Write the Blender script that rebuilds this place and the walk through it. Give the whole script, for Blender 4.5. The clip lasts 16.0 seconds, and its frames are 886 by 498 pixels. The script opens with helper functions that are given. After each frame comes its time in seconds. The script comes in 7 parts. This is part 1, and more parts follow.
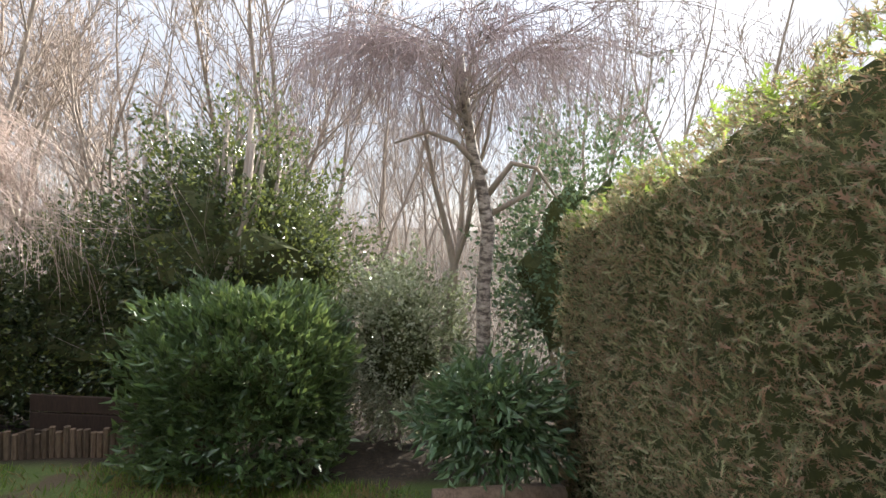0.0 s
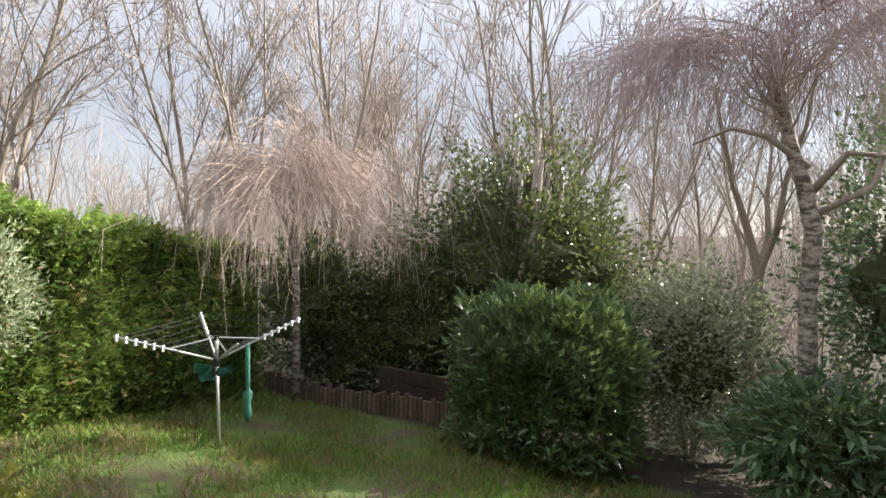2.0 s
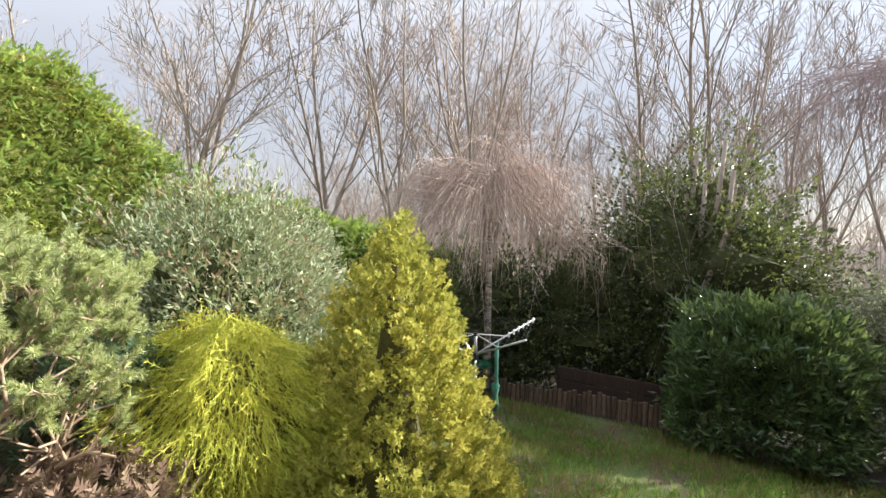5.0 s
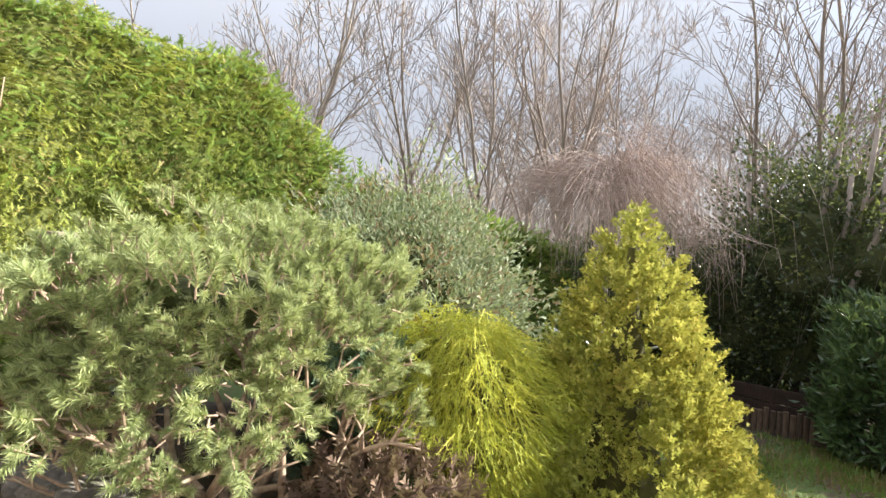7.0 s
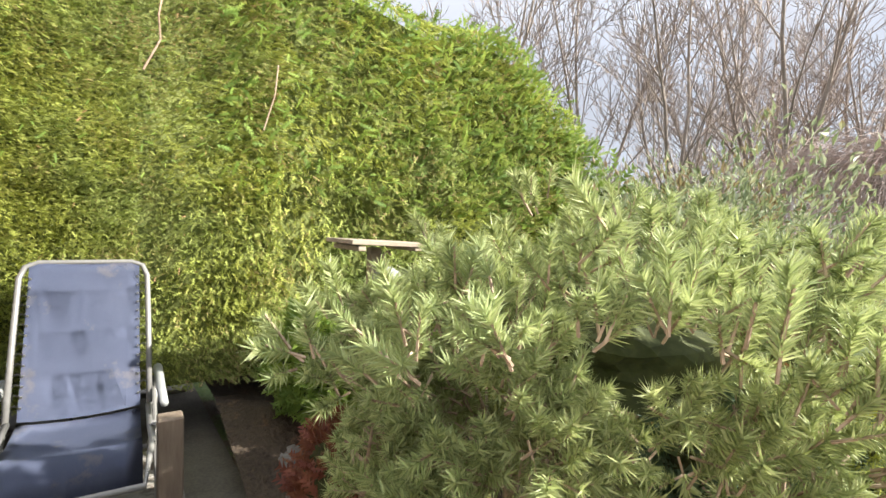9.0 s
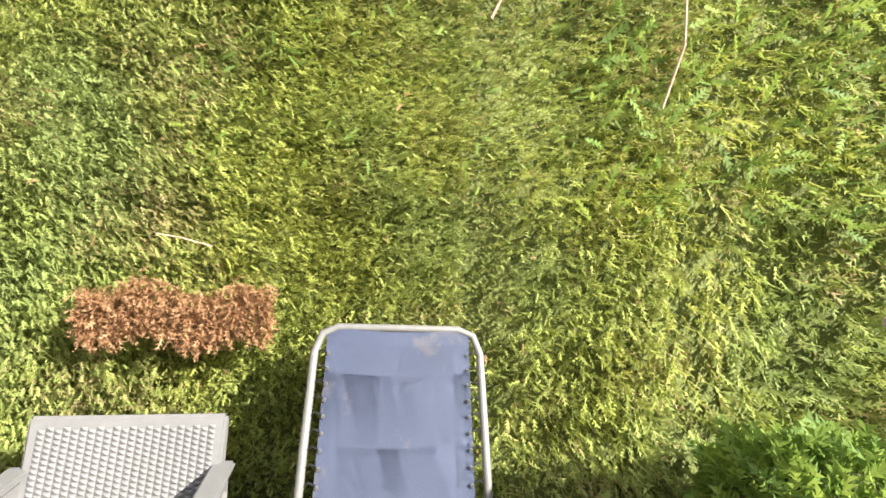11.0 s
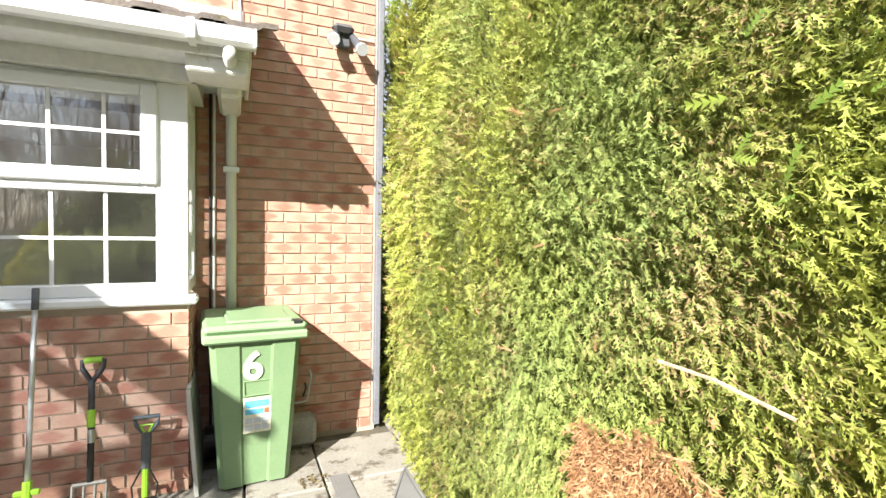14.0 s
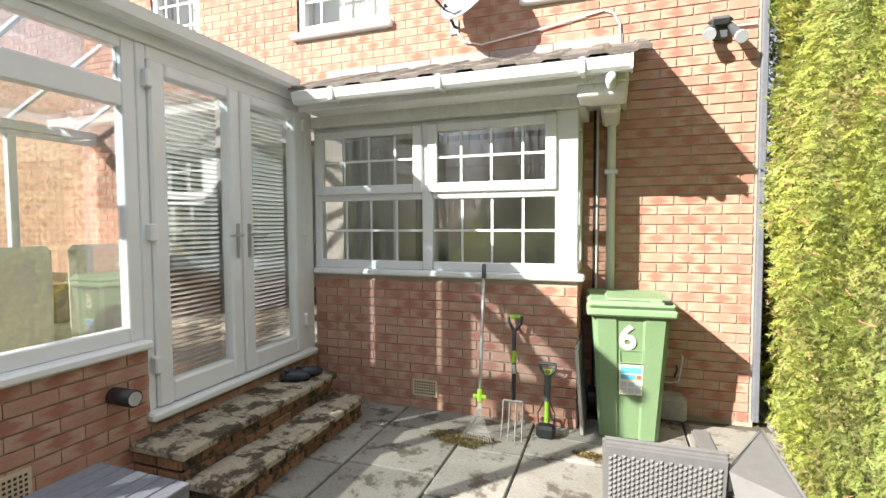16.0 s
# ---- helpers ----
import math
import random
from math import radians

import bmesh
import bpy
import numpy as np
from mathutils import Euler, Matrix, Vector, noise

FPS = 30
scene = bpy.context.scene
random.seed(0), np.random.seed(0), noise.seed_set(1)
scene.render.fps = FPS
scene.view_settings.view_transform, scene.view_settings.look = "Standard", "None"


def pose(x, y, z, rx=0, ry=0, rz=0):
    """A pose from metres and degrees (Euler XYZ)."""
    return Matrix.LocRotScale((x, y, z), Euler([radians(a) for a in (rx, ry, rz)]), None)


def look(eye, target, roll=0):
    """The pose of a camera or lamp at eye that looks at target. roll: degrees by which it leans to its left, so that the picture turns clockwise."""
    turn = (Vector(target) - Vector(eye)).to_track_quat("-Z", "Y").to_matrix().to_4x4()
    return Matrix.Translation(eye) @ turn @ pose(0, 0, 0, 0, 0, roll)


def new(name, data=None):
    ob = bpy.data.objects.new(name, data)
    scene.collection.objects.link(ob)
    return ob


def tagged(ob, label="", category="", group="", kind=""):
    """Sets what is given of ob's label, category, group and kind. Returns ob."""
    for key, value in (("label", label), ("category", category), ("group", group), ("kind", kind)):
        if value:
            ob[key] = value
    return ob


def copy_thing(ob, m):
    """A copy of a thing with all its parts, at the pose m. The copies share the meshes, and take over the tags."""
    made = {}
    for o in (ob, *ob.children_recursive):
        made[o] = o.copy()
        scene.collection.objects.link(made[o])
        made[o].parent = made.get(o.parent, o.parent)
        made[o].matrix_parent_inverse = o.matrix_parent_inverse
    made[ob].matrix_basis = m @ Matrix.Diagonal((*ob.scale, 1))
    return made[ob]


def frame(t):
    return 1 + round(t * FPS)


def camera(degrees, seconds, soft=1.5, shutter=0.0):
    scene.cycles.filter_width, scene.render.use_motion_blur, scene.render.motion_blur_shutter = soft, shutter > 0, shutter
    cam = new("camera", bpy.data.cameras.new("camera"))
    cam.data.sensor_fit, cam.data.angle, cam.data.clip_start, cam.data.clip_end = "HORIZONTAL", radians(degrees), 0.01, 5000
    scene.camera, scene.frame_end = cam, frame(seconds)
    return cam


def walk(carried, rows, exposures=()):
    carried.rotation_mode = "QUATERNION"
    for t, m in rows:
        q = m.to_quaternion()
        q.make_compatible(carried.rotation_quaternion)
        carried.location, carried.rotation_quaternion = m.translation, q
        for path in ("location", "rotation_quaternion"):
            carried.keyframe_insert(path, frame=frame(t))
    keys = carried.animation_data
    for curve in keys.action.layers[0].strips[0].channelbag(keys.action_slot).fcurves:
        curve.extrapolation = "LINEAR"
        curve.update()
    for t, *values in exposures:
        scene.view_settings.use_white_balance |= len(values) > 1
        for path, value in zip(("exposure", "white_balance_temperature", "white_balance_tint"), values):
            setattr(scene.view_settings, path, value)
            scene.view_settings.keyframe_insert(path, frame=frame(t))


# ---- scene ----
# camera and walk
cam = camera(85.0, 16.0)
PATH = [
    (0.0, pose(-7.570, -3.367, 1.453, 87.28, -2.69, 179.90)),
    (0.5, pose(-7.462, -3.305, 1.426, 87.02, -2.42, -170.35)),
    (1.0, pose(-7.261, -3.140, 1.389, 87.13, -1.98, -163.20)),
    (1.5, pose(-7.120, -2.997, 1.323, 87.68, -1.50, -156.73)),
    (2.0, pose(-7.079, -2.796, 1.392, 87.47, -1.13, -151.32)),
    (2.5, pose(-6.849, -2.485, 1.373, 87.67, -1.20, -148.25)),
    (3.0, pose(-6.521, -2.122, 1.384, 87.62, -0.94, -146.07)),
    (3.5, pose(-6.006, -1.707, 1.306, 88.12, -1.30, -146.15)),
    (3.7, pose(-5.910, -1.556, 1.383, 87.66, -1.09, -145.92)),
    (5.8, pose(-4.601, -0.557, 1.409, 87.84, -2.19, -144.74)),
    (6.0, pose(-4.524, -0.509, 1.405, 87.80, -2.13, -144.05)),
    (6.5, pose(-4.332, -0.382, 1.384, 87.50, -2.01, -141.42)),
    (7.0, pose(-4.086, -0.187, 1.359, 87.16, -1.70, -139.03)),
    (7.5, pose(-3.735, -0.052, 1.319, 87.21, -1.67, -137.13)),
    (8.0, pose(-3.373, 0.018, 1.334, 86.98, -1.38, -134.23)),
    (8.2, pose(-3.227, 0.042, 1.337, 86.77, -1.32, -132.90)),
    (10.3, pose(-1.704, -0.008, 1.278, 90.17, -2.96, -104.75)),
    (10.5, pose(-1.541, 0.098, 1.291, 90.35, -2.88, -103.30)),
    (11.0, pose(-1.116, 0.305, 1.357, 89.75, -2.81, -97.64)),
    (11.5, pose(-0.759, 0.409, 1.429, 90.30, -2.74, -92.53)),
    (12.0, pose(-0.454, 0.408, 1.503, 89.62, -2.45, -84.63)),
    (12.5, pose(-0.204, 0.438, 1.533, 89.40, -2.00, -72.16)),
    (13.0, pose(-0.044, 0.488, 1.525, 89.72, -1.51, -57.12)),
    (13.5, pose(0.036, 0.508, 1.541, 88.70, -1.05, -38.59)),
    (14.0, pose(-0.000, 0.508, 1.537, 87.79, -1.08, -23.17)),
    (14.5, pose(-0.032, 0.484, 1.543, 86.21, -0.99, -10.26)),
    (15.0, pose(-0.147, 0.315, 1.493, 86.99, -0.41, -0.55)),
    (15.5, pose(-0.105, 0.102, 1.508, 86.90, -0.08, 9.44)),
    (16.0, pose(0.000, 0.000, 1.504, 87.15, 0.28, 19.51)),
]
walk(cam, PATH, exposures=[(0.0, 3.02), (2.5, 2.7), (3.5, 2.72), (8.2, 2.75), (10.5, 2.92), (13.0, 3.08), (14.0, 2.9), (15.0, 2.8), (16.0, 2.7)])

# ---- light ----
SUN_EL, SUN_AZ = radians(30), math.atan2(-0.81, -0.955)
world = bpy.data.worlds.new("world")
scene.world = world
world.use_nodes = True
wn = world.node_tree
sky = wn.nodes.new("ShaderNodeTexSky")
sky.sky_type, sky.sun_disc = 'NISHITA', False
sky.sun_elevation, sky.sun_rotation = SUN_EL, SUN_AZ % (2 * math.pi)
sky.dust_density, sky.air_density = 0.8, 1.0
cloud = wn.nodes.new("ShaderNodeTexNoise")
cloud.inputs["Scale"].default_value, cloud.inputs["Detail"].default_value = 2.2, 6.0
cover = wn.nodes.new("ShaderNodeValToRGB")
cover.color_ramp.elements[0].position, cover.color_ramp.elements[1].position = 0.30, 0.72
cover.color_ramp.elements[0].color, cover.color_ramp.elements[1].color = (0.92, 0.92, 0.92, 1), (1.0, 1.0, 1.0, 1)
veil = wn.nodes.new("ShaderNodeMix")
veil.data_type = 'RGBA'
# thin overcast: brighter towards the zenith than at the skyline
aim = wn.nodes.new("ShaderNodeTexCoord")
rise = wn.nodes.new("ShaderNodeSeparateXYZ")
lift = wn.nodes.new("ShaderNodeValToRGB")
lift.color_ramp.elements[0].position, lift.color_ramp.elements[1].position = 0.25, 1.0
lift.color_ramp.elements[0].color, lift.color_ramp.elements[1].color = (0.61, 0.63, 0.705, 1), (1.7, 1.75, 1.9, 1)
wn.links.new(aim.outputs["Generated"], rise.inputs[0])
wn.links.new(rise.outputs[2], lift.inputs[0])
wn.links.new(lift.outputs[0], veil.inputs[7])
wn.links.new(cloud.outputs[0], cover.inputs[0])
wn.links.new(cover.outputs[0], veil.inputs[0])
wn.links.new(sky.outputs[0], veil.inputs[6])
wn.links.new(veil.outputs[2], wn.nodes["Background"].inputs[0])
wn.nodes["Background"].inputs[1].default_value = 0.15
sun = new("sun", bpy.data.lights.new("sun", 'SUN'))
sun.data.energy, sun.data.angle, sun.data.color = 2.15, radians(0.6), (1.0, 0.95, 0.86)
sun.matrix_world = look((-20 * 0.81, -20 * 0.955, 14.4), (0, 0, 0))


# ---- materials ----
def nodes_of(name):
    m = bpy.data.materials.new(name)
    m.use_nodes = True
    nt = m.node_tree
    return m, nt, nt.nodes["Principled BSDF"], nt.nodes["Material Output"]


def add(nt, kind, **sets):
    n = nt.nodes.new(kind)
    for k, v in sets.items():
        n.inputs[k.replace("_", " ")].default_value = v
    return n


def ramp(nt, fac, stops):
    r = nt.nodes.new("ShaderNodeValToRGB")
    e = r.color_ramp.elements
    while len(e) < len(stops):
        e.new(0.5)
    for s, (p, c) in zip(e, stops):
        s.position, s.color = p, (*c, 1)
    nt.links.new(fac, r.inputs[0])
    return r.outputs[0]


def mix(nt, fac, a, b, mode='MIX'):
    n = nt.nodes.new("ShaderNodeMix")
    n.data_type, n.blend_type = 'RGBA', mode
    for sock, v in ((n.inputs[0], fac), (n.inputs[6], a), (n.inputs[7], b)):
        if isinstance(v, (int, float)):
            sock.default_value = v
        elif isinstance(v, tuple):
            sock.default_value = (*v, 1)
        else:
            nt.links.new(v, sock)
    return n.outputs[2]


def coords(nt, scale=1.0, stretch=(1, 1, 1), own=False):
    c = nt.nodes.new("ShaderNodeTexCoord")
    g = nt.nodes.new("ShaderNodeNewGeometry")
    mp = nt.nodes.new("ShaderNodeMapping")
    mp.inputs[3].default_value = tuple(scale * s for s in stretch)
    nt.links.new(c.outputs["Object"] if own else g.outputs["Position"], mp.inputs[0])
    return mp.outputs[0]


def noise_tex(nt, vec, scale, detail=4.0, rough=0.6):
    n = add(nt, "ShaderNodeTexNoise", Scale=scale, Detail=detail, Roughness=rough)
    nt.links.new(vec, n.inputs[0])
    return n.outputs[0]


def bump(nt, height, strength, dist, bsdf):
    b = add(nt, "ShaderNodeBump", Strength=strength, Distance=dist)
    nt.links.new(height, b.inputs["Height"])
    nt.links.new(b.outputs[0], bsdf.inputs["Normal"])


def surface(name, a, b, big=2.0, small=40.0, rough=0.7, metal=0.0, relief=0.3, dist=0.004, stretch=(1, 1, 1), own=False,
            piece=0.0, dirt=None, dirt_amount=0.5, dirt_scale=3.0, spec=0.5):
    """A matt surface of two colours mixed at two sizes, with fine relief; piece varies it from object to object."""
    m, nt, p, _ = nodes_of(name)
    v = coords(nt, 1.0, stretch, own)
    n1, n2 = noise_tex(nt, v, big), noise_tex(nt, v, small)
    fac = mix(nt, 0.5, n1, n2)
    col = ramp(nt, fac, [(0.36, a), (0.64, b)])
    if dirt:
        d = ramp(nt, noise_tex(nt, coords(nt), dirt_scale, 6.0, 0.7), [(1 - dirt_amount, (0, 0, 0)), (1.08 - dirt_amount, (1, 1, 1))])
        col = mix(nt, d, col, dirt)
    if piece:
        o = nt.nodes.new("ShaderNodeObjectInfo")
        k = ramp(nt, o.outputs["Random"], [(0.0, (1 - piece,) * 3), (1.0, (1 + piece,) * 3)])
        col = mix(nt, 1.0, col, k, 'MULTIPLY')
    nt.links.new(col, p.inputs["Base Color"])
    p.inputs["Roughness"].default_value, p.inputs["Metallic"].default_value = rough, metal
    p.inputs["Specular IOR Level"].default_value = spec
    if relief:
        bump(nt, n2, relief, dist, p)
    return m


def leafy(name, dark, mid, light, patch=None, patch_amount=0.4, patch_scale=1.2, gloss=0.45, sheer=0.35, spread=1.0, tone=None, tone_amount=0.5, spec=0.4):
    """Foliage: colour from leaf to leaf, in drifts over the plant, with light coming through."""
    m, nt, p, out = nodes_of(name)
    g = nt.nodes.new("ShaderNodeNewGeometry")
    v = coords(nt)
    r = g.outputs["Random Per Island"]
    fac = mix(nt, 0.35, r, noise_tex(nt, v, 2.2, 3.0))
    col = ramp(nt, fac, [(0.12, dark), (0.5, mid), (0.85, light)])
    if tone:
        t = ramp(nt, noise_tex(nt, v, 0.9, 3.0), [(0.42, (0, 0, 0)), (0.66, (tone_amount,) * 3)])
        col = mix(nt, t, col, tone)
    if patch:
        n = noise_tex(nt, v, patch_scale, 5.0, 0.65)
        n2 = mix(nt, 0.3, n, r)
        d = ramp(nt, n2, [(0.92 - patch_amount, (0, 0, 0)), (1.0 - patch_amount, (1, 1, 1))])
        col = mix(nt, d, col, patch)
    nt.links.new(col, p.inputs["Base Color"])
    p.inputs["Roughness"].default_value = gloss
    p.inputs["Specular IOR Level"].default_value = spec
    t = nt.nodes.new("ShaderNodeBsdfTranslucent")
    nt.links.new(mix(nt, 0.25, col, (0.38, 0.40, 0.08)), t.inputs[0])
    s = nt.nodes.new("ShaderNodeMixShader")
    s.inputs[0].default_value = sheer
    nt.links.new(p.outputs[0], s.inputs[1])
    nt.links.new(t.outputs[0], s.inputs[2])
    nt.links.new(s.outputs[0], out.inputs[0])
    return m


def maths(nt, op, a, b):
    n = nt.nodes.new("ShaderNodeMath")
    n.operation = op
    for sock, v in ((n.inputs[0], a), (n.inputs[1], b)):
        if isinstance(v, (int, float)):
            sock.default_value = v
        else:
            nt.links.new(v, sock)
    return n.outputs[0]


def brick_material(name="facing_brick", island=False):
    """Rustic facing brick: drag-faced, orange to buff, with a dark fired flash in the middle of many."""
    m, nt, p, _ = nodes_of(name)
    o = nt.nodes.new("ShaderNodeNewGeometry" if island else "ShaderNodeObjectInfo")
    rnd = o.outputs["Random Per Island" if island else "Random"]
    v = coords(nt, 1.0, (1, 1, 3.4))
    n1, n2 = noise_tex(nt, v, 9.0), noise_tex(nt, v, 60.0, 6.0, 0.7)
    base = ramp(nt, rnd, [(0.0, (0.46, 0.255, 0.19)), (0.3, (0.50, 0.30, 0.222)), (0.65, (0.53, 0.34, 0.257)), (1.0, (0.475, 0.27, 0.20))])
    sep = nt.nodes.new("ShaderNodeSeparateXYZ")
    if island:
        nt.links.new(o.outputs["Position"], sep.inputs[0])
        row = maths(nt, 'FLOOR', maths(nt, 'DIVIDE', maths(nt, 'SUBTRACT', sep.outputs[2], 0.0), 0.075), 0.0)
        odd = maths(nt, 'FLOORED_MODULO', row, 2.0)
        u = maths(nt, 'FLOORED_MODULO', maths(nt, 'ADD', maths(nt, 'ADD', sep.outputs[0], 0.24), maths(nt, 'MULTIPLY', odd, 0.1125)), 0.225)
        u = maths(nt, 'SUBTRACT', u, 0.1075)
        w = maths(nt, 'SUBTRACT', maths(nt, 'FLOORED_MODULO', sep.outputs[2], 0.075), 0.0375)
    else:
        c = nt.nodes.new("ShaderNodeTexCoord")
        nt.links.new(c.outputs["Object"], sep.inputs[0])
        u, w = sep.outputs[0], sep.outputs[2]
    far = maths(nt, 'ADD', maths(nt, 'MULTIPLY', maths(nt, 'ABSOLUTE', u, 0.0), 11.0), maths(nt, 'MULTIPLY', maths(nt, 'ABSOLUTE', w, 0.0), 16.0))
    edge = maths(nt, 'ADD', far, maths(nt, 'MULTIPLY', maths(nt, 'SUBTRACT', n1, 0.5), 1.3))
    flash = ramp(nt, edge, [(0.45, (1, 1, 1)), (1.05, (0, 0, 0))])
    some = ramp(nt, maths(nt, 'FRACT', maths(nt, 'MULTIPLY', rnd, 7.31), 0.0), [(0.2, (0.25, 0.25, 0.25)), (0.7, (0.8, 0.8, 0.8))])
    col = mix(nt, mix(nt, 1.0, flash, some, 'MULTIPLY'), base, (0.35, 0.13, 0.092))
    col = mix(nt, 1.0, col, ramp(nt, n2, [(0.35, (0.80, 0.79, 0.78)), (0.7, (1.08, 1.08, 1.08))]), 'MULTIPLY')
    nt.links.new(col, p.inputs["Base Color"])
    p.inputs["Roughness"].default_value = 0.92
    bump(nt, n2, 0.6, 0.005, p)
    return m


def glass_material(name="window_glass", tint=(0.955, 0.975, 0.97)):
    m, nt, p, out = nodes_of(name)
    t = add(nt, "ShaderNodeBsdfTransparent")
    t.inputs[0].default_value = (*tint, 1)
    gl = nt.nodes.new("ShaderNodeBsdfGlossy")
    gl.inputs["Roughness"].default_value = 0.005
    gl.inputs[0].default_value = (1, 1, 1, 1)
    f = nt.nodes.new("ShaderNodeLayerWeight")
    f.inputs[0].default_value = 0.5
    steep = nt.nodes.new("ShaderNodeMath")
    steep.operation = 'POWER'
    steep.inputs[1].default_value = 4.0
    gain = nt.nodes.new("ShaderNodeMath")
    gain.operation = 'MULTIPLY_ADD'
    gain.inputs[1].default_value, gain.inputs[2].default_value = 0.84, 0.15
    nt.links.new(f.outputs["Facing"], steep.inputs[0])
    nt.links.new(steep.outputs[0], gain.inputs[0])
    s = nt.nodes.new("ShaderNodeMixShader")
    nt.links.new(gain.outputs[0], s.inputs[0])
    nt.links.new(t.outputs[0], s.inputs[1])
    nt.links.new(gl.outputs[0], s.inputs[2])
    nt.links.new(s.outputs[0], out.inputs[0])
    return m


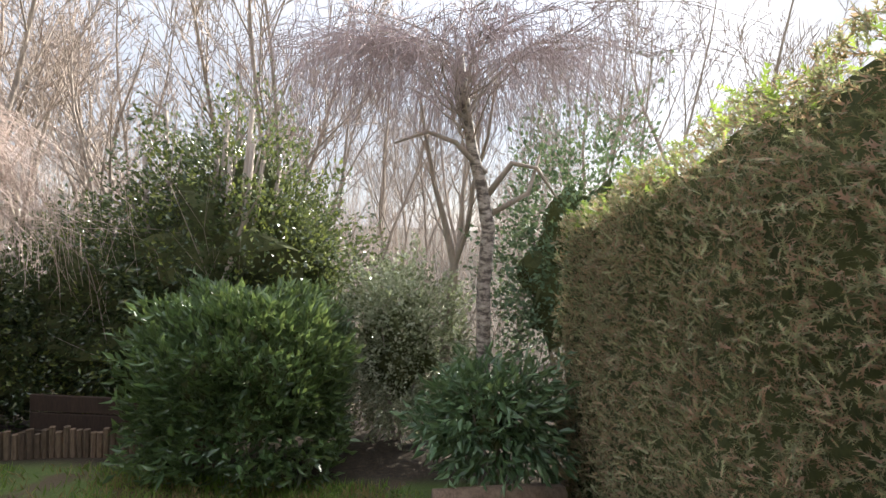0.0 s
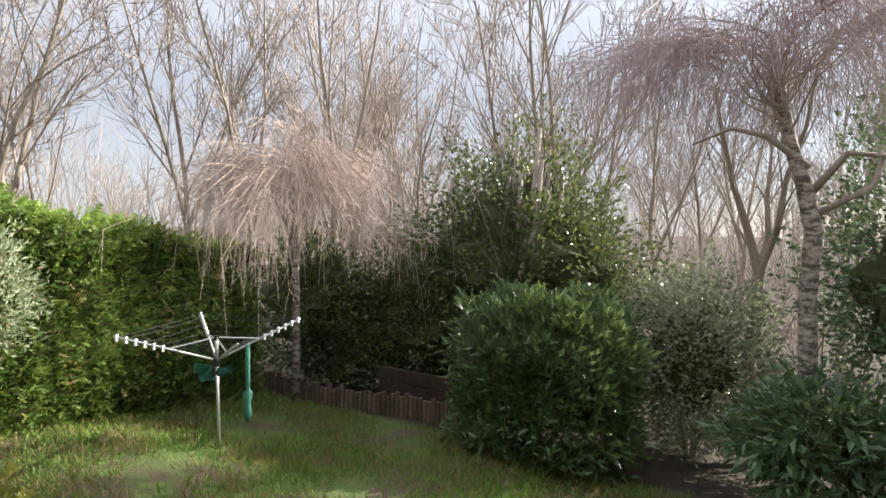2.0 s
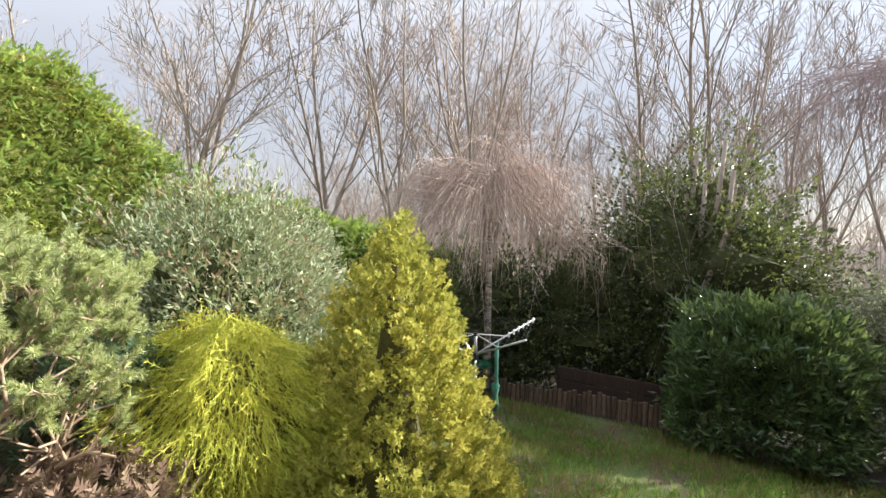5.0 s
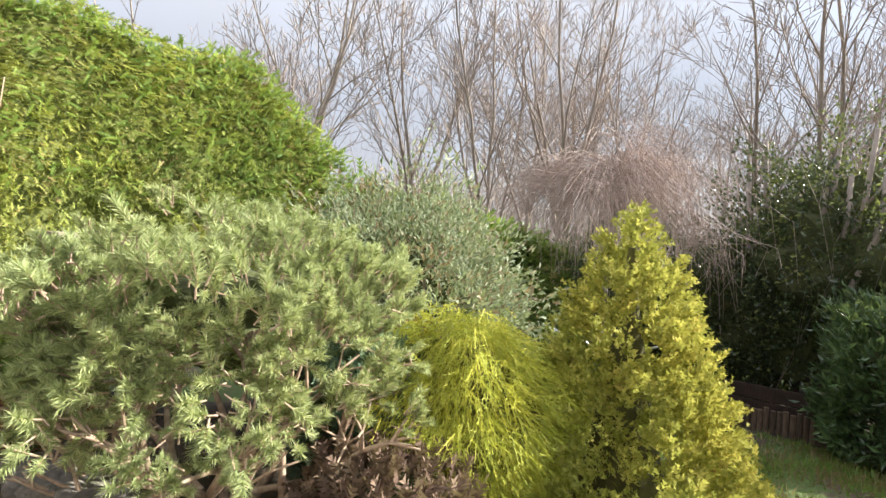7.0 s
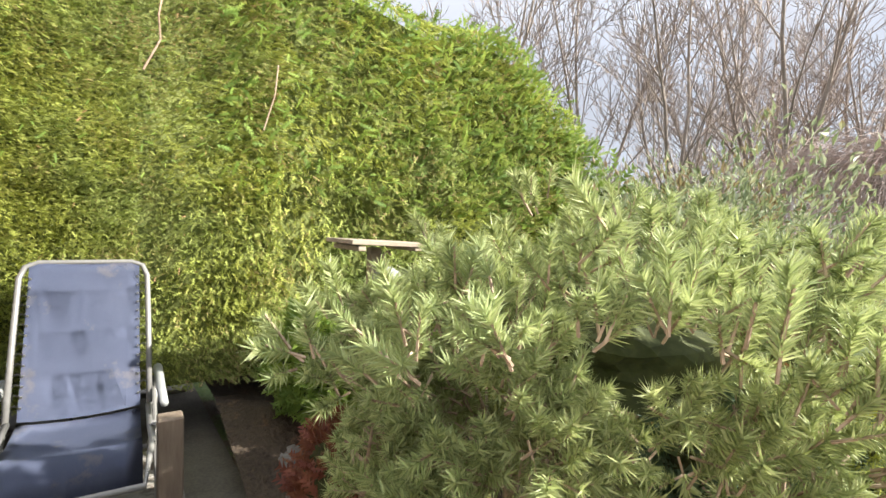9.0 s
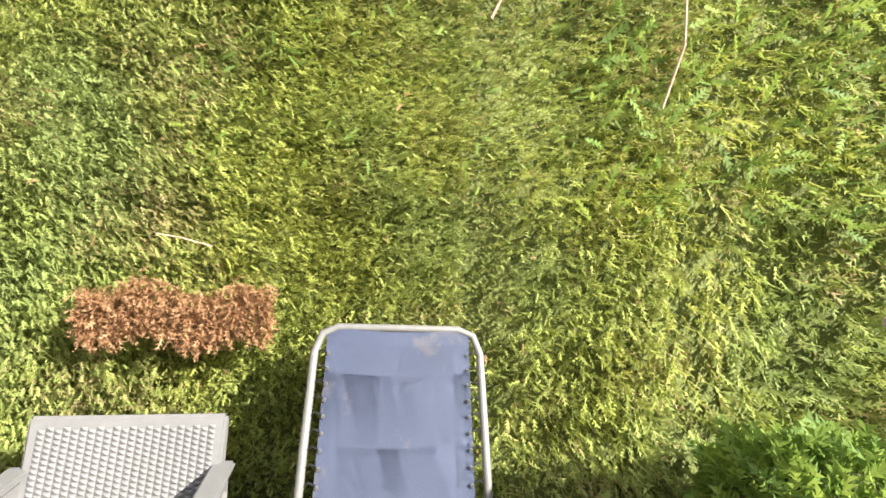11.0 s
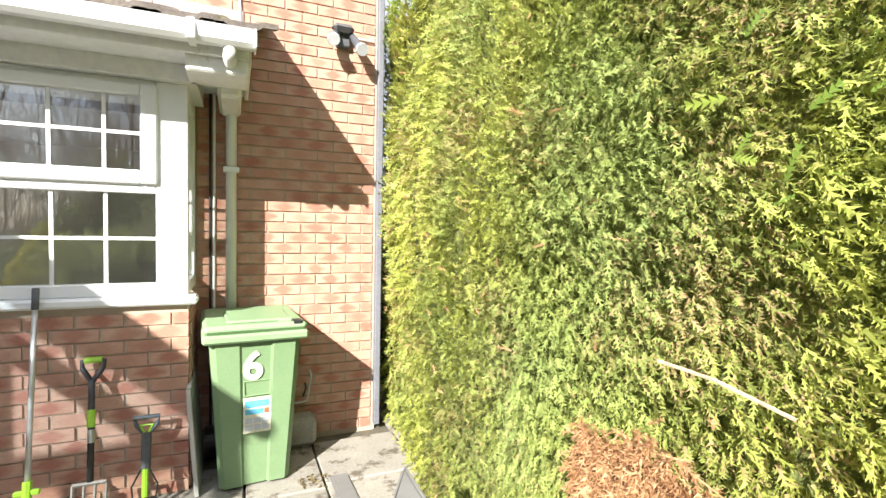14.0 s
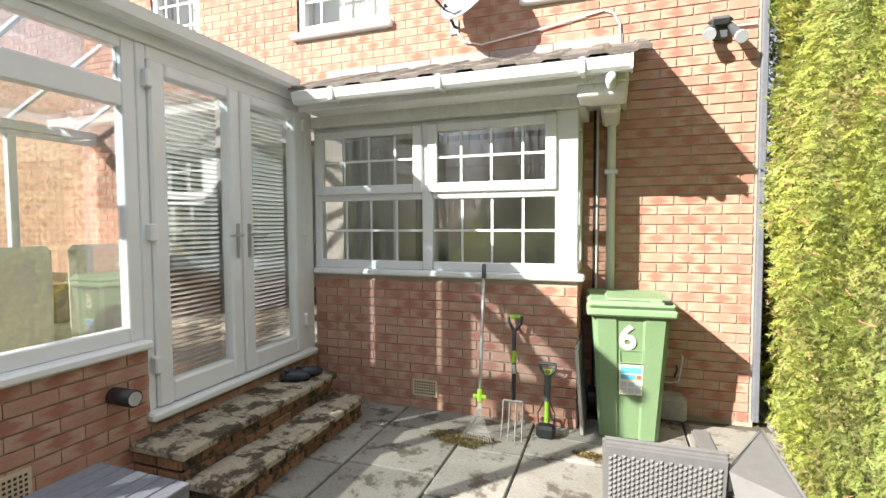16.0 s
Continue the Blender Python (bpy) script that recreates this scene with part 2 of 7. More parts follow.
MAT = dict(
    brick=brick_material(),
    brick_far=brick_material("upper_facing_brick", True),
    mortar=surface("mortar", (0.36, 0.285, 0.225), (0.46, 0.375, 0.30), 6, 90, 0.95),
    upvc=surface("white_upvc", (0.72, 0.73, 0.75), (0.77, 0.78, 0.79), 1.5, 8, 0.32, relief=0.0),
    upvc_old=surface("weathered_white_upvc", (0.66, 0.66, 0.66), (0.80, 0.80, 0.79), 3, 25, 0.4, relief=0.05, dirt=(0.45, 0.44, 0.40), dirt_amount=0.35),
    glass=glass_material(),
    roof_glass=glass_material("blue_tinted_roof_glass", (0.62, 0.71, 0.82)),
    feeder=surface("dusty_clear_plastic", (0.24, 0.25, 0.20), (0.34, 0.34, 0.28), 12, 90, 0.35, relief=0.05),
    slab=surface("paving_slab", (0.235, 0.22, 0.196), (0.345, 0.325, 0.29), 3.0, 55, 0.9, relief=0.5, dist=0.006, piece=0.14, dirt=(0.12, 0.10, 0.08), dirt_amount=0.47, dirt_scale=5.0),
    joint=surface("dark_joint", (0.075, 0.066, 0.052), (0.14, 0.125, 0.09), 5, 60, 1.0),
    step=surface("mossy_step", (0.30, 0.255, 0.19), (0.46, 0.40, 0.31), 4, 60, 0.92, relief=0.6, dist=0.008, piece=0.1, dirt=(0.07, 0.055, 0.035), dirt_amount=0.52, dirt_scale=6.0),
    old_brick=surface("stained_brick", (0.16, 0.085, 0.05), (0.34, 0.17, 0.095), 7, 60, 0.95, relief=0.7, dist=0.008, piece=0.25, dirt=(0.05, 0.045, 0.03), dirt_amount=0.5, dirt_scale=7.0),
    tile=surface("mossy_roof_tile", (0.13, 0.11, 0.10), (0.24, 0.21, 0.19), 8, 70, 0.95, relief=0.7, dist=0.008, piece=0.2, dirt=(0.22, 0.24, 0.07), dirt_amount=0.42, dirt_scale=9.0),
    roof=surface("roof_slope", (0.15, 0.11, 0.095), (0.22, 0.17, 0.14), 5, 60, 0.95),
    lead=surface("lead_flashing", (0.28, 0.22, 0.21), (0.40, 0.33, 0.31), 4, 40, 0.7, relief=0.15),
    soil=surface("soil", (0.035, 0.024, 0.016), (0.09, 0.065, 0.042), 3, 40, 1.0, relief=0.9, dist=0.03, dirt=(0.14, 0.09, 0.05), dirt_amount=0.42, dirt_scale=9.0),
    rock=surface("rockery_stone", (0.12, 0.11, 0.10), (0.28, 0.26, 0.23), 3, 35, 0.95, relief=0.8, dist=0.02, dirt=(0.07, 0.08, 0.04), dirt_amount=0.45),
    sleeper=surface("weathered_timber", (0.14, 0.105, 0.075), (0.27, 0.215, 0.16), 3, 30, 0.9, stretch=(1, 1, 0.15), relief=0.6, dist=0.006),
    table_wood=surface("grey_weathered_wood", (0.25, 0.20, 0.15), (0.42, 0.35, 0.27), 4, 40, 0.9, stretch=(1, 0.2, 1), relief=0.5, dist=0.004),
    log=surface("log_edging", (0.075, 0.05, 0.034), (0.17, 0.12, 0.085), 5, 40, 0.95, stretch=(1, 1, 0.2), relief=0.6, dist=0.008, piece=0.3),
    bark=surface("grey_bark", (0.20, 0.165, 0.14), (0.38, 0.325, 0.275), 3, 30, 0.95, stretch=(1, 1, 0.3), relief=0.7, dist=0.01),
    twig=surface("bare_twig", (0.24, 0.19, 0.16), (0.42, 0.345, 0.29), 2, 20, 0.9, relief=0.0),
    pink_twig=surface("birch_twig", (0.32, 0.24, 0.205), (0.57, 0.455, 0.40), 1.5, 12, 0.8, relief=0.0),
    purple_twig=surface("dark_birch_twig", (0.22, 0.165, 0.17), (0.46, 0.37, 0.37), 1.5, 12, 0.8, relief=0.0),
    pine_bark=surface("pine_bark", (0.25, 0.165, 0.11), (0.48, 0.37, 0.27), 5, 40, 0.9, relief=0.6, dist=0.006),
    bin=surface("green_bin_plastic", (0.14, 0.225, 0.115), (0.18, 0.27, 0.145), 2, 90, 0.45, relief=0.12, dist=0.001),
    bin_lid=surface("bin_lid_plastic", (0.19, 0.30, 0.16), (0.25, 0.37, 0.21), 2, 90, 0.5, relief=0.12, dist=0.001),
    white=surface("white_print", (0.62, 0.62, 0.45), (0.76, 0.76, 0.6), 8, 60, 0.6, relief=0.0),
    blue=surface("blue_print", (0.08, 0.36, 0.60), (0.14, 0.45, 0.68), 8, 60, 0.5, relief=0.0),
    red=surface("red_print", (0.55, 0.09, 0.05), (0.66, 0.14, 0.08), 8, 60, 0.5, relief=0.0),
    paleblue=surface("grey_print", (0.42, 0.46, 0.52), (0.52, 0.56, 0.60), 8, 60, 0.5, relief=0.0),
    black=surface("black_plastic", (0.012, 0.012, 0.013), (0.03, 0.03, 0.032), 4, 60, 0.45, relief=0.1, dist=0.001),
    lime=surface("lime_plastic", (0.26, 0.48, 0.03), (0.34, 0.58, 0.05), 4, 60, 0.4, relief=0.0),
    charcoal=surface("dark_grey_grip", (0.06, 0.065, 0.075), (0.10, 0.105, 0.115), 4, 60, 0.55, relief=0.1, dist=0.001),
    steel=surface("brushed_steel", (0.44, 0.44, 0.44), (0.60, 0.60, 0.60), 4, 50, 0.35, metal=0.9, relief=0.05),
    dull_steel=surface("dull_steel", (0.20, 0.19, 0.18), (0.34, 0.32, 0.30), 5, 50, 0.55, metal=0.7, relief=0.2, dist=0.001),
    alu=surface("aluminium_tube", (0.52, 0.52, 0.51), (0.66, 0.66, 0.65), 3, 40, 0.38, metal=0.6, relief=0.0),
    lounger_tube=surface("taupe_painted_tube", (0.18, 0.176, 0.165), (0.24, 0.236, 0.224), 3, 40, 0.4, metal=0.2, relief=0.0),
    lounger_cloth=surface("blue_mesh_cloth", (0.10, 0.122, 0.20), (0.13, 0.152, 0.235), 3, 300, 0.75, relief=0.35, dist=0.002, dirt=(0.185, 0.185, 0.225), dirt_amount=0.44, dirt_scale=5.0),
    lounger_arm=surface("grey_arm_plastic", (0.27, 0.28, 0.275), (0.35, 0.36, 0.355), 4, 40, 0.45, relief=0.05),
    rattan=surface("grey_rattan", (0.16, 0.157, 0.155), (0.21, 0.207, 0.204), 4, 50, 0.65, relief=0.1, dist=0.002),
    rattan_flat=surface("grey_moulded_plastic", (0.15, 0.148, 0.146), (0.185, 0.182, 0.18), 3, 30, 0.55, relief=0.05),
    slat=surface("grey_table_slat", (0.12, 0.125, 0.15), (0.18, 0.185, 0.215), 4, 40, 0.5, relief=0.1, dist=0.002),
    green_cloth=surface("green_cover_cloth", (0.03, 0.14, 0.10), (0.06, 0.22, 0.16), 4, 40, 0.7, relief=0.3),
    peg=surface("pale_plastic", (0.62, 0.64, 0.68), (0.78, 0.79, 0.82), 6, 60, 0.5, relief=0.0),
    cord=surface("grey_cord", (0.45, 0.46, 0.47), (0.56, 0.57, 0.58), 6, 60, 0.6, relief=0.0),
    shoe=surface("navy_rubber", (0.014, 0.017, 0.032), (0.03, 0.034, 0.055), 6, 60, 0.4, relief=0.0),
    vent=surface("buff_vent", (0.50, 0.40, 0.28), (0.62, 0.51, 0.37), 6, 60, 0.85, relief=0.1),
    concrete=surface("concrete_block", (0.26, 0.25, 0.23), (0.38, 0.36, 0.33), 5, 60, 0.95, relief=0.5, dist=0.004),
    board=surface("grey_board", (0.40, 0.39, 0.37), (0.50, 0.49, 0.47), 5, 50, 0.8, relief=0.1),
    plaster=surface("cream_plaster", (0.72, 0.70, 0.64), (0.80, 0.78, 0.72), 1, 10, 0.9, relief=0.05),
    curtain=surface("pale_curtain", (0.55, 0.55, 0.48), (0.66, 0.66, 0.58), 2, 30, 0.9, relief=0.1),
    blind=surface("white_blind_slat", (0.78, 0.78, 0.76), (0.86, 0.86, 0.84), 4, 20, 0.5, relief=0.0),
    chair_cloth=surface("beige_upholstery", (0.44, 0.40, 0.33), (0.52, 0.48, 0.40), 2, 60, 0.9, relief=0.1),
    oak=surface("oak", (0.30, 0.17, 0.075), (0.44, 0.27, 0.13), 3, 30, 0.5, stretch=(0.3, 1, 1), relief=0.2, dist=0.002),
    inside_floor=surface("interior_floor", (0.24, 0.20, 0.16), (0.34, 0.29, 0.24), 2, 20, 0.5),
    timber_dark=surface("dark_fence_board", (0.025, 0.016, 0.012), (0.06, 0.036, 0.026), 4, 40, 0.9, stretch=(1, 1, 0.15), relief=0.4, dist=0.004, piece=0.2),
    dish=surface("grey_dish_metal", (0.34, 0.355, 0.38), (0.42, 0.435, 0.46), 4, 40, 0.5, relief=0.0),
    lamp_glass=surface("floodlight_lens", (0.50, 0.50, 0.48), (0.62, 0.62, 0.60), 6, 60, 0.12, relief=0.0),
    turf=surface("turf_ground", (0.06, 0.10, 0.022), (0.13, 0.17, 0.05), 1.2, 30, 1.0, relief=0.9, dist=0.03, dirt=(0.105, 0.08, 0.048), dirt_amount=0.52, dirt_scale=1.1),
    grass=leafy("grass_blade", (0.085, 0.16, 0.028), (0.18, 0.31, 0.055), (0.32, 0.46, 0.10), patch=(0.28, 0.20, 0.10), patch_amount=0.42, patch_scale=1.6, sheer=0.4),
    ley_mid=leafy("far_leyland_spray", (0.05, 0.10, 0.02), (0.115, 0.195, 0.036), (0.24, 0.33, 0.07), patch=(0.30, 0.21, 0.10), patch_amount=0.32, patch_scale=1.3, sheer=0.4, gloss=0.6),
    ley=leafy("leyland_spray", (0.22, 0.265, 0.06), (0.43, 0.47, 0.105), (0.62, 0.63, 0.17), patch=(0.47, 0.34, 0.19), patch_amount=0.33, patch_scale=2.4, tone=(0.25, 0.35, 0.15), tone_amount=0.6, sheer=0.40, gloss=0.75, spec=0.2),
    ley_top=leafy("young_leyland_spray", (0.11, 0.19, 0.035), (0.21, 0.32, 0.055), (0.36, 0.46, 0.09), tone=(0.12, 0.22, 0.06), tone_amount=0.6, sheer=0.45, gloss=0.65, spec=0.3),
    # shaded copy of the leyland spray: shade put into a duller, greyer green
    ley_shaded=leafy("leyland_spray_in_shade", (0.14, 0.15, 0.09), (0.29, 0.30, 0.185), (0.46, 0.50, 0.28), patch=(0.40, 0.25, 0.19), patch_amount=0.42, patch_scale=11.0, sheer=0.4, gloss=0.65),
    # lighter green paints the light caught by the shoot ends; brown patches are real
    ley_backlit_tip=leafy("backlit_shoot_tip", (0.26, 0.27, 0.16), (0.42, 0.45, 0.26), (0.60, 0.64, 0.38), patch=(0.46, 0.30, 0.22), patch_amount=0.40, patch_scale=7.0, sheer=0.4, gloss=0.65),
    dead=leafy("dead_spray", (0.24, 0.115, 0.05), (0.42, 0.23, 0.115), (0.58, 0.37, 0.21), sheer=0.2, gloss=0.8),
    # colours of the plant cores: dark, standing in for shade between the sprays
    gold_shade=surface("golden_shade_core", (0.04, 0.042, 0.012), (0.10, 0.09, 0.025), 4, 40, 1.0),
    ley_shade=surface("leyland_shade_core", (0.09, 0.115, 0.03), (0.19, 0.21, 0.06), 5, 45, 1.0, relief=0.8, dist=0.02),
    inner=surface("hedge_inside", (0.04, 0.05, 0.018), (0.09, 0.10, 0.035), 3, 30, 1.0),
    gold=leafy("golden_cypress_spray", (0.20, 0.21, 0.04), (0.42, 0.405, 0.08), (0.65, 0.57, 0.15), patch=(0.30, 0.17, 0.07), patch_amount=0.24, patch_scale=3.0, tone=(0.27, 0.33, 0.08), sheer=0.4, gloss=0.7, spec=0.2),
    thread=leafy("golden_thread_spray", (0.26, 0.32, 0.05), (0.60, 0.61, 0.09), (0.84, 0.76, 0.14), tone=(0.42, 0.52, 0.09), sheer=0.4, gloss=0.65),
    needle=leafy("pine_needle", (0.17, 0.215, 0.085), (0.40, 0.455, 0.19), (0.62, 0.65, 0.34), tone=(0.32, 0.41, 0.20), sheer=0.35, gloss=0.55),
    silver=leafy("silver_leaf", (0.13, 0.18, 0.09), (0.29, 0.35, 0.21), (0.50, 0.54, 0.40), patch=(0.26, 0.19, 0.12), patch_amount=0.36, patch_scale=2.0, sheer=0.3, gloss=0.6),
    laurel=leafy("laurel_leaf", (0.035, 0.07, 0.03), (0.075, 0.135, 0.055), (0.15, 0.24, 0.085), sheer=0.35, gloss=0.3, spec=0.8),
    holly=leafy("holly_leaf", (0.03, 0.05, 0.026), (0.06, 0.092, 0.045), (0.13, 0.17, 0.075), patch=(0.22, 0.26, 0.07), patch_amount=0.33, patch_scale=1.1, sheer=0.32, gloss=0.24, spec=1.0),
    # lit copy of the holly: backlight and glints painted as a paler leaf
    holly_backlit=leafy("backlit_holly_leaf", (0.12, 0.15, 0.09), (0.30, 0.34, 0.23), (0.60, 0.63, 0.50), sheer=0.4, gloss=0.22, spec=1.0),
    rhodo=leafy("rhododendron_leaf", (0.045, 0.09, 0.045), (0.085, 0.155, 0.075), (0.15, 0.235, 0.11), sheer=0.3, gloss=0.3, spec=0.6),
    euonymus=leafy("green_shrub_leaf", (0.045, 0.11, 0.022), (0.09, 0.19, 0.04), (0.18, 0.30, 0.07), sheer=0.3, gloss=0.35),
    bluefir=leafy("blue_green_spray", (0.05, 0.095, 0.06), (0.10, 0.165, 0.10), (0.19, 0.27, 0.16), sheer=0.25, gloss=0.6),
    litter=leafy("wet_leaf_litter", (0.06, 0.045, 0.02), (0.14, 0.10, 0.04), (0.26, 0.20, 0.08), sheer=0.15, gloss=0.6),
    heather=leafy("brown_heather", (0.10, 0.06, 0.045), (0.19, 0.125, 0.09), (0.28, 0.21, 0.14), sheer=0.2, gloss=0.8),
    redleaf=leafy("red_brown_shrub", (0.12, 0.03, 0.025), (0.21, 0.06, 0.045), (0.30, 0.11, 0.07), sheer=0.3, gloss=0.6),
    birch=None,
)
nt = MAT["turf"].node_tree
p = nt.nodes["Principled BSDF"]
old = p.inputs["Base Color"].links[0].from_socket
g = nt.nodes.new("ShaderNodeNewGeometry")
sep = nt.nodes.new("ShaderNodeSeparateXYZ")
nt.links.new(g.outputs["Position"], sep.inputs[0])
edge = nt.nodes.new("ShaderNodeMapRange")
nt.links.new(sep.outputs[1], edge.inputs[0])
for k, val in ((1, -9.5), (2, -9.9), (3, 0.0), (4, 1.0)):
    edge.inputs[k].default_value = val
litter = ramp(nt, noise_tex(nt, coords(nt), 14.0, 6.0, 0.7), [(0.35, (0.018, 0.013, 0.009)), (0.55, (0.045, 0.032, 0.02)), (0.75, (0.11, 0.075, 0.045))])
nt.links.new(mix(nt, edge.outputs[0], old, litter), p.inputs["Base Color"])
m, nt, p, _ = nodes_of("birch_bark")
v = coords(nt, 1.0, (1.0, 1.0, 2.2))
col = ramp(nt, noise_tex(nt, v, 6.0, 8.0, 0.75), [(0.44, (0.08, 0.065, 0.055)), (0.53, (0.33, 0.285, 0.245)), (0.72, (0.60, 0.55, 0.49))])
nt.links.new(col, p.inputs["Base Color"])
p.inputs["Roughness"].default_value = 0.8
bump(nt, noise_tex(nt, v, 20.0), 0.5, 0.006, p)
MAT["birch"] = m


# ---- mesh tools ----
def thing(name, label, category, group="", kind="", at=(0, 0, 0), rz=0):
    e = new(name)
    e.matrix_world = pose(*at, 0, 0, rz)
    return tagged(e, label, category, group, kind)


def part(name, bm, material, parent=None, label="", smooth=False):
    me = bpy.data.meshes.new(name)
    bm.to_mesh(me)
    bm.free()
    me.materials.append(material)
    if smooth:
        me.shade_smooth()
    ob = new(name, me)
    ob.parent = parent
    return tagged(ob, label)


def mesh_part(name, verts, faces, material, parent=None, label="", smooth=False):
    """One mesh from arrays: verts (n, 3), faces (m, k)."""
    verts, faces = np.asarray(verts, np.float32), np.asarray(faces, np.int32)
    me = bpy.data.meshes.new(name)
    me.vertices.add(len(verts))
    me.vertices.foreach_set("co", verts.ravel())
    k = faces.shape[1]
    me.loops.add(faces.size)
    me.loops.foreach_set("vertex_index", faces.ravel())
    me.polygons.add(len(faces))
    me.polygons.foreach_set("loop_start", np.arange(0, faces.size, k, dtype=np.int32))
    me.update(calc_edges=True)
    me.materials.append(material)
    if smooth:
        me.shade_smooth()
    else:
        me.shade_flat()
    ob = new(name, me)
    ob.parent = parent
    return tagged(ob, label)


def box(bm, x0, y0, z0, x1, y1, z1, bevel=0.0):
    r = bmesh.ops.create_cube(bm, size=1.0, matrix=Matrix.LocRotScale(((x0 + x1) / 2, (y0 + y1) / 2, (z0 + z1) / 2), None, (abs(x1 - x0), abs(y1 - y0), abs(z1 - z0))))
    if bevel:
        bmesh.ops.bevel(bm, geom=list({e for v in r["verts"] for e in v.link_edges}), offset=bevel, segments=1, affect='EDGES')
    return r["verts"]


def boxed(*a, **k):
    bm = bmesh.new()
    box(bm, *a, **k)
    return bm


def tube(bm, pts, radius, sides=8, cap=True):
    """A round bar along points; radius is one number or one for each point."""
    pts = [Vector(q) for q in pts]
    rr = radius if isinstance(radius, (list, tuple)) else [radius] * len(pts)
    rings, up = [], None
    for i, q in enumerate(pts):
        d = (pts[min(i + 1, len(pts) - 1)] - pts[max(i - 1, 0)]).normalized()
        if up is None:
            up = d.orthogonal().normalized()
        up = (up - d * up.dot(d)).normalized()
        side = d.cross(up)
        rings.append([bm.verts.new(q + (up * math.cos(a) + side * math.sin(a)) * rr[i]) for a in (2 * math.pi * k / sides for k in range(sides))])
    for a, b in zip(rings, rings[1:]):
        for k in range(sides):
            bm.faces.new((a[k], a[(k + 1) % sides], b[(k + 1) % sides], b[k]))
    if cap:
        bm.faces.new(rings[0][::-1])
        bm.faces.new(rings[-1])


def tubed(pts, radius, sides=8):
    bm = bmesh.new()
    tube(bm, pts, radius, sides)
    return bm


def limbs(segs, sides=4):
    """Arrays for many tapered bars: rows of (a, b, ra, rb)."""
    a = np.array([s[0] for s in segs], float)
    b = np.array([s[1] for s in segs], float)
    ra, rb = np.array([s[2] for s in segs]), np.array([s[3] for s in segs])
    d = b - a
    d /= np.linalg.norm(d, axis=1, keepdims=True) + 1e-9
    ref = np.where(np.abs(d[:, 2:3]) > 0.9, np.array([[1.0, 0, 0]]), np.array([[0, 0, 1.0]]))
    u = np.cross(d, ref)
    u /= np.linalg.norm(u, axis=1, keepdims=True) + 1e-9
    w = np.cross(d, u)
    vs = []
    for base, rad in ((a, ra), (b, rb)):
        for k in range(sides):
            t = 2 * math.pi * k / sides
            vs.append(base + (u * math.cos(t) + w * math.sin(t)) * rad[:, None])
    v = np.stack(vs, 1)
    n = len(a)
    f = np.array([[k, (k + 1) % sides, sides + (k + 1) % sides, sides + k] for k in range(sides)])
    return v.reshape(-1, 3), (f[None] + (np.arange(n) * 2 * sides)[:, None, None]).reshape(-1, 4)


def unit(v):
    return v / (np.linalg.norm(v, axis=-1, keepdims=True) + 1e-9)


def sprays(points, axes, normals, sizes, template):
    """Arrays of one leaf or spray at each point, along its axis, flat side to its normal."""
    tv, tf = template
    y = unit(axes)
    x = unit(np.cross(y, normals))
    z = np.cross(x, y)
    v = points[:, None] + (tv[None, :, 0:1] * x[:, None] + tv[None, :, 1:2] * y[:, None] + tv[None, :, 2:3] * z[:, None]) * sizes[:, None, None]
    f = tf[None] + (np.arange(len(points)) * len(tv))[:, None, None]
    return v.reshape(-1, 3), f.reshape(-1, 3)


def fan(lobes, length=1.0, width=0.5, droop=0.15):
    """A flat feathery spray: narrow pointed lobes to both sides of a stem."""
    k = max(lobes // 2, 2)
    v = [(0.0, length * 0.95 * i / k, -droop * (i / k) ** 2) for i in range(k + 1)]
    f = []
    for i in range(k):
        t = (i + 0.5) / k
        ln = width * (0.55 + 0.75 * t - 0.75 * t * t)
        for s in (-1, 1):
            v.append((s * ln * 0.8, length * (0.95 * (i + 0.5) / k) + ln * 0.75, -droop * t - 0.06 * s))
            f.append((i, i + 1, len(v) - 1) if s > 0 else (i + 1, i, len(v) - 1))
    v.append((0.0, length * 1.25, -droop * 1.2))
    f.append((k, k - 1, len(v) - 1))
    return np.array(v, float), np.array(f)


def cord_frond(pairs=4, length=1.0, reach=0.36, cord=0.13, droop=0.25):
    """A flat cypress spray: narrow cords branching to both sides of a thin stem."""
    v = [(-cord * 0.4, 0, 0), (cord * 0.4, 0, 0), (0.0, length * 1.2, -droop)]
    f = [(0, 1, 2)]
    for i in range(pairs):
        t = (i + 0.4) / pairs
        ln = reach * (0.7 + 0.7 * t - 0.9 * t * t)
        for sd in (-1, 1):
            y, z = length * (t + (0.06 if sd > 0 else 0)), -droop * t * t
            k = len(v)
            v += [(0, y - cord / 2, z), (0, y + cord / 2, z), (sd * ln * 0.75, y + ln * 0.85, z - 0.08 * ln)]
            f.append((k, k + 1, k + 2) if sd < 0 else (k + 1, k, k + 2))
    return np.array(v, float), np.array(f)


def blade(width=0.4, fold=0.1, tip=0.3):
    """A single pointed leaf, folded along its middle."""
    v = [(0, 0, 0), (-width / 2, 0.45, fold), (width / 2, 0.45, fold), (0, 0.5, 0), (0, 1, -tip * 0.3)]
    return np.array(v, float), np.array([(0, 3, 1), (0, 2, 3), (1, 3, 4), (3, 2, 4)])


FAN, FAN_FINE, LEAF, LEAF_ROUND = fan(8, 1.0, 0.5), fan(8, 1.0, 0.42, 0.25), blade(0.34), blade(0.55, 0.14)
rng = np.random.default_rng(7)


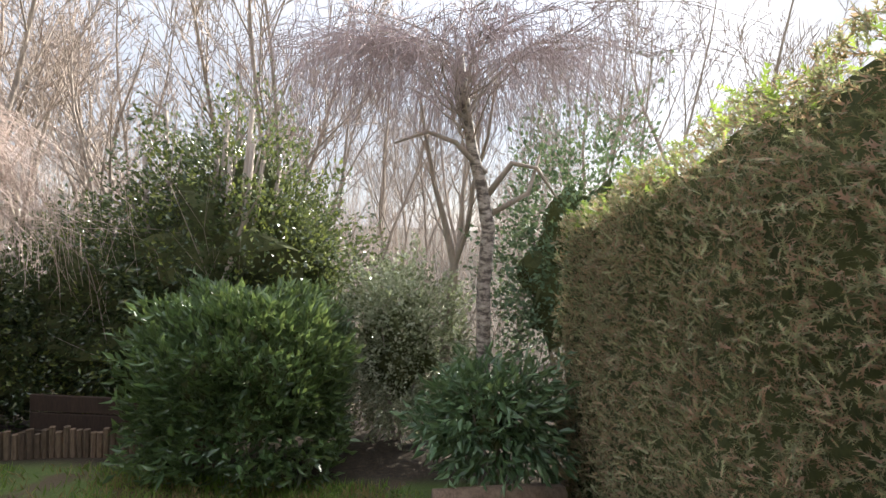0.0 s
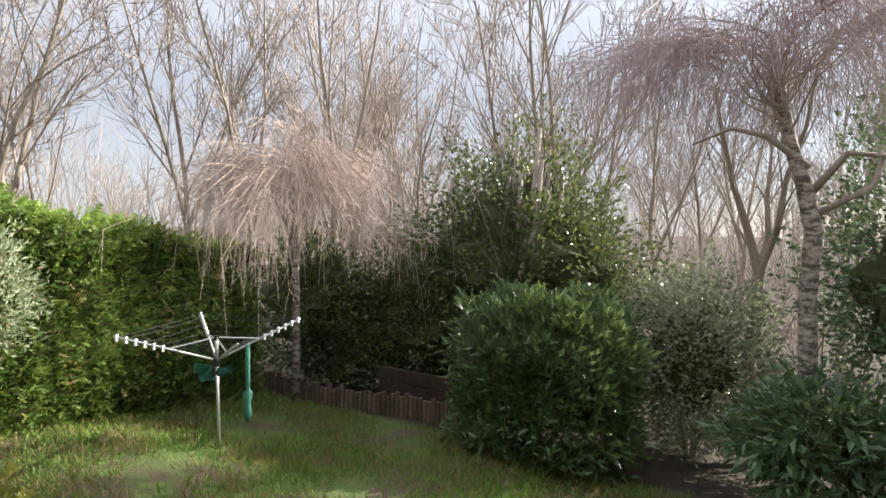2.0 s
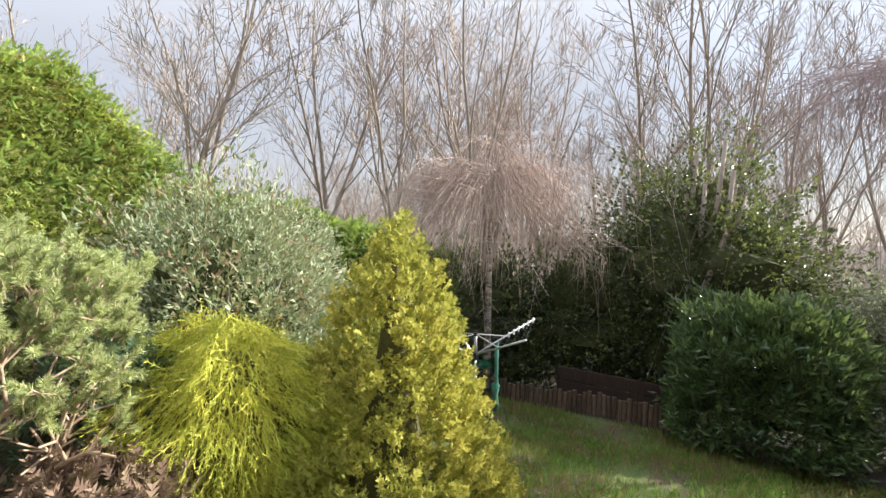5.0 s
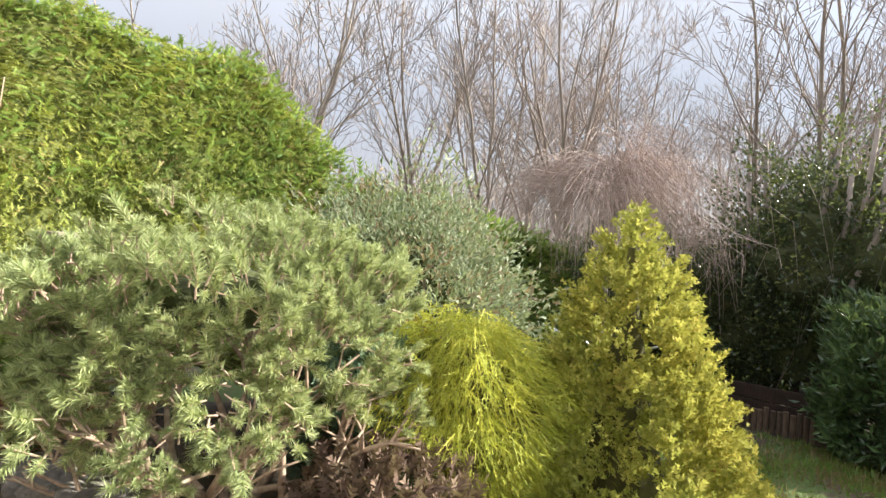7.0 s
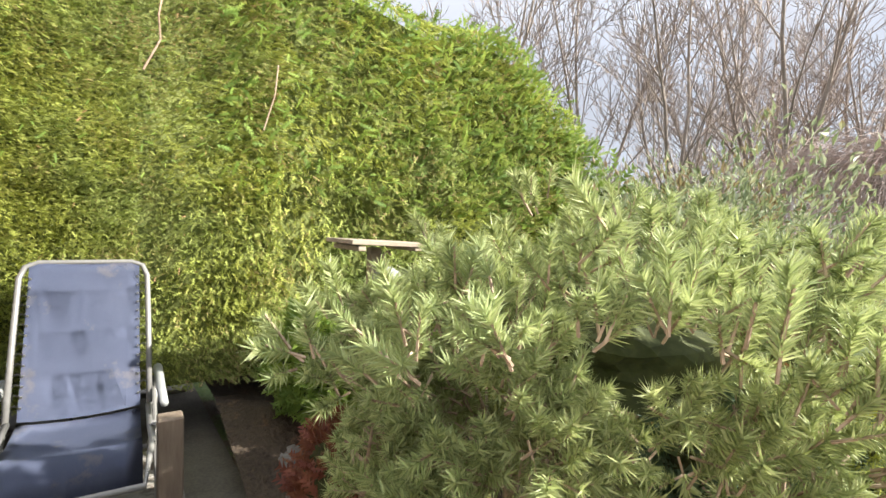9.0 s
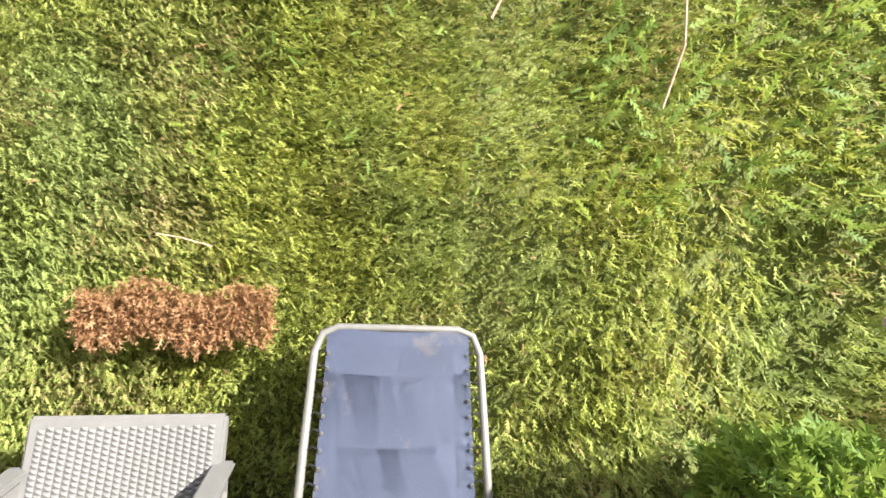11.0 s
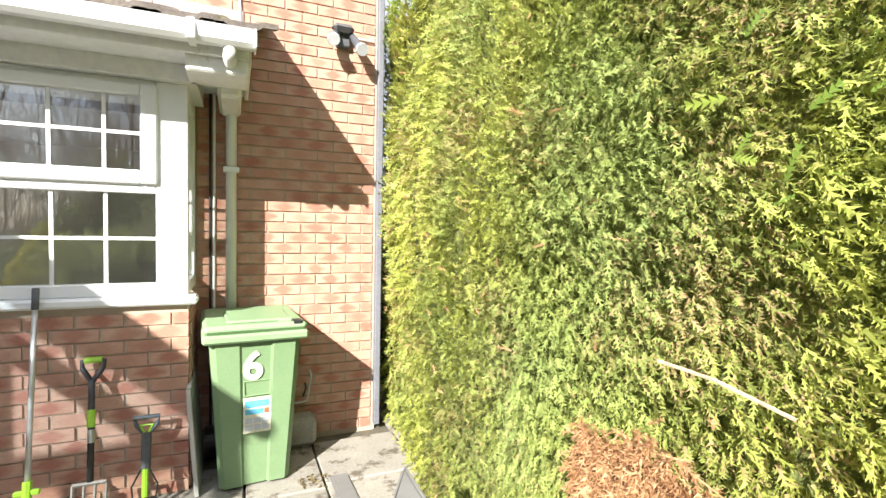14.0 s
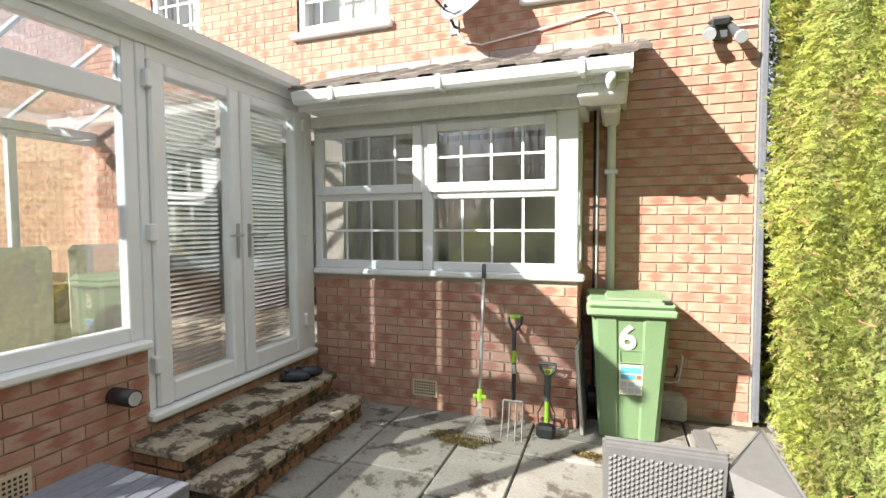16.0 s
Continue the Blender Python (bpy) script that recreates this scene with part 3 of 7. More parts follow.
def tuft_template(n=14, spread=0.75, length=1.0):
    """A pine shoot: needles all round a short stem, opening towards its tip."""
    v, f = [], []
    r = np.random.default_rng(3)
    for i in range(n):
        a, h = 2.4 * i, 0.75 * i / n
        b = np.array([0, h, 0])
        d = np.array([math.cos(a) * spread, 0.75, math.sin(a) * spread]) + r.normal(0, 0.12, 3)
        d = d / np.linalg.norm(d) * length * r.uniform(0.55, 0.75)
        w = np.cross(d, [r.normal(), r.normal(), r.normal()])
        w = w / np.linalg.norm(w) * 0.027
        k = len(v)
        v += [tuple(b - w), tuple(b + w), tuple(b + d)]
        f.append((k, k + 1, k + 2))
    return np.array(v, float), np.array(f)


def bushy(name, points, outward, size, template, material, parent, jitter=0.6, up=0.0, var=0.4, label="", flat=0.8):
    n = len(points)
    ax = unit(outward + rng.normal(0, jitter, (n, 3)) + np.array([0, 0, up]))
    nm = unit(rng.normal(0, 0.8, (n, 3)) + outward * flat)
    sz = size * (1 + rng.uniform(-var, var, n))
    v, f = sprays(points, ax, nm, sz, template)
    return mesh_part(name, v, f, material, parent, label)


def lumps(p, scale, amount, seed=0.0):
    """A smooth uneven offset for points on a plant's outline."""
    q = p * scale + seed
    return amount * (np.sin(q[:, 0] * 1.7 + 1.3 * np.sin(q[:, 1] * 1.1)) + np.sin(q[:, 1] * 2.1 + 1.7 * np.sin(q[:, 2] * 0.9)) + np.sin(q[:, 2] * 1.9 + 1.1 * np.sin(q[:, 0] * 1.3))) / 3


def dome_points(n, centre, radii, low=-0.6, rough=0.14, seed=0.0, shell=0.75, square=0.0):
    """Points over a lumpy rounded crown, and the way out of it."""
    d = unit(rng.normal(0, 1, (n * 3, 3)))
    d = d[d[:, 2] > low][:n]
    k = 1 + lumps(d, 4.0, rough, seed) + lumps(d, 9.0, rough * 0.6, seed + 5) + lumps(d, 21.0, rough * 0.5, seed + 9)
    k = k / np.abs(d).max(1) ** square
    r = np.maximum(rng.uniform(0, 1, len(d)) ** 0.35, 0) * (1 - shell) + shell
    p = np.array(centre) + d * np.array(radii) * (k * r)[:, None]
    return p, unit(d / np.array(radii))


# solid filler in a plant; its dark colour paints the shade behind the leaves
def core(name, centre, radii, material, parent, rough=0.14, seed=0.0, fill=0.8, low=-0.75):
    bm = bmesh.new()
    bmesh.ops.create_icosphere(bm, subdivisions=4, radius=1.0)
    d = np.array([v.co[:] for v in bm.verts])
    d[:, 2] = np.maximum(d[:, 2], low)
    k = 1 + lumps(unit(d), 4.0, rough, seed) + lumps(unit(d), 9.0, rough * 0.6, seed + 5)
    q = np.array(centre) + d * np.array(radii) * (k * fill)[:, None]
    for v, c in zip(bm.verts, q):
        v.co = c
    return part(name, bm, material, parent)


# ---- ground ----
C, E, M = -2.47, 3.62, 4.155      # conservatory wall (x), extension front (y), house wall (y)
EDGE = [(1.9, -0.40), (-2.2, -0.55), (-4.1, -1.35), (-5.5, -2.7), (-7.0, -4.4), (-8.2, -4.95), (-9.6, -4.95)]


def beyond_edge(x, y):
    """Metres outside the terrace's edge (negative on the terrace)."""
    best, sign = np.full(np.shape(x), 1e9), np.full(np.shape(x), -1.0)
    for (ax, ay), (bx, by) in zip(EDGE, EDGE[1:]):
        dx, dy = bx - ax, by - ay
        t = np.clip(((x - ax) * dx + (y - ay) * dy) / (dx * dx + dy * dy), 0, 1)
        d = np.hypot(x - ax - t * dx, y - ay - t * dy)
        side = np.where((x - ax) * dy - (y - ay) * dx < 0, 1.0, -1.0)
        sign = np.where(d < best, side, sign)
        best = np.minimum(d, best)
    return best * sign


def land(x, y):
    """Height of the open ground: terrace level, a bank, a lawn that falls away, then level woodland."""
    x, y = np.asarray(x, float), np.asarray(y, float)
    lawn = -1.52 + 0.17 * (np.maximum(y, -13.0) + 6.83)
    lawn = np.minimum(lawn, -0.75) + 0.03 * np.sin(x * 1.3 + 0.7 * y) + 0.02 * np.sin(2.1 * y - x)
    s = beyond_edge(x, y)
    k = np.clip((s - 0.1) / 1.9, 0, 1)
    k = k * k * (3 - 2 * k)
    z = -0.07 * (1 - k) + lawn * k
    return np.where(s < 0, -0.07, z)


def spaced(lo, hi, fine_lo, fine_hi, fine, coarse):
    a = np.concatenate([np.linspace(lo, fine_lo, coarse, endpoint=False), np.arange(fine_lo, fine_hi, fine), np.linspace(fine_hi, hi, coarse)])
    return np.unique(np.round(a, 3))


gx, gy = spaced(-400, 400, -12, 6, 0.2, 14), spaced(-600, 200, -15, 6, 0.2, 14)
GX, GY = np.meshgrid(gx, gy, indexing="ij")
GZ = land(GX, GY)
idx = np.arange(GX.size).reshape(GX.shape)
quads = np.stack([idx[:-1, :-1], idx[1:, :-1], idx[1:, 1:], idx[:-1, 1:]], -1).reshape(-1, 4)
ground = mesh_part("ground", np.stack([GX, GY, GZ], -1).reshape(-1, 3), quads, MAT["turf"], None, "", True)
tagged(ground, "worn winter lawn and bare earth falling away from the terrace", "ground", kind="structure")

# planting bed of dark soil along the terrace edge and under the hedge
bx, by = np.meshgrid(np.linspace(-3.9, 1.6, 45), np.linspace(-3.9, -0.42, 30), indexing="ij")
bz = land(bx, by) + 0.03 + 0.22 * np.clip((bx + 0.9) / 1.2, 0, 1) * np.clip((by + 1.8) / 0.6, 0, 1) + 0.03 * np.sin(bx * 7) * np.sin(by * 6)
bi = np.arange(bx.size).reshape(bx.shape)
bed = mesh_part("planting_bed", np.stack([bx, by, bz], -1).reshape(-1, 3), np.stack([bi[:-1, :-1], bi[1:, :-1], bi[1:, 1:], bi[:-1, 1:]], -1).reshape(-1, 4), MAT["soil"], None, "", True)
tagged(bed, "dark bare soil of the planted bank below the terrace", "ground", kind="structure")

# terrace base
bm = bmesh.new()
outline = [(1.9, 5.2), (-9.6, 5.2), *reversed(EDGE)]
top = [bm.verts.new((x, y, -0.035)) for x, y in outline]
low = [bm.verts.new((x, y, -0.9)) for x, y in outline]
bm.faces.new(top)
for i in range(len(top)):
    j = (i + 1) % len(top)
    bm.faces.new((top[j], top[i], low[i], low[j]))
terrace = part("terrace", bm, MAT["joint"])
tagged(terrace, "paved garden terrace of worn buff slabs with dark joints", "pavement", kind="structure")


# ---- house ----
def wall_cells(bm, axis, at, thick, u0, u1, z0, z1, holes):
    """A wall with openings through it: boxes between the openings' edges. axis: 'x' (wall at x=at, runs along y) or 'y'."""
    us = sorted({u0, u1, *[h[0] for h in holes], *[h[1] for h in holes]})
    zs = sorted({z0, z1, *[h[2] for h in holes], *[h[3] for h in holes]})
    for a, b in zip(us, us[1:]):
        for c, d in zip(zs, zs[1:]):
            if any(h[0] <= (a + b) / 2 <= h[1] and h[2] <= (c + d) / 2 <= h[3] for h in holes):
                continue
            if axis == 'y':
                box(bm, a, at, c, b, at + thick, d)
            else:
                box(bm, at - thick, a, c, at, b, d)


house_holes = [(-3.0, -2.0, 3.33, 4.45), (-0.72, 0.45, 3.33, 4.45), (-4.95, -4.25, 3.33, 4.45), (-2.35, -0.4, 0.35, 2.3), (-5.4, -2.8, 0.4, 2.35)]
bm = bmesh.new()
wall_cells(bm, 'y', M, 0.27, -9.5, 1.0, -0.1, 5.3, house_holes)
wall_house = part("wall_house", bm, MAT["mortar"])
tagged(wall_house, "rear house wall of orange and buff facing brick", "wall", kind="structure")
bm = bmesh.new()
box(bm, 0.73, M + 0.27, -0.1, 1.0, 11.5, 5.3)
box(bm, -9.5, M + 0.27, -0.1, -9.23, 11.5, 5.3)
box(bm, -9.23, 11.23, -0.1, 0.73, 11.5, 5.3)
tagged(part("wall_side", bm, MAT["mortar"]), "plain side and front walls closing the house", "wall", kind="structure")
bm = bmesh.new()
vs = [bm.verts.new(q) for q in ((-9.8, M - 0.35, 5.25), (1.3, M - 0.35, 5.25), (1.3, 7.8, 7.6), (-9.8, 7.8, 7.6), (1.3, 11.9, 5.25), (-9.8, 11.9, 5.25))]
for f in ((0, 1, 2, 3), (3, 2, 4, 5), (0, 5, 4, 1), (1, 4, 2), (0, 3, 5)):
    bm.faces.new([vs[i] for i in f])
tagged(part("roof_house", bm, MAT["roof"]), "brown pitched tiled house roof", "roof", kind="structure")
bm = bmesh.new()
box(bm, -9.2, M + 0.28, 0.3, 0.72, 11.2, 0.36)
tagged(part("floor_inside", bm, MAT["inside_floor"]), "dim indoor floor of the house", "floor", kind="structure")
bm = bmesh.new()
box(bm, -9.2, M + 0.28, 2.45, 0.72, 11.2, 2.5)
tagged(part("ceiling_inside", bm, MAT["plaster"]), "pale indoor ceiling of the house", "ceiling", kind="structure")
bm = bmesh.new()
box(bm, -9.2, 7.6, 0.36, 0.72, 7.7, 2.45)
tagged(part("wall_inside", bm, MAT["plaster"]), "cream plastered room wall seen through the windows", "wall", kind="structure")

BRICK_MESH = {}


def brick_mesh(length):
    key = round(length, 2)
    if key not in BRICK_MESH:
        bm = bmesh.new()
        box(bm, -key / 2, -0.011, -0.0325, key / 2, 0.03, 0.0325)
        me = bpy.data.meshes.new("brick")
        bm.to_mesh(me)
        bm.free()
        me.materials.append(MAT["brick"])
        BRICK_MESH[key] = me
    return BRICK_MESH[key]


def brick_rows(u0, u1, z0, z1, holes=()):
    """Stretcher bond: (middle along the wall, height, length) of each brick."""
    out, row, z = [], 0, z0
    while z + 0.065 <= z1 + 0.02:
        u = u0 - (0.1125 if row % 2 else 0)
        while u < u1 - 0.02:
            a, b = max(u, u0), min(u + 0.215, u1)
            for h in holes:
                if h[2] - 0.03 < z + 0.0325 < h[3] + 0.03:
                    if a < h[0] < b:
                        b = h[0]
                    elif a < h[1] < b:
                        a = h[1]
                    elif h[0] <= a and b <= h[1]:
                        b = a
            if b - a > 0.035:
                out.append(((a + b) / 2, z + 0.0325, b - a))
            u += 0.225
        z += 0.075
        row += 1
    return out


def lay_bricks(rows, parent, place, turn):
    jit = random.Random(5)
    for u, z, ln in rows:
        ob = new("brick", brick_mesh(ln))
        x, y = place(u)
        ob.matrix_world = pose(x, y, z, 0, 0, turn) @ Matrix.Translation((0, jit.uniform(-0.002, 0.002), 0))
        ob.parent = parent


# extension wall under the window
bm = bmesh.new()
box(bm, C, E, -0.1, -0.25, E + 0.2, 1.09)
box(bm, -0.45, E + 0.2, -0.1, -0.25, M, 1.09)
wall_ext = part("wall_extension", bm, MAT["mortar"])
tagged(wall_ext, "low brick wall of the kitchen extension below its window", "wall", kind="structure")
# conservatory dwarf walls
bm = bmesh.new()
box(bm, C - 0.25, 0.5, -0.1, C, 1.98, 0.82)
box(bm, C - 0.25, 1.98, -0.1, C, E, 0.40)
box(bm, -6.0, 0.5, -0.1, C - 0.25, 0.75, 0.82)
box(bm, -6.0, 0.75, -0.1, -5.75, M, 0.82)
wall_cons = part("wall_conservatory", bm, MAT["mortar"])
tagged(wall_cons, "low brick dwarf wall of the white conservatory", "wall", kind="structure")
bm = bmesh.new()
box(bm, -5.75, 0.75, -0.1, C - 0.25, M, 0.37)
tagged(part("floor_conservatory", bm, MAT["inside_floor"]), "conservatory floor inside the glazing", "floor", kind="structure")


def frame_member(name, parent, a, b, bevel=0.006, mat="upvc"):
    return part(name, boxed(*a, *b, bevel=bevel), MAT[mat], parent)


def pane(parent, a, b):
    return part("pane", boxed(*a, *b), MAT["glass"], parent)


# extension window
win = thing("window_1", "white uPVC kitchen window with glazing bars above a brick wall", "window", kind="structure")
for x0, x1 in ((C, C + 0.07), (-0.41, -0.25), (-1.46, -1.37)):
    frame_member("window_frame", win, (x0, E, 1.14), (x1, E + 0.07, 2.33))
for z0, z1 in ((1.14, 1.21), (1.71, 1.80), (2.25, 2.33)):
    for x0, x1 in ((C + 0.07, -1.46), (-1.37, -0.41)):
        frame_member("window_frame", win, (x0, E + 0.002, z0), (x1, E + 0.068, z1))
for x0, x1 in ((C + 0.03, -1.45), (-1.40, -0.40)):
    bm = bmesh.new()
    box(bm, x0, E - 0.028, 1.76, x0 + 0.08, E - 0.002, 2.30, bevel=0.008)
    box(bm, x1 - 0.08, E - 0.028, 1.76, x1, E - 0.002, 2.30, bevel=0.008)
    box(bm, x0 + 0.08, E - 0.027, 1.76, x1 - 0.08, E - 0.002, 1.835, bevel=0.008)
    box(bm, x0 + 0.08, E - 0.027, 2.235, x1 - 0.08, E - 0.002, 2.30, bevel=0.008)
    part("opening_sash", bm, MAT["upvc"], win)
for (x0, x1), (z0, z1) in ((q, r) for q in ((C + 0.07, -1.46), (-1.37, -0.41)) for r in ((1.21, 1.71), (1.80, 2.25))):
    y = E + 0.03 if z0 < 1.5 else E + 0.004
    if z0 > 1.5:
        z0, z1 = 1.835, 2.235
    pane(win, (x0, y, z0), (x1, y + 0.012, z1))
    for k in (1, 2, 3):
        u = x0 + (x1 - x0) * k / 4
        frame_member("glazing_bar", win, (u - 0.009, y - 0.006, z0), (u + 0.009, y - 0.001, z1), 0)
    frame_member("glazing_bar", win, (x0, y - 0.007, (z0 + z1) / 2 - 0.009), (x1, y - 0.0015, (z0 + z1) / 2 + 0.009), 0)
frame_member("window_sill", win, (C, E - 0.055, 1.09), (-0.2, E + 0.07, 1.14), 0.012)
frame_member("window_frame", win, (-0.32, E + 0.07, 1.14), (-0.25, M, 1.21))
frame_member("window_frame", win, (-0.32, E + 0.07, 2.25), (-0.25, M, 2.33))
frame_member("window_frame", win, (-0.32, M - 0.07, 1.21), (-0.25, M, 2.25))
pane(win, (-0.295, E + 0.07, 1.21), (-0.283, M - 0.07, 2.25))

# lean-to roof over the extension
lean = thing("lean_to_roof", "small mossy tiled lean-to roof with white gutter over the kitchen window", "roof", kind="structure")
bm = bmesh.new()
box(bm, C + 0.02, 3.55, 2.33, -0.2, M, 2.42)
part("head_board", bm, MAT["upvc_old"], lean)
bm = bmesh.new()
box(bm, C + 0.1, 3.3, 2.42, 0.05, M, 2.45)
part("soffit", bm, MAT["upvc_old"], lean)
bm = bmesh.new()
box(bm, C + 0.1, 3.275, 2.405, 0.06, 3.3, 2.53, bevel=0.004)
box(bm, 0.05, 3.3, 2.405, 0.075, M, 2.50, bevel=0.004)
vs = [bm.verts.new(q) for q in ((0.05, 3.3, 2.5), (0.05, M, 2.5), (0.05, M, 2.88), (0.075, 3.3, 2.5), (0.075, M, 2.5), (0.075, M, 2.88))]
for f in ((0, 1, 2), (5, 4, 3), (0, 3, 4, 1), (1, 4, 5, 2), (2, 5, 3, 0)):
    bm.faces.new([vs[i] for i in f])
box(bm, -0.24, 3.31, 2.33, 0.06, 3.6, 2.42, bevel=0.01)
part("fascia", bm, MAT["upvc_old"], lean)
bm = bmesh.new()
prof = [(3.275, 2.525), (3.275, 2.49), (3.262, 2.455), (3.235, 2.44), (3.19, 2.44), (3.168, 2.46), (3.16, 2.50), (3.15, 2.525), (3.16, 2.528), (3.17, 2.50), (3.178, 2.468), (3.195, 2.45), (3.232, 2.45), (3.255, 2.463), (3.265, 2.49), (3.265, 2.525)]
ends = [[bm.verts.new((x, y, z)) for y, z in prof] for x in (C + 0.12, 0.09)]
for i in range(len(prof)):
    j = (i + 1) % len(prof)
    bm.faces.new((ends[0][i], ends[0][j], ends[1][j], ends[1][i]))
box(bm, 0.085, 3.155, 2.44, 0.095, 3.275, 2.53)
part("gutter", bm, MAT["upvc"], lean)
for x in (-2.0, -1.15, -0.2):
    part("gutter_bracket", boxed(x - 0.02, 3.146, 2.435, x + 0.02, 3.28, 2.445 + 0.09, bevel=0.006), MAT["upvc"], lean)
bm = bmesh.new()
vs = [bm.verts.new(q) for q in ((C + 0.05, 3.25, 2.535), (0.04, 3.25, 2.535), (0.04, M, 2.885), (C + 0.05, M, 2.885), (C + 0.05, 3.25, 2.545), (0.04, 3.25, 2.545), (0.04, M, 2.895), (C + 0.05, M, 2.895))]
for f in ((3, 2, 1, 0), (4, 5, 6, 7), (0, 1, 5, 4), (2, 3, 7, 6), (1, 2, 6, 5), (3, 0, 4, 7)):
    bm.faces.new([vs[i] for i in f])
part("underlay", bm, MAT["roof"], lean)
bm = bmesh.new()
prof = [(-0.155, 0.017), (-0.11, 0.02), (-0.09, 0.006), (0.06, 0.006), (0.08, 0.02), (0.155, 0.02)]
ends = [[bm.verts.new((x, y, z + dz + (0.012 if dz else 0))) for x, z in prof] for y, dz in ((0.0, 0), (0.0, 0.014), (0.30, 0.014), (0.30, 0))]
for a, b in ((0, 1), (1, 2), (2, 3), (3, 0)):
    for i in range(len(prof) - 1):
        bm.faces.new((ends[a][i], ends[a][i + 1], ends[b][i + 1], ends[b][i]))
tile_mesh = bpy.data.meshes.new("roof_tile")
bm.to_mesh(tile_mesh)
bm.free()
tile_mesh.materials.append(MAT["tile"])
pitch = math.degrees(math.atan2(0.35, M - 3.25))
for row in range(4):
    for k in range(9):
        ob = new("roof_tile", tile_mesh)
        x, y = C + 0.20 + 0.29 * k, 3.225 + row * 0.22
        ob.matrix_world = pose(x + random.uniform(-0.006, 0.006), y, 2.545 + (y - 3.25) * 0.387 + 0.012, pitch - 1.5 + random.uniform(-1, 1), 0, random.uniform(-1, 1))
        ob.parent = lean
for k in range(5):
    x = -2.65 + 0.54 * k
    part("lead_flashing", boxed(x, M - 0.022, 2.86, x + 0.535, M - 0.012, 3.0 - 0.006 * (k % 2), bevel=0.002), MAT["lead"], lean)
part("downpipe", tubed([(-0.03, 3.22, 2.45), (-0.03, 3.22, 2.40), (-0.03, 3.9, 2.36), (-0.03, 4.09, 2.30), (-0.03, 4.09, 0.0)], 0.034, 10), MAT["upvc"], lean, smooth=True)
part("outlet", boxed(-0.1, 3.6, 2.28, 0.03, 4.14, 2.40, bevel=0.02), MAT["upvc_old"], lean)
for z in (0.9, 1.9):
    part("pipe_clip", boxed(-0.08, 4.05, z, 0.02, M, z + 0.035, bevel=0.004), MAT["upvc"], lean)
waste = thing("waste_pipe", "thin dark and white cables running down the wall beside the window", "pipe")
part("cable", tubed([(-0.16, M - 0.02, 2.42), (-0.16, M - 0.02, 0.02)], 0.008, 6), MAT["black"], waste)
part("cable", tubed([(-0.135, M - 0.02, 2.42), (-0.138, M - 0.02, 0.02)], 0.009, 6), MAT["upvc_old"], waste)

# corner trim of the house
trim = thing("trim", "grey square downpipe at the house corner", "trim", kind="structure")
part("square_pipe", boxed(0.985, M - 0.055, 0.02, 1.03, M - 0.001, 5.2, bevel=0.006), MAT["slat"], trim)

# upper windows
for i, (x0, x1) in enumerate(((-3.0, -2.0), (-0.72, 0.45), (-4.95, -4.25))):
    w = thing("window_%d" % (i + 2), "white uPVC upstairs window with glazing bars in the brick wall", "window", kind="structure")
    bm = bmesh.new()
    box(bm, x0, M + 0.02, 3.40, x0 + 0.07, M + 0.1, 4.45, bevel=0.006)
    box(bm, x1 - 0.07, M + 0.02, 3.40, x1, M + 0.1, 4.45, bevel=0.006)
    box(bm, x0 + 0.07, M + 0.021, 3.40, x1 - 0.07, M + 0.099, 3.48, bevel=0.006)
    box(bm, x0 + 0.07, M + 0.021, 4.38, x1 - 0.07, M + 0.099, 4.45, bevel=0.006)
    part("window_frame", bm, MAT["upvc"], w)
    part("window_sill", boxed(x0 - 0.05, M - 0.06, 3.335, x1 + 0.05, M + 0.1, 3.40, bevel=0.012), MAT["upvc"], w)
    pane(w, (x0 + 0.07, M + 0.055, 3.48), (x1 - 0.07, M + 0.067, 4.38))
    for k in (1, 2, 3):
        u = x0 + (x1 - x0) * k / 4
        frame_member("glazing_bar", w, (u - 0.01, M + 0.045, 3.48), (u + 0.01, M + 0.053, 4.38), 0)
    for z in (3.72, 3.96, 4.2):
        frame_member("glazing_bar", w, (x0 + 0.07, M + 0.044, z - 0.01), (x1 - 0.07, M + 0.054, z + 0.01), 0)
    cur = part("net_curtain", boxed(x0, M + 0.3, 3.2, x1, M + 0.32, 4.6), MAT["curtain"], w)

# ---- conservatory ----
cons = thing("conservatory_glazing", "white uPVC conservatory windows on a brick dwarf wall", "window", kind="structure")
X0, X1 = C - 0.09, C - 0.02
for y0, y1 in ((0.5, 0.58), (1.90, 1.98)):
    frame_member("corner_post", cons, (X0, y0, 0.87), (X1, y1, 2.52))
for z0, z1 in ((0.87, 0.95), (2.15, 2.28), (2.46, 2.52)):
    frame_member("window_frame", cons, (X0 + 0.002, 0.58, z0), (X1 - 0.002, 1.90, z1))
frame_member("window_sill", cons, (C - 0.1, 0.46, 0.82), (C + 0.05, 1.985, 0.87), 0.012)
pane(cons, (C - 0.06, 0.58, 0.95), (C - 0.048, 1.90, 2.15))
pane(cons, (C - 0.06, 0.58, 2.28), (C - 0.048, 1.90, 2.46))
for k in range(5):
    x0 = -6.0 + k * 0.86
    frame_member("window_frame", cons, (x0, 0.53, 0.87), (x0 + 0.08, 0.60, 2.52))
    if k < 4:
        pane(cons, (x0 + 0.08, 0.555, 0.95), (x0 + 0.86, 0.567, 2.46))
for z0, z1 in ((0.82, 0.95), (2.46, 2.52)):
    frame_member("window_frame", cons, (-6.0, 0.525, z0), (C - 0.1, 0.605, z1))
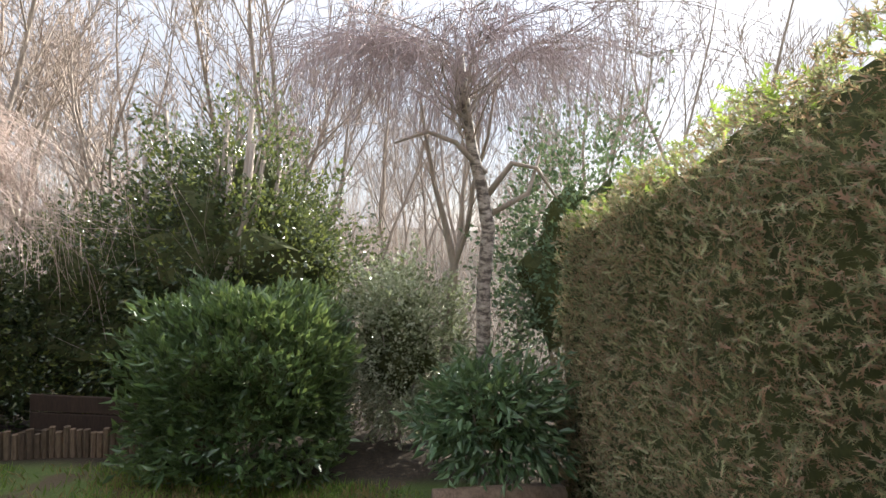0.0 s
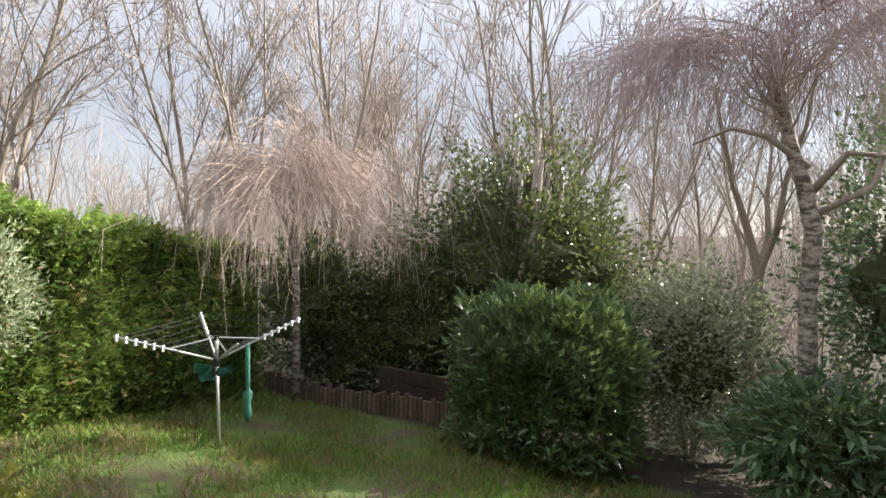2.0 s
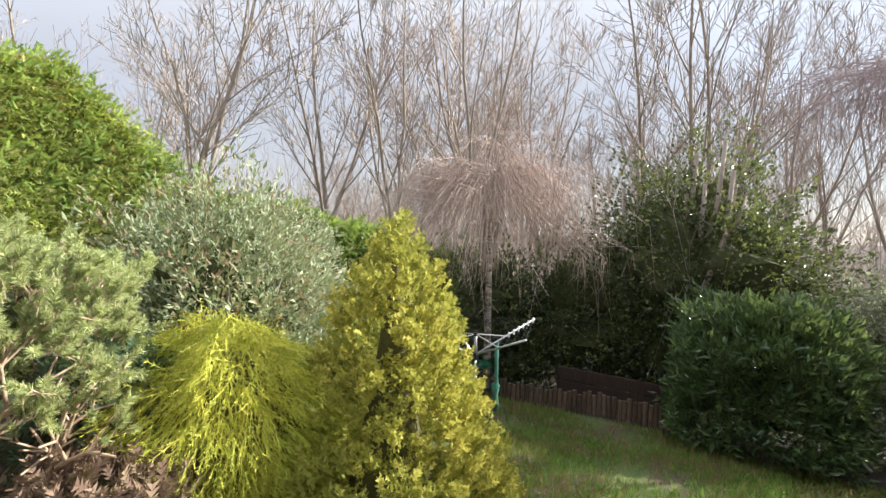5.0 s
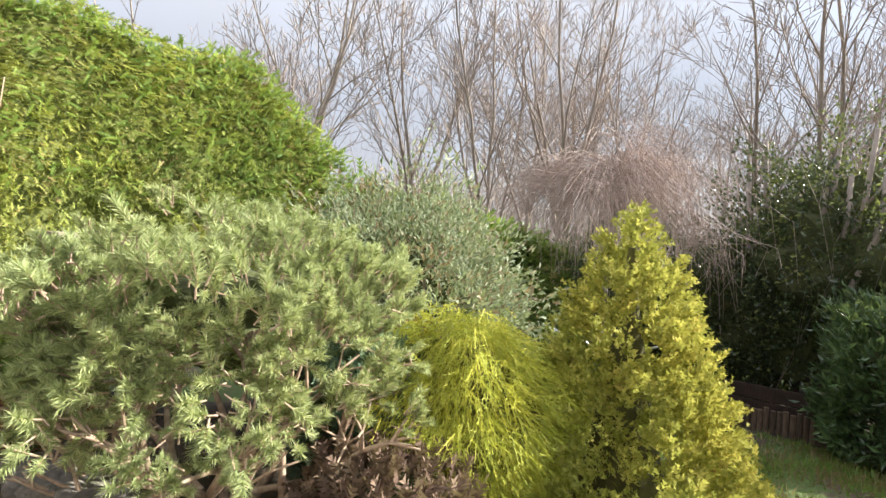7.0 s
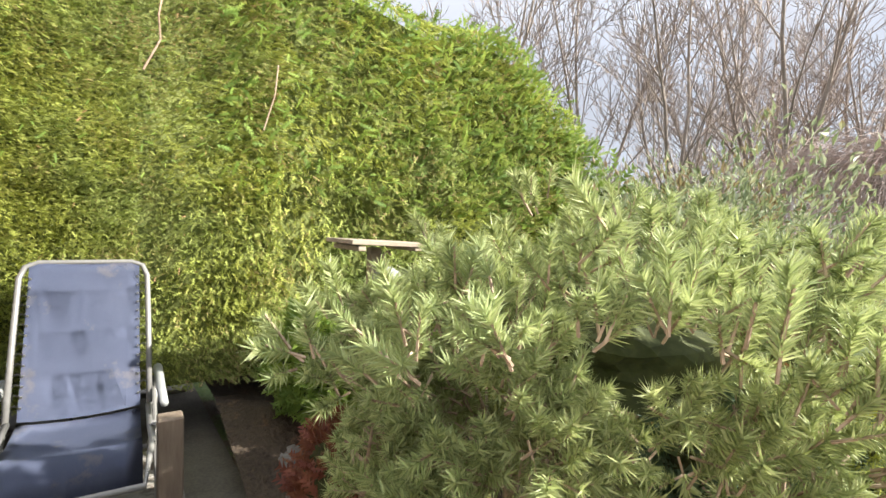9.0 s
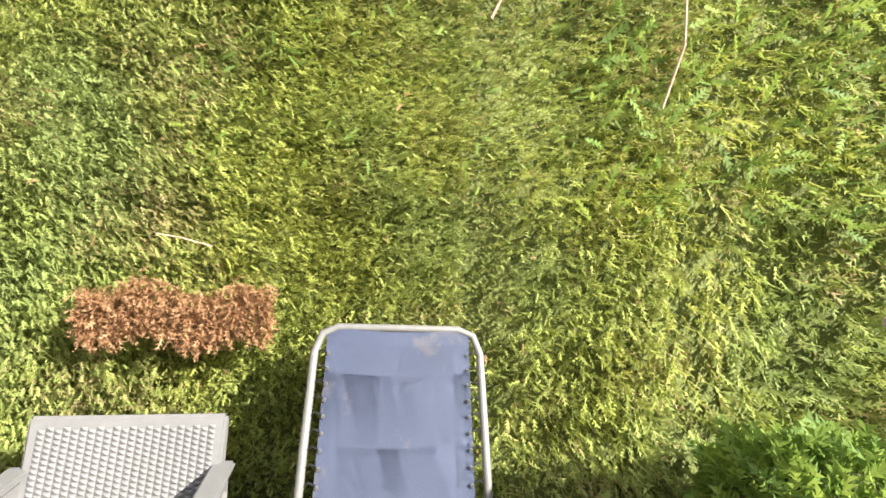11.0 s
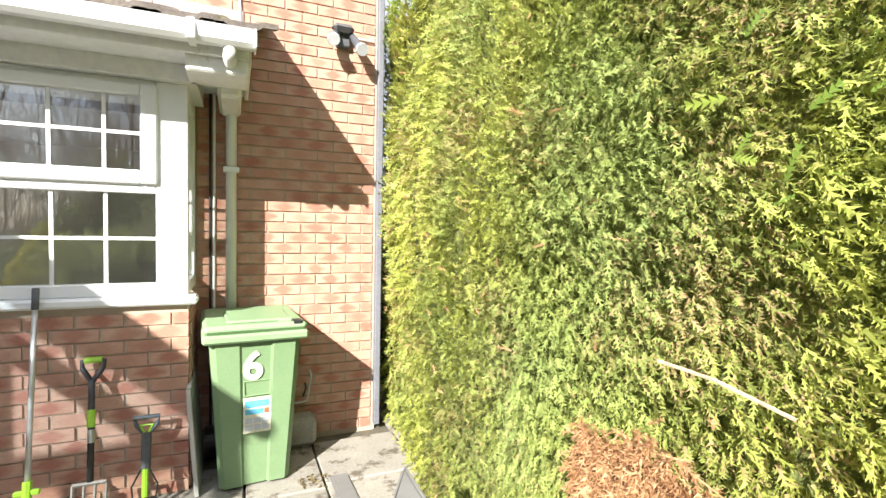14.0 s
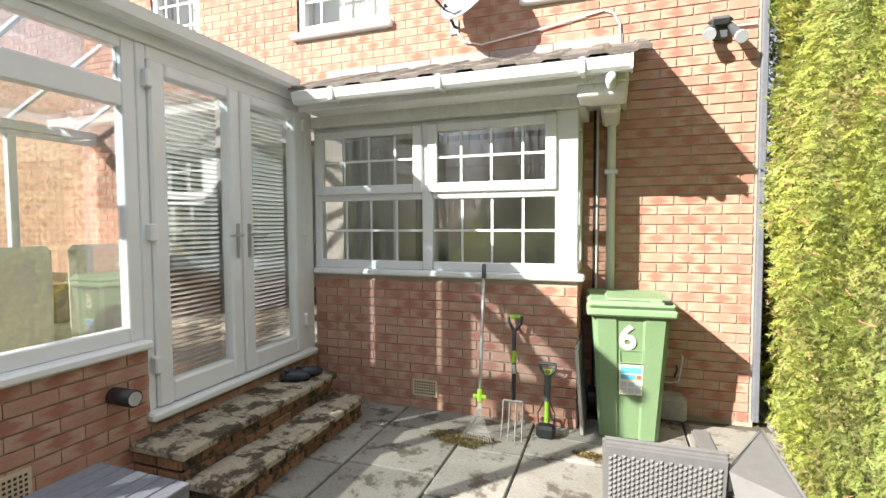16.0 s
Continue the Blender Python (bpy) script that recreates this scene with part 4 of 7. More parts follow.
for k in range(4):
    y0 = 0.6 + k * 0.88
    frame_member("window_frame", cons, (-5.97, y0, 0.82), (-5.9, y0 + 0.08, 2.52))
    pane(cons, (-5.945, y0 + 0.08, 0.95), (-5.933, y0 + 0.88, 2.46))
frame_member("window_frame", cons, (-5.975, 0.6, 2.46), (-5.895, M, 2.52))
frame_member("window_frame", cons, (-5.975, 0.6, 0.80), (-5.895, M, 0.95))
# eaves, gutter and glazed roof
frame_member("eaves_beam", cons, (C - 0.1, 0.5, 2.52), (C, E - 0.001, 2.6))
bm = bmesh.new()
prof = [(0.0, 2.66), (0.0, 2.60), (0.02, 2.575), (0.075, 2.575), (0.1, 2.60), (0.11, 2.66), (0.1, 2.665), (0.09, 2.61), (0.07, 2.588), (0.025, 2.588), (0.01, 2.61), (0.01, 2.66)]
ends = [[bm.verts.new((C + x, y, z)) for x, z in prof] for y in (0.45, 3.3)]
for i in range(len(prof)):
    j = (i + 1) % len(prof)
    bm.faces.new((ends[0][j], ends[0][i], ends[1][i], ends[1][j]))
part("gutter", bm, MAT["upvc"], cons)
frame_member("eaves_beam", cons, (-6.0, 0.48, 2.52), (C - 0.1, 0.58, 2.62))
frame_member("eaves_beam", cons, (-6.0, 0.58, 2.52), (-5.88, M, 2.62))
RIDGE = (-4.22, 3.35)
for side, xe in ((1, C), (-1, -6.0)):
    bm = bmesh.new()
    vs = [bm.verts.new(q) for q in ((xe, 0.5, 2.64), (xe, M, 2.64), (RIDGE[0], M, RIDGE[1]), (RIDGE[0], 1.9, RIDGE[1]))]
    bm.faces.new(vs if side > 0 else vs[::-1])
    part("roof_pane", bm, MAT["roof_glass"], cons, "blue tinted roof glass")
    for k in range(6):
        y = 0.6 + 0.68 * k
        yr = max(y, 1.9)
        part("roof_bar", tubed([(xe, y, 2.65), (RIDGE[0], yr, RIDGE[1] + 0.01)], 0.028, 6), MAT["upvc"], cons)
    part("roof_bar", tubed([(xe, 0.5, 2.65), (RIDGE[0], 1.9, RIDGE[1] + 0.01)], 0.035, 6), MAT["upvc"], cons)
bm = bmesh.new()
bm.faces.new([bm.verts.new(q) for q in ((-6.0, 0.5, 2.64), (C, 0.5, 2.64), (RIDGE[0], 1.9, RIDGE[1]))])
part("roof_pane", bm, MAT["roof_glass"], cons, "blue tinted roof glass")
part("roof_bar", tubed([(RIDGE[0], 1.85, RIDGE[1] + 0.02), (RIDGE[0], M, RIDGE[1] + 0.02)], 0.05, 8), MAT["upvc"], cons)
part("finial", tubed([(C + 0.02, 1.98, 2.64), (C + 0.02, 1.98, 2.70)], [0.05, 0.01], 8), MAT["upvc"], cons)

# french doors
doors = thing("door_1", "closed white uPVC french doors with blinds behind the glass", "door", kind="structure")
frame_member("door_frame", doors, (X0, 1.98, 0.45), (X1 + 0.005, 2.04, 2.52))
frame_member("door_frame", doors, (X0, 3.44, 0.45), (X1 + 0.005, 3.50, 2.52))
frame_member("door_frame", doors, (X0, 3.50, 0.40), (X1, E, 2.52))
frame_member("door_frame", doors, (X0, 2.04, 2.44), (X1 + 0.005, 3.44, 2.52))
frame_member("door_cill", doors, (X0, 1.96, 0.40), (C + 0.06, 3.55, 0.45), 0.012)
for y0, y1, hand in ((2.04, 2.735, 1), (2.745, 3.44, -1)):
    leaf = part("door_leaf", boxed(X0 + 0.01, y0, 0.455, X1 + 0.028, y0 + 0.105, 2.44, bevel=0.012), MAT["upvc"], doors)
    for a, b in (((X0 + 0.01, y1 - 0.105, 0.455), (X1 + 0.028, y1, 2.44)), ((X0 + 0.012, y0 + 0.105, 0.455), (X1 + 0.026, y1 - 0.105, 0.585)), ((X0 + 0.012, y0 + 0.105, 2.36), (X1 + 0.026, y1 - 0.105, 2.44))):
        frame_member("rail", leaf, a, b, 0.012)
    pane(leaf, (X0 + 0.04, y0 + 0.105, 0.585), (X0 + 0.052, y1 - 0.105, 2.36))
    yh = y1 - 0.05 if hand > 0 else y0 + 0.05
    part("door_handle", boxed(X1 + 0.028, yh - 0.016, 1.28, X1 + 0.036, yh + 0.016, 1.52, bevel=0.003), MAT["steel"], leaf, "brushed metal lever handle")
    part("door_handle", tubed([(X1 + 0.036, yh, 1.44), (X1 + 0.075, yh, 1.44), (X1 + 0.08, yh - hand * 0.03, 1.44), (X1 + 0.08, yh - hand * 0.12, 1.437)], 0.009, 8), MAT["steel"], leaf, "brushed metal lever handle")
    bm = bmesh.new()
    for k in range(56):
        z = 0.60 + k * 0.0315
        a = 0.021 if hand < 0 else 0.018
        vs = [bm.verts.new(q) for q in ((X0 - 0.022, y0 + 0.11, z), (X0 - 0.022, y1 - 0.11, z), (X0 - 0.004, y1 - 0.11, z + a), (X0 - 0.004, y0 + 0.11, z + a))]
        bm.faces.new(vs)
    part("venetian_blind", bm, MAT["blind"], leaf, "white venetian blind slats")
    hy = y0 - 0.01 if hand > 0 else y1 + 0.01
    for z in (0.66, 1.42, 2.28):
        part("hinge", boxed(X1, hy - 0.022, z, X1 + 0.05, hy + 0.022, z + 0.1, bevel=0.008), MAT["upvc"], leaf)

# steps to the doors
steps = thing("door_steps", "two brick steps with stained mossy slabs below the french doors", "steps", kind="structure")
for z0, z1, x1, y0, y1 in ((0.0, 0.275, -2.12, 1.87, 3.3), (0.0, 0.12, -1.87, 1.90, 3.30)):
    part("riser_core", boxed(C if z1 > 0.2 else -2.12, y0 + 0.02, z0, x1, y1 - 0.01, z1), MAT["joint"], steps)
for z1, x0, x1, y0, y1 in ((0.33, C, -2.08, 1.84, 3.32), (0.165, -2.12, -1.83, 1.87, 3.32)):
    ys = np.linspace(y0, y1, 4)
    for a, b in zip(ys, ys[1:]):
        part("step_slab", boxed(x0 + 0.003, a + 0.004, z1 - 0.045, x1, b - 0.004, z1 + random.uniform(-0.004, 0.003), bevel=0.008), MAT["step"], steps)
for x1, y0, y1, zs in ((-2.11, 1.87, 3.3, (0.005, 0.08, 0.155, 0.225)), (-1.86, 1.9, 3.3, (0.005, 0.062))):
    for r, z in enumerate(zs):
        y = y0 - (0.11 if r % 2 else 0)
        while y < y1:
            a, b = max(y, y0), min(y + 0.215, y1)
            if b - a > 0.03:
                part("step_brick", boxed(x1 - 0.05, a + 0.005, z, x1 + random.uniform(0, 0.006), b - 0.005, z + 0.055, bevel=0.004), MAT["old_brick"], steps)
            y += 0.225
        if x1 < -2:
            for k in range(2):
                xa = C + 0.01 + 0.18 * k
                part("step_brick", boxed(xa, y0 - 0.012, z, xa + 0.165, y0 + 0.03, z + 0.055, bevel=0.004), MAT["old_brick"], steps)


# ---- garden plants ----
def hedge(name, label, face_x, side, y0, y1, low, top, mats, n, size, bulge=0.10, depth=1.0, lean=0.0, frond=None, flow=(0.55, -0.45, -0.2), loose=0.38, near=None, tuft=0.025, flat=1.1):
    """A clipped conifer hedge along y. side: -1 faces -x, +1 faces +x. low, top: heights as functions of y."""
    h = thing(name, label, "hedge", "garden hedges")
    ys, ts = np.linspace(y0, y1, 60), np.linspace(0, 1, 26)
    Y, T = np.meshgrid(ys, ts, indexing="ij")
    Z = low(Y) + (top(Y) - low(Y) - 0.1) * T
    P = np.stack([np.zeros_like(Y), Y, Z], -1).reshape(-1, 3)
    off = lumps(P, 1.6, bulge, 1.0) + lumps(P, 5.0, bulge * 0.4, 2.0)
    X = face_x(P[:, 1]) + side * (off - 0.07 - 1.2 * tuft) - side * lean * P[:, 2]
    F = np.stack([X, P[:, 1], P[:, 2]], -1).reshape(60, 26, 3)
    B = F.copy()
    B[:, :, 0] -= side * depth
    ring = np.concatenate([F, B[:, ::-1]], 1)
    m = ring.shape[1]
    i = np.arange(60 * m).reshape(60, m)
    nx = np.roll(i, -1, axis=1)
    q = np.stack([i[:-1], i[1:], nx[1:], nx[:-1]], -1).reshape(-1, 4)
    caps = np.stack([[i[0, k], i[0, k + 1], i[0, m - 2 - k], i[0, m - 1 - k]] for k in range(25)] + [[i[-1, k], i[-1, k + 1], i[-1, m - 2 - k], i[-1, m - 1 - k]] for k in range(25)])
    # filler block, coloured as the shade seen through the clipped face
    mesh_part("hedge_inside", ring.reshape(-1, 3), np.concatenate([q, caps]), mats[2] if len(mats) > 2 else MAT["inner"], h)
    # clipped face
    yy, tt = rng.uniform(y0, y1, n), rng.uniform(0, 1, n)
    grain = np.full(n, 1.0)
    if near:
        k = n // 4
        yy[:k] = rng.uniform(near[0], near[1], k)
        yy[k:3 * k] = rng.uniform(near[0] + 0.8, near[1] - 1.0, k * 2)
        grain = np.interp(yy, [near[0] - 1.5, near[0], near[0] + 0.9, near[1] - 1.2, near[1], near[1] + 1.0], [1.8, 1.1, 0.58, 0.58, 1.0, 1.5])
    z = low(yy) + (top(yy) - low(yy)) * tt
    p = np.stack([np.zeros(n), yy, z], -1)
    off = lumps(p, 1.6, bulge, 1.0) + lumps(p, 5.0, bulge * 0.4, 2.0) + lumps(p, 13.0, tuft, 4.0) + lumps(p, 31.0, tuft * 0.5, 6.0)
    p[:, 0] = face_x(yy) + side * (off - 0.05 + rng.uniform(-0.05, 0.035, n)) - side * lean * z
    out = np.tile([side * flow[0], flow[1], flow[2]], (n, 1)) + np.stack([np.zeros(n), 0.45 * np.sin(z * 2.2 + yy * 1.1), 0.35 * np.sin(yy * 2.7 + z)], -1)
    bushy("clipped_face", p, out, size * grain, frond or FAN_FINE, mats[0], h, loose, 0.0, 0.45, flat=flat)
    # top shoots
    k = n // 14
    yy = rng.uniform(y0, y1, k)
    d = rng.uniform(0, depth, k)
    z = top(yy) + rng.uniform(-0.22, 0.06, k) + 0.08 * np.sin(yy * 3.1) * np.sin(yy * 1.3 + d * 4)
    p = np.stack([face_x(yy) - side * d - side * lean * z, yy, z], -1)
    bushy("top_growth", p, np.tile([side * 0.5, -0.25, 0.6], (k, 1)), size * 1.5, FAN_FINE, mats[1], h, 0.45, 0.1, 0.5)
    # ends
    for ye, dirn in ((y0, -1), (y1, 1)):
        k = n // 50
        zz = rng.uniform(0, 1, k)
        z = low(ye) + (top(ye) - low(ye)) * zz
        p = np.stack([face_x(np.full(k, ye)) - side * rng.uniform(-0.02, depth, k) - side * lean * z, np.full(k, ye) + dirn * rng.uniform(-0.03, 0.08, k), z], -1)
        tail = bushy("clipped_end", p, np.tile([0, dirn, 0.1], (k, 1)), size * 1.2, FAN_FINE, mats[0], h, 0.5)
        tagged(tail, kind="stuff")
    return h


def left_top(y):
    return np.interp(y, [-3.6, -3.2, -2.6, -1.5, 0.0, 2.5, 4.3], [2.15, 2.45, 2.85, 2.95, 3.0, 3.1, 3.2]) + 0.05 * np.sin(y * 4.2)


def left_face(y):
    return np.interp(y, [-3.6, 0.0, 2.0, 4.3], [0.42, 0.60, 0.78, 1.12])


hedge_left = hedge("conifer_hedge", "tall sunlit yellow-green conifer hedge with a bare brown patch", left_face, -1, -3.5, 4.6, lambda y: np.interp(y, [-3.6, -1.4, -0.3, 4.6], [-0.9, 0.35, 0.30, 0.02]), left_top, (MAT["ley"], MAT["ley_top"], MAT["ley_shade"]), 108000, 0.045, 0.065, frond=cord_frond(3, 1.0, 0.46, 0.24), loose=0.30, near=(-0.8, 2.9), tuft=0.028, flat=0.9)
k = 4200
py = np.concatenate([-3.6 + 4.6 * rng.uniform(0, 1, 3000) ** 1.7, rng.uniform(-0.6, 4.3, 1200)])
pz = left_top(py) - np.concatenate([rng.uniform(0, 1, 3000) ** 1.3 * 1.5, rng.uniform(-0.02, 0.25, 1200)])
pp = np.stack([left_face(py) - 0.03 - rng.uniform(0, 0.06, k) + np.where(pz > left_top(py) - 0.1, rng.uniform(0, 0.6, k), 0), py, pz], -1)
bushy("shaggy_growth", pp, np.tile([-0.35, -0.6, 0.3], (k, 1)), np.where(py > -0.4, 0.035, 0.075), fan(10, 1.0, 0.32, 0.2), MAT["ley_top"], hedge_left, 0.5, 0.1, 0.5)
# the brown clipped patch
k = 3400
py, pz = rng.uniform(0.66, 1.30, k), rng.uniform(1.0, 1.17, k) + rng.normal(0, 0.012, k)
pp = np.stack([left_face(py) - 0.06 - rng.uniform(0, 0.02, k), py, pz + 0.02 * np.sin(py * 19)], -1)
bushy("dead_patch", pp, np.tile([-0.45, -0.5, -0.25], (k, 1)), 0.034, cord_frond(3, 1.0, 0.4, 0.16), MAT["dead"], hedge_left, 0.4, 0, 0.4, "cut brown dead patch")
k = 260
py, pz = rng.uniform(-0.4, 3.9, k), rng.uniform(0.35, 2.9, k)
dead = bushy("dead_growth", np.stack([left_face(py) - 0.04 - rng.uniform(0, 0.05, k), py, pz], -1), np.tile([-0.5, 0.2, 0.1], (k, 1)), 0.026, cord_frond(3, 1.0, 0.4, 0.16), MAT["dead"], hedge_left, 0.7, 0, 0.5)
tagged(dead, kind="stuff")
for q, rad in (([(0.50, -0.12, 2.55), (0.44, -0.10, 2.42), (0.47, -0.11, 2.30), (0.46, -0.03, 2.12)], 0.006), ([(0.50, -0.75, 2.30), (0.45, -0.72, 2.1), (0.47, -0.66, 1.88)], 0.005), ([(0.56, 1.02, 1.355), (0.585, 0.95, 1.345), (0.61, 0.86, 1.32)], 0.0026)):
    part("bare_stem", tubed(q, rad, 5), MAT["pine_bark"], hedge_left)

hedge_far = hedge("conifer_hedge", "lower dark green conifer hedge at the lawn's far side", lambda y: 0.35 + 0.02 * y, -1, -9.0, -3.7, lambda y: land(np.full(np.shape(y), 0.2), y) - 0.02, lambda y: np.interp(y, [-9, -6, -3.7], [0.9, 1.45, 1.8]) + 0.05 * np.sin(y * 3.3), (MAT["ley_mid"], MAT["ley_top"]), 20000, 0.095, 0.16, frond=fan(6, 1.0, 0.38, 0.2), flow=(0.6, -0.3, 0.2), loose=0.5, tuft=0.09, flat=0.6)
hedge_right = hedge("conifer_hedge", "tall shaded conifer hedge with brown tips beside the terrace", lambda y: -9.25 + 0.0 * y, 1, -9.9, 0.5, lambda y: np.maximum(land(np.full(np.shape(y), -9.0), y), -2.0) - 0.03, lambda y: np.interp(y, [-9.9, -9.0, -7.0, -6.0, -5.0, -4.0, 0.5], [1.5, 1.8, 2.12, 2.28, 2.5, 2.55, 2.6]) + 0.06 * np.sin(y * 3.7), (MAT["ley_shaded"], MAT["ley_top"]), 34000, 0.062, 0.10, frond=cord_frond(3, 1.0, 0.46, 0.22, 0.1), flow=(0.75, 0.1, 0.5), loose=0.75, tuft=0.09, flat=0.1)
k = 7000
py, pz = rng.uniform(-9.8, 0.4, k), rng.uniform(-2.0, 2.5, k)
pq = np.stack([np.zeros(k), py, pz], -1)
pp = np.stack([-9.25 + lumps(pq, 1.6, 0.10, 1.0) + lumps(pq, 13.0, 0.09, 4.0) + rng.uniform(-0.03, 0.03, k), py, pz], -1)
ok = (pz > land(np.full(k, -9.0), py)) & (pz < np.interp(py, [-9.9, -6.0, -4.0, 0.5], [1.5, 2.2, 2.5, 2.55]))
# extra shoots in the lighter colour, for tips lit from behind
tips_right = bushy("shoot_growth", pp[ok], np.tile([0.75, 0.0, 0.75], (int(ok.sum()), 1)), 0.06, cord_frond(5, 1.0, 0.34, 0.18, 0.1), MAT["ley_backlit_tip"], hedge_right, 0.7, 0.1, 0.5, flat=0.2)
tagged(tips_right, kind="stuff")


def shrub(name, label, centre, radii, n, size, template, mat, low=-0.7, jitter=0.6, up=0.2, rough=0.14, seed=0.0, fill=0.8, inner="inner", category="shrub", shell=0.75, stem_r=0.03, square=0.0):
    s = thing(name, label, category, at=(centre[0], centre[1], float(land(centre[0], centre[1]))))
    z0 = s.matrix_world.translation.z
    c = (0, 0, centre[2] - z0)
    p, o = dome_points(n, c, radii, low, rough, seed, shell, square)
    bushy("foliage", p, o, size, template, mat, s, jitter, up)
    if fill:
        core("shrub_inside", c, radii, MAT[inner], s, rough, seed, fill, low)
    bm = bmesh.new()
    for k in range(4):
        a = 1.6 * k + seed
        tube(bm, [(0.05 * math.cos(a), 0.05 * math.sin(a), -0.03), (radii[0] * 0.25 * math.cos(a), radii[1] * 0.25 * math.sin(a), c[2] * 0.6), (radii[0] * 0.5 * math.cos(a), radii[1] * 0.5 * math.sin(a), c[2] + radii[2] * 0.3)], [stem_r, stem_r * 0.8, stem_r * 0.4], 6)
    part("stem", bm, MAT["bark"], s)
    return s


# golden cone
cone = thing("golden_conifer", "golden yellow-green upright cypress on the bank below the terrace", "conifer", at=(-2.97, -3.33, -0.95))
nc, per = 1000, 38
t = np.concatenate([(1 - (1 - rng.uniform(0, 1, nc - 12)) ** 0.62) * 0.93, np.linspace(0.9, 1.0, 12)])
prof = np.interp(t, [0, 0.08, 0.3, 0.55, 0.8, 0.93, 1.0], [0.90, 0.92, 0.74, 0.52, 0.31, 0.15, 0.02])
ang = rng.uniform(0, 2 * math.pi, nc)
rad = prof * rng.uniform(0.62, 1.07, nc)
hub = np.stack([np.cos(ang) * rad, np.sin(ang) * rad, 0.02 + t * 2.38], -1)
way = unit(np.stack([np.cos(ang) * 0.6, np.sin(ang) * 0.6, np.full(nc, 0.9)], -1) + rng.normal(0, 0.16, (nc, 3)))
flat_way = unit(np.cross(way, np.stack([-np.sin(ang), np.cos(ang), np.zeros(nc)], -1)) + rng.normal(0, 0.5, (nc, 3)))
wide_way = unit(np.cross(way, flat_way))
k = np.repeat(np.arange(nc), per)
n = nc * per
along = rng.uniform(0, 1.0, n)
swell = np.interp(along, [0, 0.35, 0.75, 1.0], [0.3, 0.9, 1.0, 0.45]) * 0.068
P = hub[k] + way[k] * (along * 0.17 - 0.07)[:, None] + wide_way[k] * (rng.uniform(-1, 1, n) * swell)[:, None] + flat_way[k] * (rng.normal(0, 0.3, n) * swell)[:, None]
bushy("foliage", P, way[k] + wide_way[k] * (rng.normal(0, 0.5, n))[:, None], 0.043, fan(4, 1.0, 0.62, 0.15), MAT["gold"], cone, 0.25, 0.0, 0.35, flat=0.5)
cv, cf = limbs([((0, 0, -0.02), (0, 0, 0.3), 0.4, 0.36), ((0, 0, 0.3), (0, 0, 1.1), 0.36, 0.18), ((0, 0, 1.1), (0, 0, 1.9), 0.18, 0.05), ((0, 0, 1.9), (0, 0, 2.2), 0.05, 0.02)], 16)
# filler cone whose dark colour gives the shaded gaps between clumps
mesh_part("shrub_inside", cv, cf, MAT["gold_shade"], cone)
part("trunk", tubed([(0, 0, -0.05), (0, 0, 2.2)], [0.06, 0.02], 8), MAT["bark"], cone)

# golden thread mop
mop = thing("golden_thread_cypress", "weeping golden thread-leaf cypress mound beside the golden cone", "conifer", at=(-2.2, -2.6, float(land(-2.2, -2.6))))
n = 16000
z0 = mop.matrix_world.translation.z
p, o = dome_points(n, (0, 0, 0.05 - z0), (0.62, 0.62, 0.74), -0.85, 0.16, 3.3, 0.7)
ax = unit(o * np.array([1, 1, 0.2]) + np.array([0, 0, -0.55]) + rng.normal(0, 0.3, (n, 3)))
v, f = sprays(p, ax, unit(rng.normal(0, 1, (n, 3)) + o), 0.11 * rng.uniform(0.7, 1.6, n), cord_frond(3, 1.0, 0.2, 0.055, 0.3))
mesh_part("foliage", v, f, MAT["thread"], mop)
core("shrub_inside", (0, 0, 0.05 - z0), (0.62, 0.62, 0.74), MAT["gold_shade"], mop, 0.16, 3.3, 0.72)
part("stem", tubed([(0, 0, -0.05), (0, 0, 0.05 - z0)], [0.05, 0.03], 8), MAT["bark"], mop)

# mountain pine
pine = thing("mountain_pine", "spreading blue-green mountain pine with bare lower branches at the terrace edge", "conifer", at=(-1.52, -1.36, -0.25))
segs, tips, dirs = [], [], []
pr = random.Random(11)


def grow(a, d, ln, r, depth):
    b = a + d * ln
    segs.append((tuple(a), tuple(b), r, r * 0.72))
    if depth == 0 or ln < 0.13:
        tips.append(b)
        dirs.append(d)
        return
    for i in range(pr.choice((2, 3, 3))):
        w = Vector((pr.gauss(0, 1), pr.gauss(0, 1), pr.gauss(0.25, 0.7))).normalized()
        e = (d + w * 0.75).normalized()
        e.z = max(e.z, -0.15)
        grow(b, e, ln * pr.uniform(0.66, 0.85), r * 0.68, depth - 1)
    if depth < 3:
        tips.append(b)
        dirs.append(d)


for i in range(6):
    a = 2 * math.pi * i / 6 + 0.3
    grow(Vector((0.16 * math.cos(a), 0.1 * math.sin(a), -0.05)), Vector((math.cos(a) * 0.9, math.sin(a) * 0.7, 0.75 + 0.25 * (i % 3))).normalized(), 0.40, 0.034, 4)
for i in range(5):
    a = 2 * math.pi * i / 5 + 0.1
    grow(Vector((0.2 * math.cos(a), 0.15 * math.sin(a), 0.05 + 0.03 * (i % 4))), Vector((math.cos(a), math.sin(a), 0.22 + 0.1 * (i % 3))).normalized(), 0.32, 0.022, 3)
segs = [q for q in segs if q[1][2] < 1.55]
v, f = limbs(segs, 6)
mesh_part("branching", v, f, MAT["pine_bark"], pine, "bare buff and grey branches", True)
